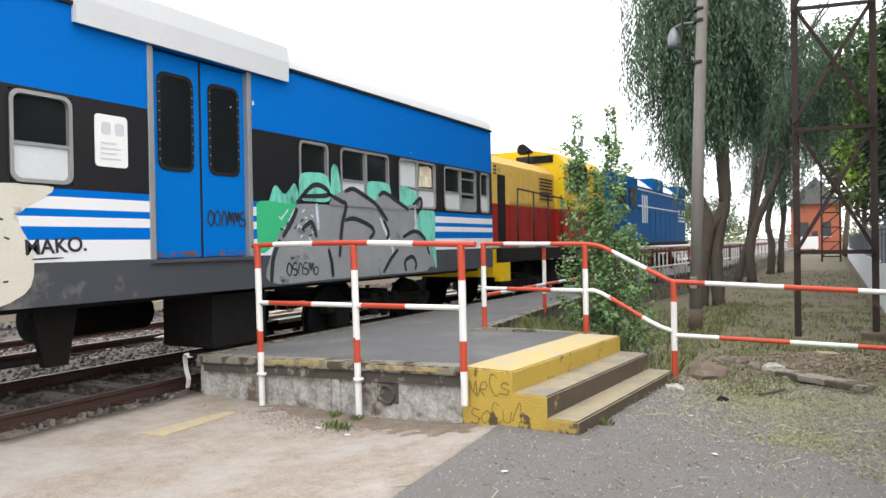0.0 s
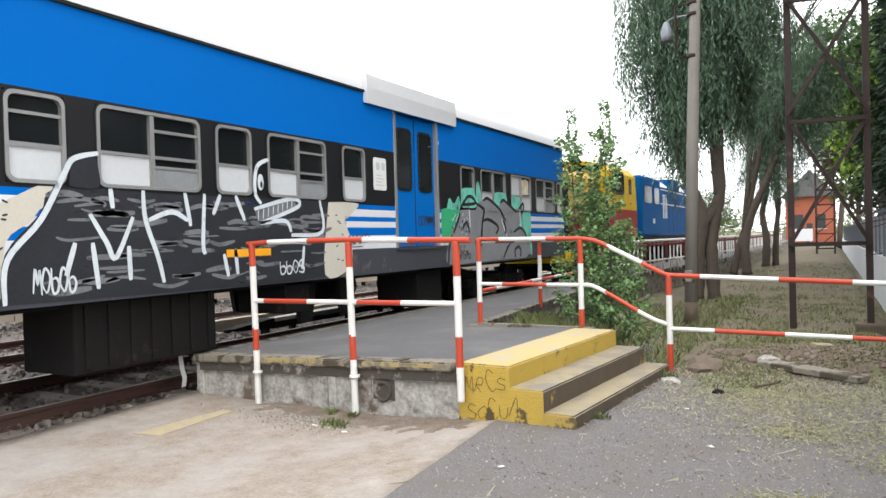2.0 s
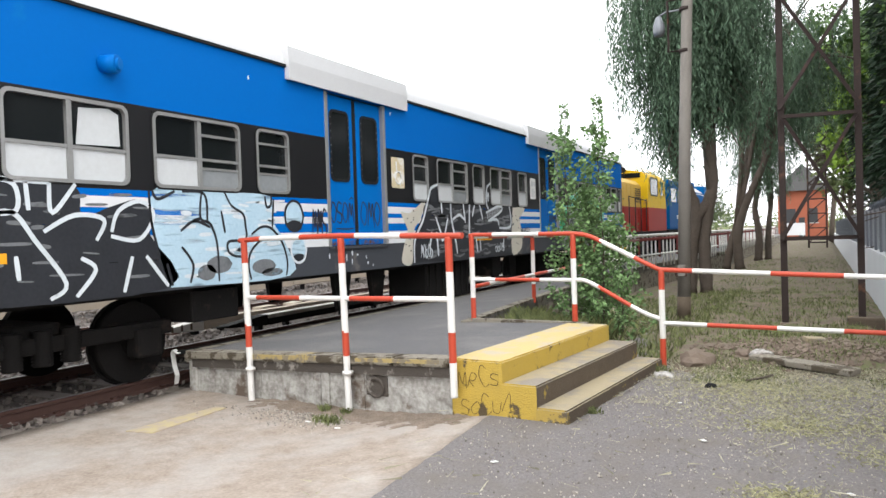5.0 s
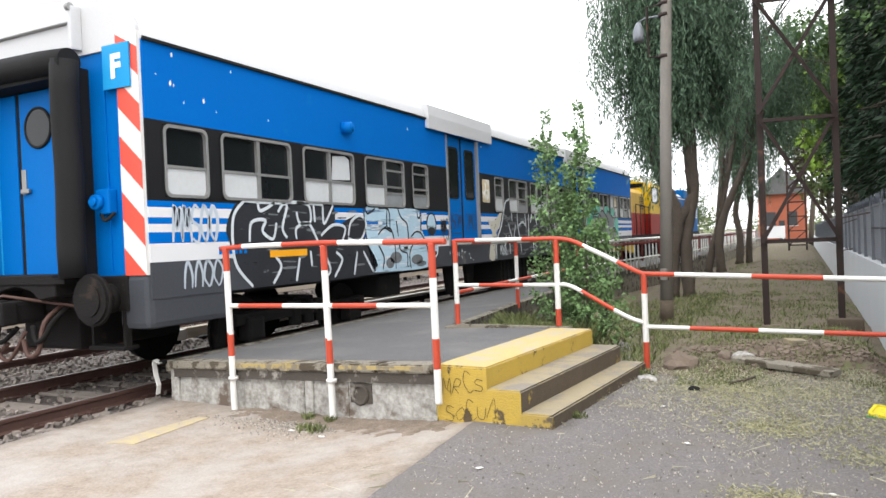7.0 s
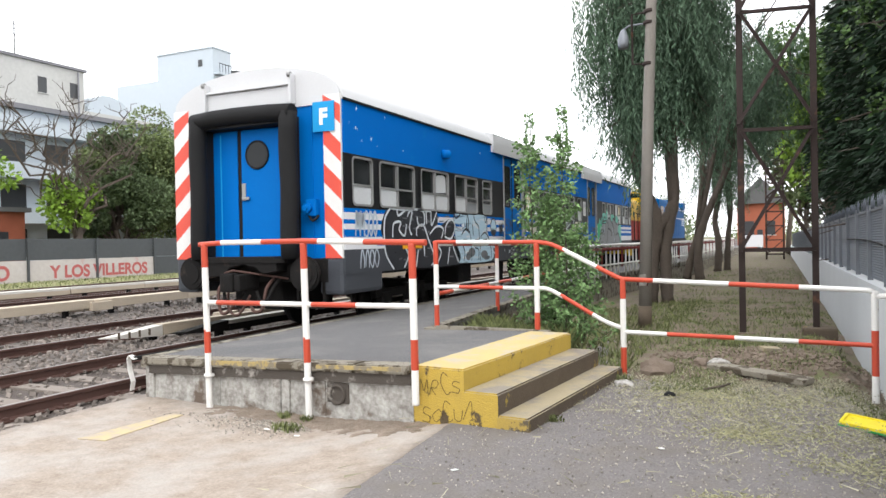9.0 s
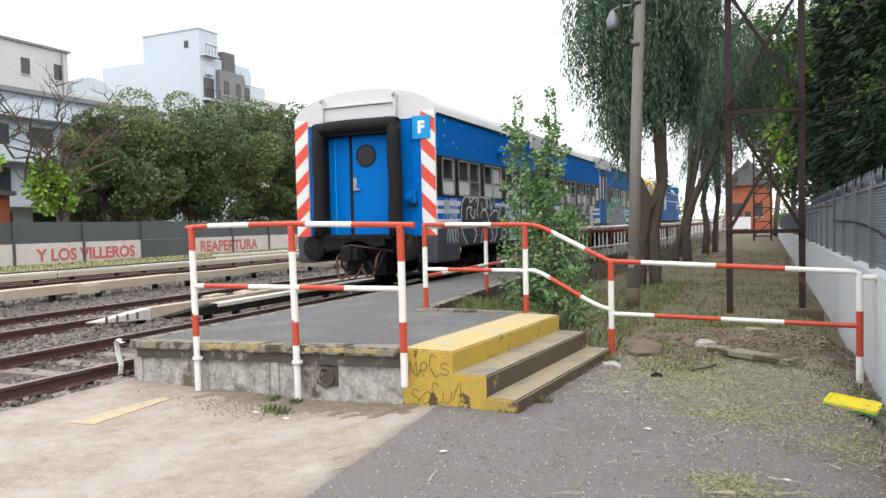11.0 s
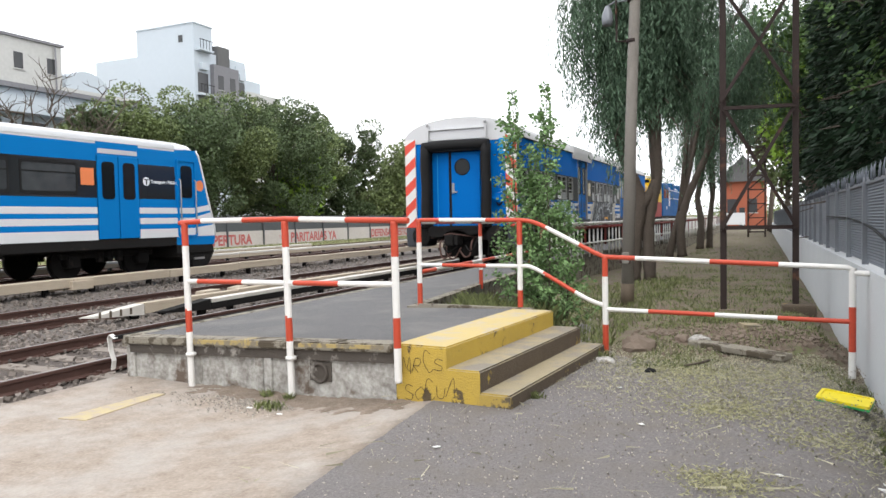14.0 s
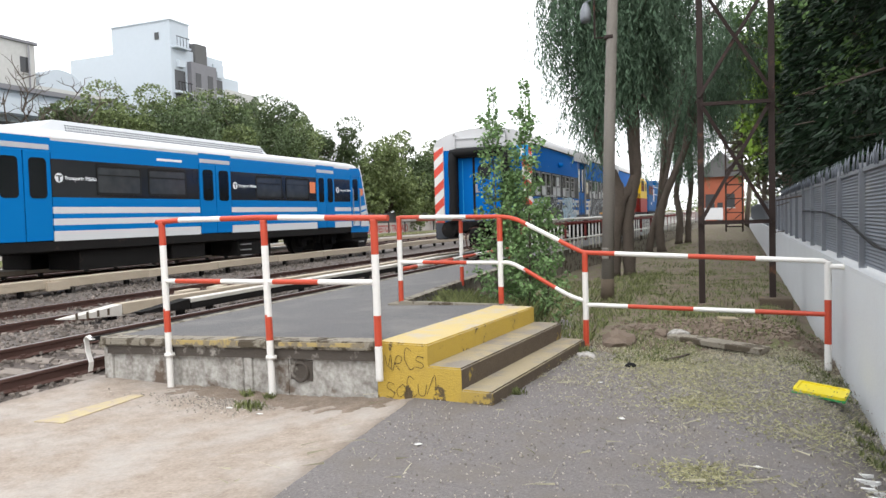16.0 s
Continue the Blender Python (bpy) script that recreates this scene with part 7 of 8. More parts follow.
def willow(x, y, seed, reach, top, low, tufts, label, per=50, trunks=None, limbs=9, tuft=16, shift=0.0):
    """A weeping willow: bent trunks, arching limbs, and tufts of strands that hang from them."""
    r = random.Random(seed)
    t = thing("willow_tree", label, "tree", "willow trees", at=pose(x, y, -0.12))
    trunks = trunks or [[(0, 0, 0), (0.06, 0.05, 1.3), (-0.1, 0.1, 2.4), (0.1, 0.1, 3.4)], [(0.4, 0.3, 0), (0.45, 0.3, 1.5), (0.6, 0.3, 2.8)]]
    forks = []
    for line in trunks:
        pts = smooth(line, 5)
        n = len(pts)
        thick = 0.15 if line is trunks[0] else 0.13
        bm = bmesh.new()
        tube(bm, pts, 0.2, 12, radii=[thick * (1.25 - 0.6 * k / n) * (1 + 0.1 * math.sin(2.3 * k + seed)) for k in range(n)])
        part("trunk", bm, BARK, t, "bent grey brown trunk")
        forks.append(pts[-1])
        forks.append(pts[int(n * 0.75)])
    ends = []
    for k in range(limbs):
        a = 2 * math.pi * k / limbs + r.uniform(-0.3, 0.3)
        rr = reach * r.uniform(0.45, 0.85)
        start = forks[k % len(forks)]
        tip = Vector((shift + start.x * 0.4 + rr * math.cos(a), start.y * 0.4 + rr * math.sin(a), top * r.uniform(0.62, 1.0)))
        mid = start.lerp(tip, 0.5) + Vector((0, 0, 0.12 * top)) - Vector((0.3 * math.cos(a), 0.3 * math.sin(a), 0))
        pts = smooth([start, mid, tip], 7)
        bm = bmesh.new()
        tube(bm, pts, 0.08, 8, radii=[0.1 - 0.085 * i / (len(pts) - 1) for i in range(len(pts))])
        part("branch", bm, BARK, t)
        ends += pts[3:]
    places, dirs = [], []
    twigs = bmesh.new()
    for k in range(tufts):
        e = r.choice(ends)
        a, d = r.uniform(0, 2 * math.pi), r.uniform(0, 1) ** 0.6
        cx, cy = e.x + 1.2 * d * math.cos(a), e.y + 1.2 * d * math.sin(a)
        far = math.hypot(cx - shift, cy)
        if far > reach:
            cx, cy = shift + (cx - shift) * reach / far, cy * reach / far
        rad = min(far / reach, 1.0)
        z1 = min(e.z + r.uniform(-0.5, 0.8), top + 0.6)
        z0 = max(low + 2.3 * rad ** 2 + 1.5 * lumps(cx, cy, 0.9, seed) + r.uniform(-0.3, 0.7), z1 - r.uniform(1.8, 4.2))
        if z0 > z1 - 0.7:
            z0 = z1 - 1.0
        tube(twigs, [e, (e.lerp(Vector((cx, cy, z1)), 0.6) + Vector((0, 0, 0.15))), Vector((cx, cy, z1 - 0.2))], 0.012, 4)
        sway = (r.uniform(-0.35, 0.35), r.uniform(-0.35, 0.35))
        for j in range(tuft):
            sx, sy = cx + r.gauss(0, 0.16), cy + r.gauss(0, 0.16)
            zz1, zz0 = z1 + r.uniform(-0.5, 0.15), z0 + abs(r.gauss(0, 0.55))
            if zz0 > zz1 - 0.4:
                continue
            n = max(6, int(per * (zz1 - zz0) / 4))
            for i in range(n):
                q = (i + r.uniform(0, 0.8)) / n
                places.append((sx + sway[0] * q * q + r.gauss(0, 0.02), sy + sway[1] * q * q + r.gauss(0, 0.02), zz1 + (zz0 - zz1) * q))
                b = r.uniform(0, 6.283)
                dirs.append((0.5 * math.cos(b), 0.5 * math.sin(b), -1.0))
    tagged(part("twig", twigs, BARK, t), kind="stuff")
    leaf_object("crown", places, dirs, 0.15, LEAF_WILLOW, t, seed, 0.1, "hanging tufts of narrow green leaves", 0.2)
    return t


def leafy_tree(x, y, seed, h, w, leaves, material, label, size=0.3, name="tree", trunk=0.22, low=0.25, group="", squash=1.0, shape="round"):
    """A tree with forked limbs and clumps of leaves round the branch ends."""
    r = random.Random(seed)
    t = thing(name, label, "tree", group, at=pose(x, y, -0.15))
    bm = bmesh.new()
    pts = limb(bm, (0, 0, 0), (r.uniform(-0.3, 0.3), r.uniform(-0.3, 0.3), h * 0.62), trunk, trunk * 0.4, 0.15, r)
    part("trunk", bm, BARK, t)
    clumps = []
    for k in range(22):
        a = 2.4 * k + r.uniform(-0.4, 0.4)
        z0 = h * r.uniform(low, 0.58)
        f = 1.0 if shape == "round" else (1.15 - z0 / h)
        e = Vector((w * f * r.uniform(0.5, 0.95) * math.cos(a), w * f * squash * r.uniform(0.5, 0.95) * math.sin(a), z0 + h * r.uniform(0.1, 0.4)))
        bm = bmesh.new()
        p = limb(bm, pts[min(5, max(1, int(z0 / h * 8)))], e, trunk * 0.35, 0.02, 0.4, r)
        part("branch", bm, BARK, t)
        clumps += [p[-1], p[-2], p[-3]]
    for k in range(5):
        clumps.append(Vector((r.uniform(-0.4, 0.4) * w, r.uniform(-0.4, 0.4) * w * squash, h * r.uniform(0.68, 0.95))))
    places, dirs = [], []
    rs = np.random.RandomState(seed)
    per = leaves // len(clumps)
    for c in clumps:
        s = w * rs.uniform(0.14, 0.4)
        v = rs.normal(0, 1, (per, 3))
        v /= np.linalg.norm(v, axis=1)[:, None]
        q = v * s * rs.uniform(0.45, 1.0, (per, 1)) ** 0.5 * (1, 1, 0.75) + np.array(c)
        places.append(q)
        dirs.append(v + (0, 0, -0.3))
    places, dirs = np.concatenate(places), np.concatenate(dirs)
    keep = places[:, 2] > 0.3
    leaf_object("crown", places[keep], dirs[keep], size, material, t, seed, 0.38, "", 0.5)
    return t


def conifer(x, y, seed, h, w, label, leaves=9000):
    """A dark conifer with layered drooping fronds."""
    r = random.Random(seed)
    rs = np.random.RandomState(seed)
    t = thing("conifer", label, "tree", "conifers behind the wall", at=pose(x, y, -0.3))
    part("trunk", tubem([(0, 0, 0), (0.1, 0, h * 0.5), (0, 0.1, h)], 0.25, 10, radii=[0.28, 0.17, 0.03]), BARK, t)
    places, dirs = [], []
    n = 46
    for k in range(n):
        bm = bmesh.new()
        z = 0.9 + (h - 1.1) * (k / n) ** 0.9
        a = 2.4 * k + r.uniform(-0.3, 0.3)
        L = w * (1 - 0.75 * (z / h) ** 1.4) * r.uniform(0.75, 1.1)
        tip = Vector((L * math.cos(a), L * math.sin(a), z - 0.12 * L + r.uniform(-0.2, 0.4)))
        tube(bm, [(0, 0, z), tip * 0.5 + Vector((0, 0, z * 0.5 + 0.15)), tip], 0.03, 5, radii=[0.05, 0.03, 0.008])
        part("branch", bm, BARK, t)
        per = leaves // n
        q = rs.uniform(0.12, 1.0, per) ** 0.8
        line = np.outer(q, np.array(tip) - (0, 0, z)) + (0, 0, z)
        side = np.array((-math.sin(a), math.cos(a), 0))
        off = rs.normal(0, 1, per) * 0.62 * (1.15 - q) * 0.9
        p = line + np.outer(off, side)
        p[:, 2] -= np.abs(off) * 0.35 + rs.uniform(0, 0.9, per) ** 1.5
        places.append(p)
        dirs.append(np.outer(np.sign(off), side) * 0.6 + np.array((math.cos(a), math.sin(a), -0.6)))
    places, dirs = np.concatenate(places), np.concatenate(dirs)
    clear = (places[:, 0] + x > 4.25) | (places[:, 2] > 2.9)
    places, dirs = places[clear], dirs[clear]
    leaf_object("crown", places, dirs, 0.22, LEAF_CEDAR, t, seed, 0.14, "dark drooping fronds", 0.35)
    return t


def poplar_sapling(x, y, seed, h, label, leaves=900, spread=0.3):
    r = random.Random(seed)
    rs = np.random.RandomState(seed)
    t = thing("poplar_sapling", label, "sapling", "saplings beside the steps", at=pose(x, y, -0.15))
    part("stem", tubem([(0, 0, 0), (0.03, 0.02, h * 0.4), (-0.02, 0.03, h * 0.75), (0.03, 0, h)], 0.015, 6, radii=[0.018, 0.013, 0.008, 0.003]), BARK, t)
    places, dirs = [], []
    bm = bmesh.new()
    for k in range(26):
        z = h * (0.08 + 0.8 * k / 26)
        a = 2.4 * k
        L = spread * (1.25 - 0.9 * z / h) * r.uniform(0.7, 1.2)
        tip = Vector((L * math.cos(a), L * math.sin(a), z + L * 0.7))
        tube(bm, [(0, 0, z), tip], 0.004, 4)
        for i in range(leaves // 30):
            q = rs.uniform(0.1, 1)
            places.append((tip.x * q + rs.normal(0, 0.05), tip.y * q + rs.normal(0, 0.05), z + (tip.z - z) * q + rs.normal(0, 0.05)))
            dirs.append((math.cos(a), math.sin(a), -0.3))
    for i in range(leaves // 9):
        z = h * rs.uniform(0.75, 1.0)
        a = rs.uniform(0, 6.28)
        q = 0.09 * (1.4 - z / h)
        places.append((q * math.cos(a), q * math.sin(a), z))
        dirs.append((math.cos(a), math.sin(a), 0.4))
    tagged(part("twig", bm, BARK, t), kind="stuff")
    leaf_object("leaves", places, dirs, 0.052, LEAF_SHRUB, t, seed, 0.38, "small pointed green leaves", 0.5)
    return t


willow(-0.07, 13.3, 3, 1.85, 9.6, 3.05, 205, "tall weeping willow with two bent trunks and long hanging tufts", 60,
       [[(0, 0, 0), (0.05, 0, 1.1), (0.2, 0, 1.95), (0.06, 0, 2.5), (-0.25, 0, 3.2), (-0.5, 0.1, 4.6)], [(0.4, 0.1, 0), (0.36, 0.1, 1.2), (0.44, 0.1, 1.8), (0.62, 0.05, 2.8), (0.5, 0, 3.8), (0.6, 0, 5.0)], [(0.18, 0, 1.9), (0.4, 0.05, 2.15), (0.62, 0.05, 2.7)]], 12, 15)
willow(0.1, 24.2, 8, 2.4, 11.0, 3.7, 110, "weeping willow leaning over the path further along", 46,
       [[(0, 0, 0), (-0.05, 0, 1.2), (0.25, 0, 2.4), (0.9, 0, 3.9), (1.3, 0, 5.0)], [(-0.5, 0.1, 0), (-0.3, 0.1, 1.0), (0.0, 0.1, 2.0)]], 11, 14, 1.7)
willow(0.3, 30.5, 14, 2.6, 10.5, 2.2, 120, "weeping willow far along the path", 36, None, 10, 12)
for k, (x, y, h, s) in enumerate(((-0.28, 4.2, 3.45, 0.34), (0.22, 4.1, 3.5, 0.3), (0.0, 4.35, 2.3, 0.36), (0.42, 4.3, 1.9, 0.34), (-0.1, 4.6, 2.6, 0.34))):
    poplar_sapling(x, y, 20 + k, h, "slender poplar sapling with small green leaves beside the steps", 3000 if k < 2 else 2000, s * 1.1)
for k, (x, y, h, w) in enumerate(((6.0, 8.6, 11.5, 2.9), (5.8, 12.5, 13, 2.7), (5.9, 16.5, 13.5, 2.7), (6.0, 21.5, 14.5, 2.9), (6.1, 28.0, 14.5, 2.8), (6.6, 37.0, 14, 3.0), (6.9, 4.6, 11, 3.1), (8.6, 10.5, 15, 3.2), (8.8, 17.0, 16, 3.2))):
    conifer(x, y, 40 + k, h, w, "tall dark conifer with drooping fronds behind the boundary wall", 27000 if k < 4 or k == 6 else 12000)
leafy_tree(3.6, 62, 66, 20, 4.2, 16000, LEAF_GREEN, "tall green leafy tree far along the line", 0.3, low=0.42)
leafy_tree(6.2, 48, 67, 17, 3.6, 14000, LEAF_GREEN, "tall green leafy tree behind the boundary wall", 0.26, low=0.15)
leafy_tree(5.9, 10.6, 64, 7.5, 1.7, 15000, LEAF_GREEN, "fresh green leafy tree among the conifers behind the wall", 0.1, low=0.2)
leafy_tree(5.5, 25, 65, 10, 2.4, 8000, LEAF_GREEN, "fresh green leafy tree behind the wall", 0.2, low=0.15)
leafy_tree(5.6, 36, 61, 12, 2.8, 5000, LEAF_BRIGHT, "light green leafy tree beyond the conifers", 0.3)
leafy_tree(4.8, 52, 62, 11, 3.0, 4000, LEAF_MID, "leafy tree far along the boundary wall", 0.35)
for k, (y, h, w, m) in enumerate(((27.0, 8.8, 2.7, LEAF_DARK), (29.5, 10.6, 3.6, LEAF_MID), (34.0, 11.4, 4.0, LEAF_DARK), (39.0, 11.6, 4.0, LEAF_MID), (44.5, 12.2, 4.2, LEAF_DARK), (50.0, 12.4, 4.2, LEAF_MID), (55.0, 11.6, 3.6, LEAF_DARK))):
    leafy_tree(-34.5 - (k % 2) * 1.2, y, 70 + k, h, w * 1.08, 46000, m, "broad dense street tree behind the hoarding", 0.18, group="trees behind the hoarding", low=0.06)
leafy_tree(-33.2, 46.0, 79, 8.2, 2.4, 3500, LEAF_BRIGHT, "bright green young tree behind the hoarding", 0.32, group="trees behind the hoarding", low=0.2)
for k, (x, y, h, w) in enumerate(((-31, 62, 10.5, 3.8), (-32, 69, 10.0, 4.0), (-30, 77, 11.5, 4.6), (-33, 86, 12, 5.2), (-29, 96, 10.5, 5.0), (-27, 110, 11, 5.5), (-24, 128, 12, 6), (-20, 150, 12, 7))):
    leafy_tree(x, y, 90 + k, h, w, 16000, LEAF_DARK if k % 3 == 1 else LEAF_MID, "distant leafy tree beyond the tracks", 0.26, group="distant trees", low=0.08)
for k, (x, y, h, w) in enumerate(((-32.5, 58.5, 6.5, 3.2), (-31.0, 65.5, 6.0, 3.2), (-30.5, 73.0, 6.5, 3.6), (-31.0, 81.5, 7.0, 4.0), (-30.0, 91.0, 6.5, 4.0))):
    leafy_tree(x, y, 110 + k, h, w, 7000, LEAF_MID, "low dense bushy tree beyond the tracks", 0.3, group="distant trees", low=0.03, trunk=0.15)
# far woods along the line
rs = np.random.RandomState(77)
pl, dr = [], []
for k in range(46):
    x, y = rs.uniform(-60, 60), rs.uniform(190, 330)
    if -22 < x < -2:
        y += 170
    c = rs.normal(0, 1, (260, 3))
    pl.append(c * (3.2, 3, 2.4) + (x, y, rs.uniform(2, 4.5)))
    dr.append(c)
pl, dr = np.concatenate(pl), np.concatenate(dr)
ok = pl[:, 2] > -0.1
tagged(leaf_object("far_woods", pl[ok], dr[ok], 0.9, LEAF_MID, None, 77, 0.4), "distant hazy line of trees", "woods", kind="stuff")

# the half bare tree with bright leaf clumps
t = thing("half_bare_tree", "half bare street tree with a few bright green clumps", "tree", at=pose(-33.0, 22.8, -0.15))
r = random.Random(31)
bm = bmesh.new()
base = limb(bm, (0, 0, 0), (-0.2, 0.3, 3.2), 0.3, 0.22, 0.1, r)
part("trunk", bm, BARK, t)
clump = []
for k in range(12):
    a = 0.52 * k
    bm = bmesh.new()
    e = Vector((1.6 * math.sin(a * 2), 4.4 * math.cos(a), 6.6 + 2.6 * abs(math.sin(a * 1.7)) + r.uniform(0, 1.2)))
    p = limb(bm, base[-1 - k % 3], e, 0.11, 0.025, 0.5, r, 8)
    for j in range(9):
        q = r.choice(p[2:])
        d = Vector((r.uniform(-0.8, 0.8), r.uniform(-1.3, 1.3), r.uniform(0.2, 1.6)))
        p2 = limb(bm, q, q + d, 0.034, 0.012, 0.6, r, 4)
        for i in range(3):
            q2 = r.choice(p2)
            limb(bm, q2, q2 + Vector((r.uniform(-0.4, 0.4), r.uniform(-0.6, 0.6), r.uniform(0, 0.7))), 0.016, 0.008, 0.5, r, 2)
    part("branch", bm, BARK, t)
rs = np.random.RandomState(32)
pl, dr = [], []
for cy, cz, s, n in ((-2.0, 6.0, 1.0, 300), (-1.0, 5.4, 0.7, 180), (-2.8, 5.3, 0.8, 200), (2.0, 5.0, 0.7, 260), (2.6, 4.3, 0.8, 380), (3.2, 3.6, 0.8, 380), (2.2, 3.3, 0.6, 240), (4.1, 4.7, 0.6, 150), (-3.6, 4.2, 0.8, 200), (1.5, 4.0, 0.5, 120)):
    v = rs.normal(0, 1, (n, 3))
    v /= np.linalg.norm(v, axis=1)[:, None]
    pl.append(v * s * rs.uniform(0.4, 1, (n, 1)) + (0, cy - 3.2, cz))
    dr.append(v)
leaf_object("leaf_clumps", np.concatenate(pl), np.concatenate(dr), 0.26, LEAF_BRIGHT, t, 33, 0.38)


# ---- grass, clippings and litter ----
def blades(name, label, count, seed, place, length, material, flat=False, width=0.006):
    rs = np.random.RandomState(seed)
    vs, fs = [], []
    for k in range(count):
        x, y, z = place(rs)
        a, L = rs.uniform(0, 6.28), length * rs.uniform(0.5, 1.4)
        dx, dy = math.cos(a), math.sin(a)
        w = width * rs.uniform(0.6, 1.4)
        if flat:
            b = rs.uniform(-0.5, 0.5)
            pts = [(x - dy * w, y + dx * w, z), (x + dy * w, y - dx * w, z), (x + dx * L + dy * w, y + dy * L - dx * w, z + rs.uniform(0, 0.02)), (x + dx * L - dy * w, y + dy * L + dx * w, z + rs.uniform(0, 0.02))]
        else:
            pts = [(x - dy * w, y + dx * w, z), (x + dy * w, y - dx * w, z), (x + dx * L * 0.25 + dy * w * 0.6, y + dy * L * 0.25 - dx * w * 0.6, z + L * 0.6), (x + dx * L * 0.6, y + dy * L * 0.6, z + L)]
        vs += pts
        fs.append((4 * k, 4 * k + 1, 4 * k + 2, 4 * k + 3))
    me = bpy.data.meshes.new(name)
    me.from_pydata(vs, [], fs)
    me.update()
    me.materials.append(material)
    return tagged(new(name, me), label, "grass", kind="stuff")


def on_verge(r):
    while True:
        x, y = r.uniform(1.0, 3.85), 1.9 + 11 * r.uniform() ** 1.6
        if lumps(x, y, 1.2, 5) + 0.5 * lumps(x, y, 4, 6) > r.uniform(-0.15, 0.5):
            return x, y, max(verge_height(x, y), -0.01 + fall(x)) - 0.005


def beside_path(r):
    x, y = r.uniform(-1.2, 1.3), 2.9 + 10 * r.uniform() ** 1.3
    return x, y, verge_height(x, y) - 0.005


def at_spots(spots):
    def f(r):
        x, y, s, z = spots[r.randint(len(spots))]
        px = x + r.normal(0, s)
        return px, y + r.normal(0, s * 0.8), z + fall(px)
    return f


def on_asphalt(r):
    while True:
        x, y = r.uniform(0.9, 3.85), r.uniform(-3.5, 3.0)
        if 0.7 * lumps(x, y, 0.8, 15) + 0.5 * lumps(x, y, 3, 16) + 0.35 * (x - 2.4) + 0.4 * (y - 0.6) > r.uniform(-0.35, 1.1):
            return x, y, max(0.002 + fall(x), verge_height(x, y) if y > 1.2 else -1)


HAY = mat("mown_grass", (0.36, 0.34, 0.21), 0.9, dark=(0.22, 0.235, 0.1), scale=2, fine=30, island=0.45)


def far_grass(r):
    while True:
        x, y = r.uniform(0.2, 3.7), 5 + 25 * r.uniform() ** 1.5
        if lumps(x, y, 0.9, 21) + 0.6 * lumps(x, y, 3, 22) > r.uniform(-0.3, 0.6):
            return x, y, verge_height(x, y) - 0.005


blades("verge_grass", "short thin green grass on the verge", 9500, 1, on_verge, 0.04, GRASS)
blades("rank_grass", "rank green grass between platform and path", 6000, 2, beside_path, 0.09, GRASS, width=0.008)
blades("bush_grass", "tall green grass under the saplings", 3600, 3, at_spots([(-0.75, 3.9, 0.16, 0.0), (-0.45, 3.9, 0.2, 0.0), (-0.1, 4.0, 0.25, 0.0), (-0.95, 4.4, 0.15, 0.05)]), 0.3, GRASS, width=0.01)
blades("weed_tufts", "green weeds at the foot of the wall and steps", 1000, 4, at_spots([(-1.2, -0.3, 0.06, -0.13), (-1.08, -0.34, 0.07, -0.13), (-1.42, 0.02, 0.035, -0.13), (-1.15, -0.03, 0.03, -0.13), (1.13, 0.35, 0.03, -0.02), (1.3, 2.3, 0.08, 0.0), (3.75, 2.2, 0.1, 0.0), (3.78, 0.6, 0.06, 0.0), (3.7, 1.5, 0.08, 0.0), (3.74, 0.1, 0.05, 0.0), (3.72, -0.3, 0.05, 0.0)]), 0.055, GRASS)
blades("cut_grass", "dry cut grass strewn over the asphalt", 17000, 5, on_asphalt, 0.026, STRAW, True, 0.001)
blades("hay_patches", "patches of yellow green mown grass on the path", 6500, 11, at_spots([(2.5, 1.1, 0.35, 0.006), (3.2, 0.6, 0.35, 0.006), (2.2, 1.7, 0.3, 0.01), (3.4, -0.2, 0.25, 0.006), (3.0, 1.7, 0.4, 0.01), (2.6, 0.4, 0.2, 0.006), (2.7, -1.25, 0.14, 0.006)]), 0.035, HAY, True, 0.0011)
blades("path_grass", "thin trodden grass along the far path", 4500, 12, lambda r: far_grass(r), 0.07, GRASS, width=0.007)
blades("dry_stalks", "long dry stalks lying on the path", 230, 6, lambda r: (r.uniform(-0.2, 3.6), r.uniform(-3.2, 2.2), 0.006), 0.16, STRAW, True, 0.002)
blades("track_weeds", "sparse yellow green weeds beyond the tracks", 9000, 7, lambda r: (r.uniform(-29.5, -20.5), r.uniform(8, 60), -0.08), 0.12, GRASS, width=0.02)


def grit(r):
    if r.uniform() < 0.62:
        return r.uniform(0.5, 3.8), r.uniform(-3.4, 2.6), -0.004
    x, y = r.normal(-0.7, 0.75), -0.12 - abs(r.normal(0, 0.22))
    return x, y, -0.125 + 0.04 * max(0, x + 0.6)


GRIT = mat("grit", (0.34, 0.31, 0.27), 0.95, scale=3, fine=40, island=0.6)
me = stones_mesh(9000, 8, grit, 0.004, 0.012)
me.materials.append(GRIT)
tagged(new("grit", me), "scattered grit and crumbs on the ground", "grit", kind="stuff")


def rubble(r):
    x, y = r.normal(2.75, 0.62), r.normal(3.75, 0.5)
    x = min(max(x, 1.45), 3.8)
    return x, y, verge_height(x, y) + 0.0


me = stones_mesh(1500, 9, rubble, 0.012, 0.055)
me.materials.append(STONE)
tagged(new("rubble", me), "heap of broken stone and brick rubble", "rubble", kind="stuff")


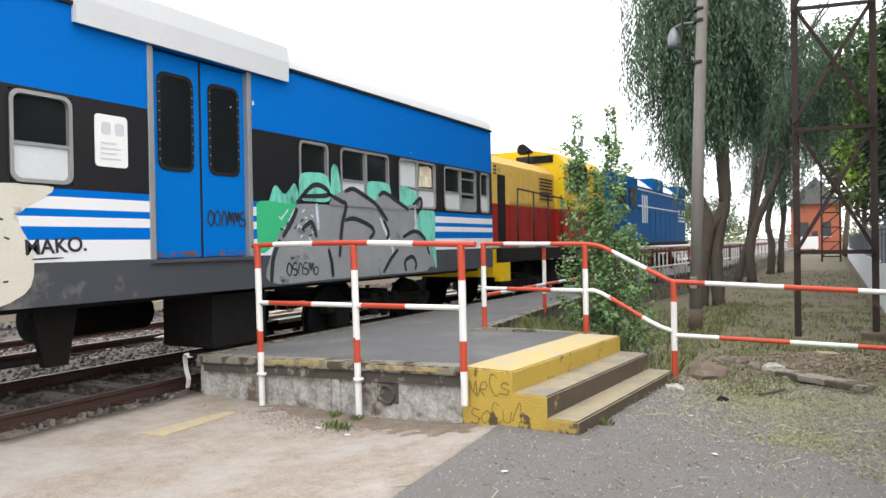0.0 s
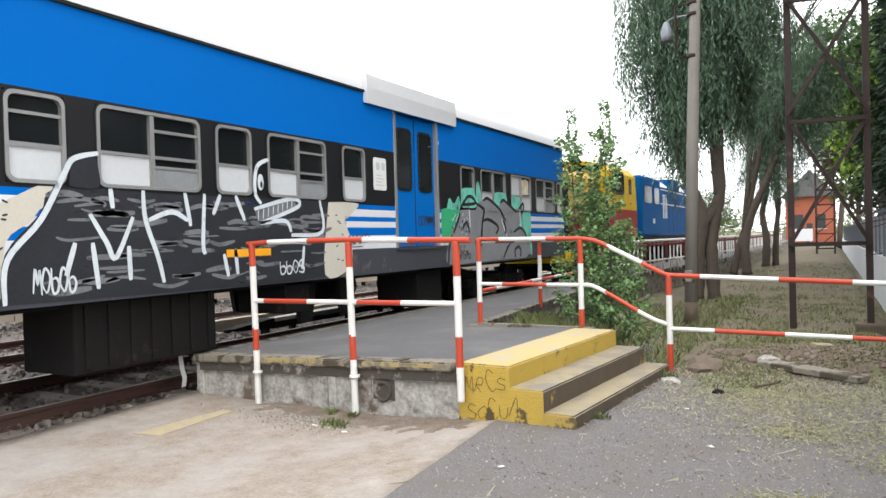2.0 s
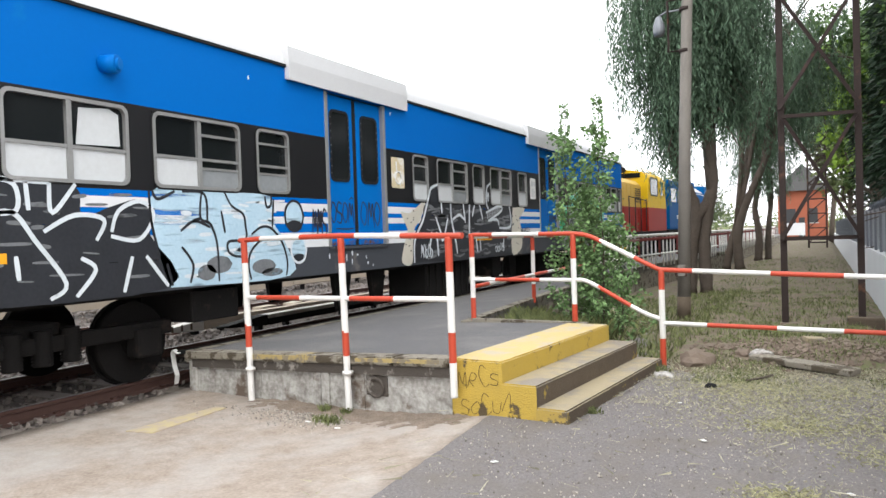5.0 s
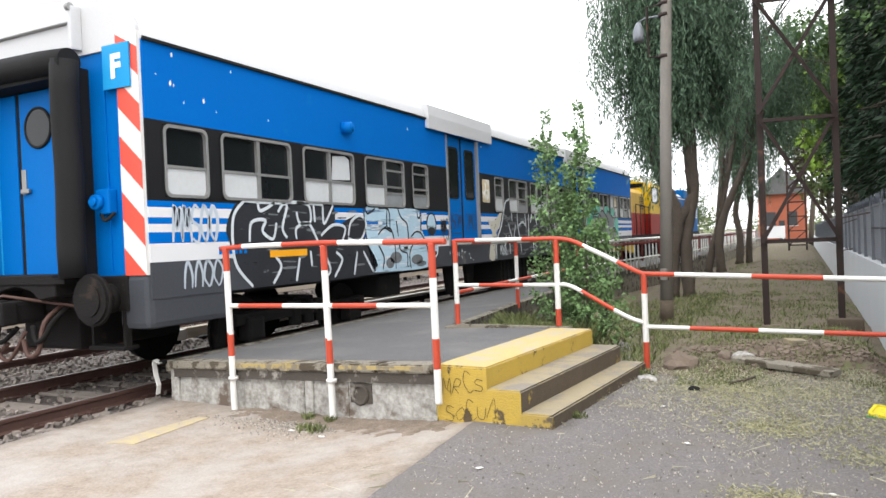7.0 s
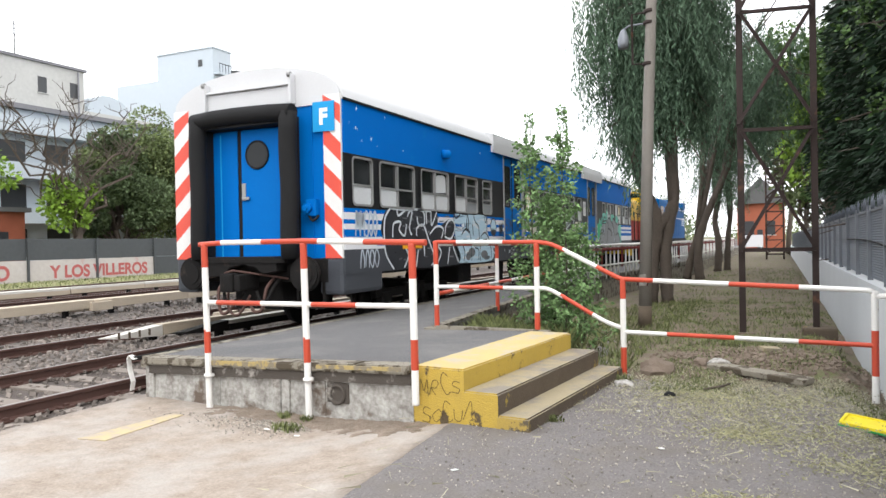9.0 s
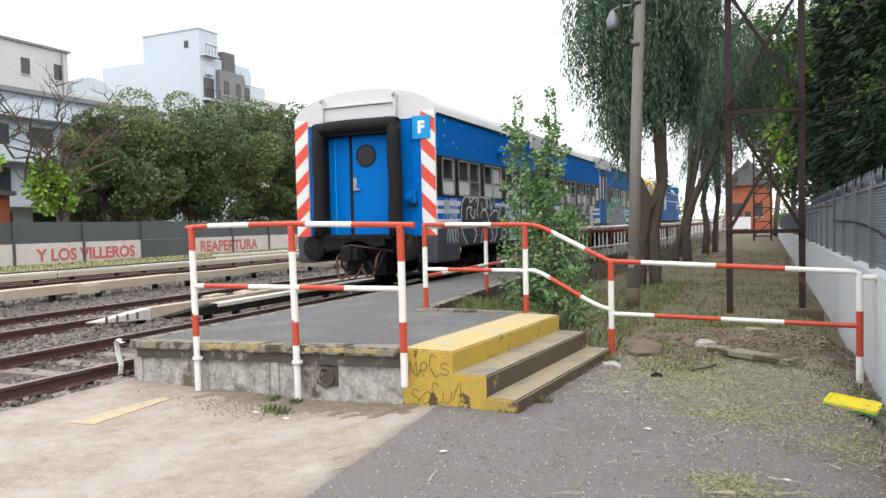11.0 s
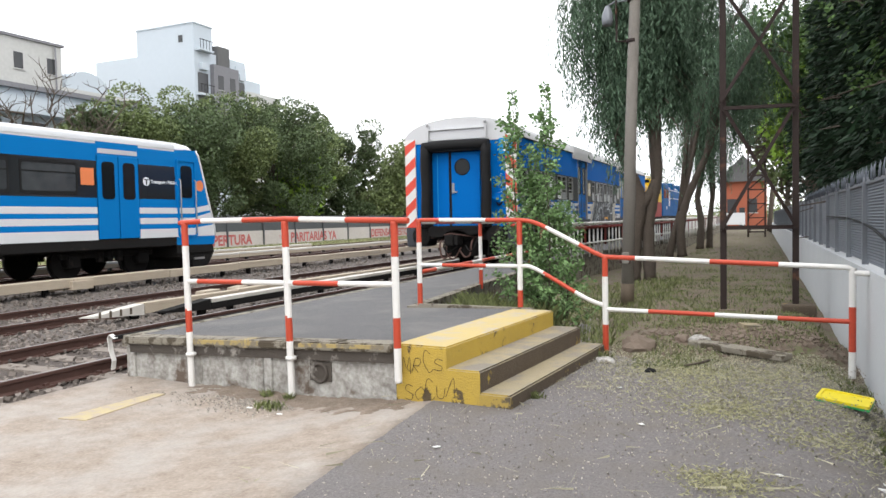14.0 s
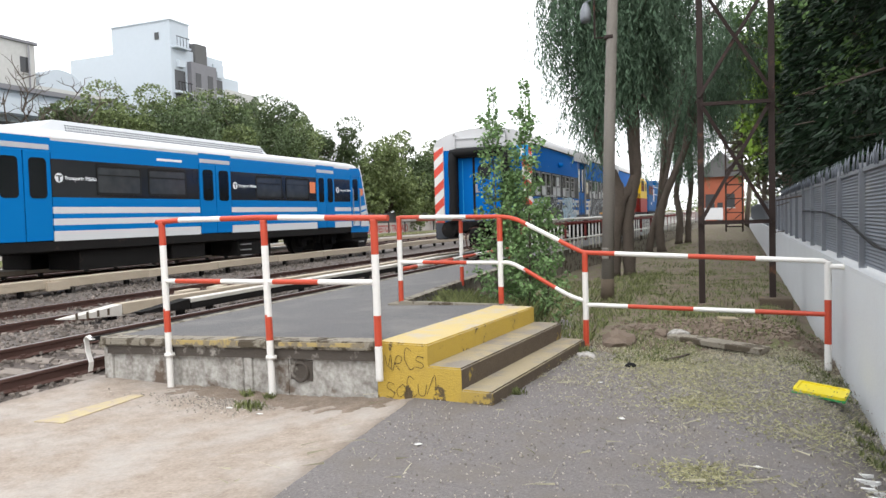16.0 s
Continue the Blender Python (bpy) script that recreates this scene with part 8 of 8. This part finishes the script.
# ---- single things on the ground ----
def rock(name, label, x, y, z, s, seed, material=None, category="stone"):
    bm = bmesh.new()
    bmesh.ops.create_icosphere(bm, subdivisions=2, radius=1)
    for v in bm.verts:
        k = 1 + 0.35 * noise.noise(v.co * 1.3 + Vector((seed, 0, 0)))
        v.co = Vector((v.co.x * s[0] * k, v.co.y * s[1] * k, max(v.co.z, -0.4) * s[2] * k))
    ob = part(name, bm, material or STONE)
    ob.location = (x, y, z)
    return tagged(ob, label, category)


rock("boulder", "brown weathered lump of rock beside the steps", 1.62, 2.75, 0.05, (0.2, 0.15, 0.13), 1)
rock("stone", "small dark stone on the path", 1.92, 1.6, 0.02, (0.055, 0.035, 0.035), 2, RUBBER)
rock("concrete_lump", "pale crumbled lump of concrete by the steps", 1.4, 2.05, 0.0, (0.11, 0.08, 0.05), 3, WALL_CONC)
rock("concrete_lump", "small grey lump of concrete", 2.25, 3.2, 0.08, (0.12, 0.1, 0.06), 4, WALL_CONC)
rock("stone", "small broken stone on the rubble", 2.05, 3.25, 0.07, (0.1, 0.08, 0.06), 5)
for k, (x0, y0, w, l, turn) in enumerate(((2.82, 2.72, 0.2, 0.78, -31), (2.33, 3.06, 0.19, 0.34, -24))):
    ob = part("stone_slab", boxm(-l / 2, l / 2, -w / 2, w / 2, 0, 0.06, bevel=0.012), EDGE_CONC)
    ob.matrix_basis = pose(x0, y0, 0.03, 3, 1, turn)
    tagged(ob, "broken grey concrete kerb slab lying on the rubble", "slab", "broken slabs")
ob = part("brick", boxm(-0.12, 0.12, -0.06, 0.06, 0, 0.055, bevel=0.008), TREAD)
ob.matrix_basis = pose(2.78, 3.95, 0.13, 8, 5, 35)
tagged(ob, "yellowish brick on the rubble heap", "brick")
tray = thing("plastic_tray", "yellow plastic tray with a green edge lying on the grass", "tray", at=pose(3.53, 1.1, -0.03, 2, 6, -14))
bm = boxm(-0.185, 0.185, -0.145, 0.145, 0.02, 0.032, bevel=0.004)
part("tray", bm, TRAY_Y, tray)
out, inn = rounded(-0.195, 0.195, -0.155, 0.155, 0.04), rounded(-0.17, 0.17, -0.13, 0.13, 0.03)
bm = ring(bmesh.new(), 0.02, 0.042, out, inn)
bmesh.ops.transform(bm, matrix=Matrix(((0, 1, 0, 0), (0, 0, 1, 0), (1, 0, 0, 0), (0, 0, 0, 1))), verts=bm.verts)
part("raised_edge", bm, TRAY_Y, tray, "raised yellow edge")
part("rim", boxm(-0.198, 0.198, -0.158, 0.158, 0.0, 0.019, bevel=0.006), TRAY_G, tray, "green rim")
rs = random.Random(12)
for k in range(9):
    ob = part("paper_scrap", boxm(-0.025, 0.025, -0.015, 0.015, 0, 0.004), PAPER)
    x, y = ((1.75, 0.9), (2.1, -0.2), (3.0, -1.0), (-0.9, -0.5), (-1.3, -0.4), (0.9, -1.2), (2.6, -2.2), (1.2, 1.7), (-0.3, -0.55))[k]
    ob.matrix_basis = pose(x, y, 0.0 if x > 0.5 else -0.125 + 0.045 * max(0, x + 1), 0, 5, rs.uniform(0, 180))
    tagged(ob, "scrap of white paper litter on the ground", "litter", "litter")
st = tagged(part("stick", tubem([(2.2, 1.95, 0.02), (2.35, 2.12, 0.03), (2.42, 2.28, 0.03)], 0.011, 6), BARK), "dry brown stick lying on the path", "stick")

# ---- pole with lamp ----
pole = thing("wooden_pole", "weathered grey wooden pole with an old street lamp", "pole", at=pose(0.71, 7.6, -0.1))
part("shaft", tubem([(0, 0, 0), (0.1, 0, 3.4), (0.19, 0, 5.6), (0.28, 0, 8.4)], 0.11, 14, radii=[0.115, 0.1, 0.092, 0.085]), POLE, pole)
part("collar", tubem([(-0.005, 0, 0.78), (0.0, 0, 0.86)], 0.13, 14), STEEL, pole)
part("foot_paint", tubem([(0, 0, 0.0), (0.012, 0, 0.42)], 0.119, 14), RISER, pole, "faded yellow paint at the foot")
lampp = part("street_lamp", tubem([(-0.3, 0, 5.02), (-0.3, 0, 5.1), (-0.3, 0, 5.2), (-0.3, 0, 5.28), (-0.3, 0, 5.36)], 0.1, 16, radii=[0.085, 0.1, 0.1, 0.07, 0.04]), GALV, pole, "old grey street lamp")
part("lamp_arm", tubem([(-0.3, 0, 5.36), (-0.18, 0, 5.42), (0.2, 0, 5.42)], 0.018, 8), GALV, lampp)
part("bracket", tubem([(0.2, -0.02, 5.62), (-0.14, -0.02, 5.6), (-0.14, -0.02, 4.72), (0.16, -0.02, 4.7)], 0.022, 6), RUSTY, pole, "rusty iron bracket")
for z in (4.7, 5.42, 5.62):
    part("band", tubem([(0.13 + 0.036 * (z - 4.7), 0, z - 0.03), (0.13 + 0.036 * (z - 4.7), 0, z + 0.03)], 0.105, 14), RUSTY, pole)
part("junction_box", boxm(-0.06, 0.06, -0.16, -0.1, 0.78, 0.98, bevel=0.01), POLE, pole)


# ---- lattice masts ----
def angle_bar(a, b, w, parent, name, material=RUSTY):
    """An L-shaped iron bar between two places."""
    a, b = Vector(a), Vector(b)
    d = (b - a).normalized()
    s = d.cross(Vector((0, 1, 0)) if abs(d.y) < 0.9 else Vector((1, 0, 0))).normalized()
    u = d.cross(s)
    bm = bmesh.new()
    for p, q in ((s, u), (u, s)):
        vs = [bm.verts.new(c + p * i * w + q * j * 0.012) for c in (a, b) for i, j in ((0, 0), (1, 0), (1, 1), (0, 1))]
        for f in ((0, 1, 5, 4), (1, 2, 6, 5), (2, 3, 7, 6), (3, 0, 4, 7), (3, 2, 1, 0), (4, 5, 6, 7)):
            bm.faces.new([vs[i] for i in f])
    bmesh.ops.recalc_face_normals(bm, faces=bm.faces)
    return part(name, bm, material, parent)


mast = thing("lattice_mast", "rusty brown angle iron lattice mast on the verge", "mast", "lattice masts")
L0, R0 = Vector((2.37, 6.6, -0.05)), Vector((3.4, 6.8, -0.05))
for p in (L0, R0):
    part("leg", boxm(p.x - 0.047, p.x + 0.047, p.y - 0.04, p.y + 0.04, -0.15, 11, bevel=0.006), RUSTY, mast, "rusty upright")
for z in (1.33, 3.18, 5.0, 6.8):
    angle_bar(L0 + Vector((0, -0.06, z)), R0 + Vector((0, -0.06, z)), 0.06, mast, "crossbar")
for z0, z1 in ((1.33, 3.18), (3.3, 5.0), (5.0, 6.8), (6.8, 8.6)):
    angle_bar(L0 + Vector((0, -0.07, z0)), R0 + Vector((0, -0.07, z1)), 0.055, mast, "brace")
    angle_bar(L0 + Vector((0, -0.09, z1)), R0 + Vector((0, -0.09, z0)), 0.055, mast, "brace")
part("footing", boxm(3.2, 3.68, 6.62, 7.0, -0.1, 0.12, bevel=0.03), RISER, mast)
part("footing", boxm(2.3, 2.54, 6.5, 6.7, -0.1, 0.03, bevel=0.02), STONE, mast)
mast2 = thing("lattice_mast", "far dark lattice mast with many crossbars beside the path", "mast", "lattice masts")
for x in (2.2, 3.2):
    for y in (44.5, 45.5):
        part("leg", boxm(x - 0.05, x + 0.05, y - 0.05, y + 0.05, -0.1, 10), RUSTY, mast2)
for k in range(10):
    z = 0.3 + k * 0.9
    for y in (44.45, 45.55):
        angle_bar((2.2, y, z), (3.2, y, z), 0.06, mast2, "crossbar")
        angle_bar((2.2, y, z), (3.2, y, z + 0.9), 0.05, mast2, "brace")
        if k > 4:
            angle_bar((2.2, y, z + 0.3), (3.2, y, z + 0.3), 0.04, mast2, "crossbar")
            angle_bar((2.2, y, z + 0.6), (3.2, y, z + 0.6), 0.04, mast2, "crossbar")


# ---- buildings ----
def window_row(parent, face, at, along, heights, w, h, material=DARKHOLE, label=""):
    """Recessed dark windows with sills on a wall that faces +x or -y."""
    for a in along:
        for z in heights:
            if face == "x":
                win = part("window", boxm(at - 0.02, at + 0.04, a, a + w, z, z + h), material, parent)
                part("sill", boxm(at, at + 0.12, a - 0.1, a + w + 0.1, z - 0.08, z), RENDER_CREAM, win)
            else:
                win = part("window", boxm(a, a + w, at - 0.04, at + 0.02, z, z + h), material, parent)
                part("sill", boxm(a - 0.1, a + w + 0.1, at - 0.12, at, z - 0.08, z), RENDER_CREAM, win)


b = thing("apartment_building", "tall white apartment building with a blank party wall and balconies", "building")
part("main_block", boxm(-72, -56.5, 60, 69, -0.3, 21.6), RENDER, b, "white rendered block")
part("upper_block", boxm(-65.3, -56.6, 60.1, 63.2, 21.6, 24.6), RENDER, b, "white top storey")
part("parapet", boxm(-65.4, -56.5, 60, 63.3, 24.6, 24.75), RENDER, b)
part("grey_bay", boxm(-56.5, -55.9, 62.6, 67.0, 10, 20.3), RENDER_GREY, b, "dark grey projecting bay")
part("water_tank", boxm(-57.4, -56.2, 63.7, 65.8, 20.3, 22.7, bevel=0.1), SLATE, b, "dark rooftop tank")
part("rear_block", boxm(-58, -56.3, 67.0, 68.9, 8, 20.9), RENDER, b)
window_row(b, "x", -56.5, (60.5,), (14.2, 16.8), 1.7, 2.3)
window_row(b, "x", -55.9, (63.3, 65.4), (14.2, 17.4), 0.9, 1.7)
window_row(b, "x", -56.3, (67.4,), (14, 17.2), 1.1, 1.8)
part("window", boxm(-58.8, -58.2, 60.04, 60.12, 22.6, 23.4), DARKHOLE, b)
for z in (16.6, 13.6, 21.7):
    bal = part("balcony", boxm(-56.5, -55.7, 60.2, 62.5, z - 0.2, z), RENDER, b)
    for k in range(5):
        part("baluster", boxm(-55.76, -55.72, 60.25 + k * 0.5, 60.29 + k * 0.5, z, z + 1.0), UNDER, bal)
    part("handrail", boxm(-55.78, -55.7, 60.2, 62.5, z + 1.0, z + 1.06), UNDER, bal)
for y, z in ((60.8, 19.4), (67.3, 19.2)):
    part("air_conditioner", boxm(-56.5, -56.0, y, y + 1.0, z, z + 0.8, bevel=0.05), RENDER, b, "white air conditioner")
b2 = thing("low_building", "cream weathered building end behind the tall block", "building", "buildings behind the trees")
part("block", boxm(-64, -56.6, 69.1, 76, -0.3, 18.2), RENDER_CREAM, b2)
part("roof_house", boxm(-62, -57.0, 69.5, 72.6, 18.2, 19.7), RENDER, b2)
window_row(b2, "x", -56.6, (70, 73), (12, 15), 1.2, 1.6)
b3 = thing("cream_building", "cream old apartment building with a roof house and dark windows", "building", "buildings behind the trees")
part("block", boxm(-72, -59.6, 30, 54, -0.3, 15.2), RENDER_CREAM, b3)
part("roof_house", boxm(-70, -59.7, 33, 45.2, 15.2, 19.0), RENDER_CREAM, b3, "cream rooftop house")
part("roof_edge", boxm(-70.2, -59.5, 32.8, 45.4, 19.0, 19.25), RENDER_GREY, b3)
part("chimney", boxm(-64, -62.4, 43, 44.4, 19.25, 19.9), RENDER_CREAM, b3)
part("antenna", tubem([(-62, 39.6, 19.2), (-62, 39.6, 23.0)], 0.05, 6), UNDER, b3)
for z in (21.8, 22.3, 22.7):
    part("antenna_arm", tubem([(-62, 39.2, z), (-62, 40.0, z)], 0.03, 5), UNDER, b3)
part("drainpipe", tubem([(-59.5, 44.4, 9), (-59.5, 44.4, 18.9)], 0.08, 6), RENDER_GREY, b3)
bm = bmesh.new()
arch = [(45.6 + 2.6 * (1 - math.cos(math.pi * k / 12)), 15.2 + 2.0 * math.sin(math.pi * k / 12)) for k in range(13)]
plate(bm, -66, -59.8, arch)
bmesh.ops.recalc_face_normals(bm, faces=bm.faces)
part("arched_roof", bm, RENDER, b3, "white arched roof")
window_row(b3, "x", -59.7, (40.2, 43.6), (16.2,), 0.9, 1.5)
window_row(b3, "x", -59.6, (34, 37.5, 41, 44.5, 48, 51.5), (2.2, 5.6, 9.0, 12.2), 1.4, 1.7)
b4 = thing("balcony_building", "pale apartment house with long balconies behind the bare tree", "building", "buildings behind the trees")
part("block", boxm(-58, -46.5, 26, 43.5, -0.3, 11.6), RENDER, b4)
window_row(b4, "x", -46.5, (27.5, 31, 34.5, 38), (1.0, 4.2, 7.3), 1.9, 2.0)
window_row(b4, "y", 26.0, (-57, -53.5, -50), (1.0, 4.2, 7.3), 1.6, 1.8)
for z in (3.6, 6.8, 10.0):
    bal = part("balcony", boxm(-46.5, -45.2, 26.5, 43, z - 0.25, z + 0.0), RENDER, b4)
    part("parapet", boxm(-45.3, -45.2, 26.5, 43, z, z + 0.85), RENDER, bal)
part("roof_edge", boxm(-58.3, -46.0, 25.7, 43.8, 11.6, 11.95), RENDER_GREY, b4)
b7 = thing("brick_house", "low red brick house behind the hoarding", "building", "buildings behind the trees")
part("wall", boxm(-42, -35.5, 4, 21.5, -0.3, 3.6), BRICKRED, b7)
part("roof_edge", boxm(-42.2, -35.2, 3.8, 21.7, 3.6, 3.85), SLATE, b7)
part("shutter", boxm(-35.55, -35.42, 12, 15.5, -0.2, 2.5), DARKHOLE, b7, "dark roller shutter")
window_row(b7, "x", -35.5, (6.5, 9.2, 17.2, 19.4), (1.1,), 1.1, 1.4)
b5 = thing("brick_shed", "red brick station shed with a grey pitched roof beside the line", "building")
bm = bmesh.new()
box(bm, -1.4, 3.6, 85, 97, -0.3, 5.2)
part("wall", bm, BRICKRED, b5)
bm = bmesh.new()
q = [(-1.8, 84.5), (3.9, 84.5), (3.9, 97.5), (-1.8, 97.5)]
vs = [bm.verts.new((x, y, 5.2)) for x, y in q] + [bm.verts.new((1.1, 84.5, 8.2)), bm.verts.new((1.1, 97.5, 8.2))]
for f in ((0, 1, 4), (2, 3, 5), (1, 2, 5, 4), (3, 0, 4, 5), (3, 2, 1, 0)):
    bm.faces.new([vs[i] for i in f])
part("roof", bm, SLATE, b5, "grey pitched roof")
window_row(b5, "y", 85.0, (-0.6, 1.6), (1.6,), 1.0, 1.6)
part("door", boxm(0.7, 1.3, 84.93, 85.0, -0.2, 2.2), DARKHOLE, b5)
b6 = thing("barrier_sign", "white barrier board beyond the path", "barrier")
part("board", boxm(-0.9, 1.4, 80, 80.1, 0.3, 1.6), WHITE, b6)
for x in (-0.7, 1.2):
    part("post", boxm(x - 0.05, x + 0.05, 80, 80.1, -0.2, 0.3), WHITE, b6)

# ---- hoarding along the far side ----
hoard = tagged(new("hoarding"), "grey sheet metal hoarding with a white painted band of red lettering", "fence", kind="structure")
y = 6.0
rs = random.Random(5)
while y < 130:
    w = 3.9
    part("sheet", boxm(-30.06, -30.0, y, y + w - 0.06, 0.98, 2.0 + rs.uniform(-0.03, 0.03)), HOARDING, hoard)
    gate = 26.4 < y + 2 < 30.2
    part("base_panel", boxm(-30.06, -29.99, y, y + w - 0.05, -0.2, 0.97), HOARDING if gate else BANNER, hoard, "grey sheet gate" if gate else "white painted base panel")
    part("post", boxm(-30.0, -29.9, y - 0.05, y + 0.05, -0.2, 2.05), HOARDING, hoard)
    y += w
for text, y0, s in (("BORDO", 13.4, 0.95), ("Y LOS VILLEROS", 18.9, 0.85), ("REAPERTURA", 30.2, 0.95), ("PARITARIAS YA", 40.5, 0.95), ("DEFENSA PUESTOS TRABAJO", 53.0, 0.95)):
    bm = on_side(lettering(text, s, 0.03), -29.975, y0, 0.08)
    part("lettering", bm, BANNER_RED, hoard, "dark red painted lettering")
bm = bmesh.new()
tube(bm, [(-23.5, 60, 0), (-23.5, 60, 8.5)], 0.12, 8)
tagged(part("far_pole", bm, POLE), "thin grey pole beyond the tracks", "pole")


# ---- what moves ----
TRAIN_X, EMU_X = -4.87, -13.75
TAIL = [(0, -16.5), (1.5, -12.83), (3.5, -8.12), (6.5, -1.19), (7, -0.13), (9, 4.05), (12.5, 10.9), (14.5, 14.72), (16, 17.5)]


def motions():
    walk(coach, [(t, pose(TRAIN_X, y, 0)) for t, y in TAIL])
    walk(loco_yellow, [(t, pose(TRAIN_X, y + 24.9, 0)) for t, y in TAIL])
    walk(loco_blue, [(t, pose(TRAIN_X, y + 33.6, 0)) for t, y in TAIL])
    walk(emu_car, [(t, pose(EMU_X, 14.6 + (t - 14.5) * 5.57, 0.2)) for t in (0, 4, 8, 12, 16)])
    walk(emu_car_behind, [(t, pose(EMU_X, 14.6 - 23.4 + (t - 14.5) * 5.57, 0.2)) for t in (0, 4, 8, 12, 16)])


motions()
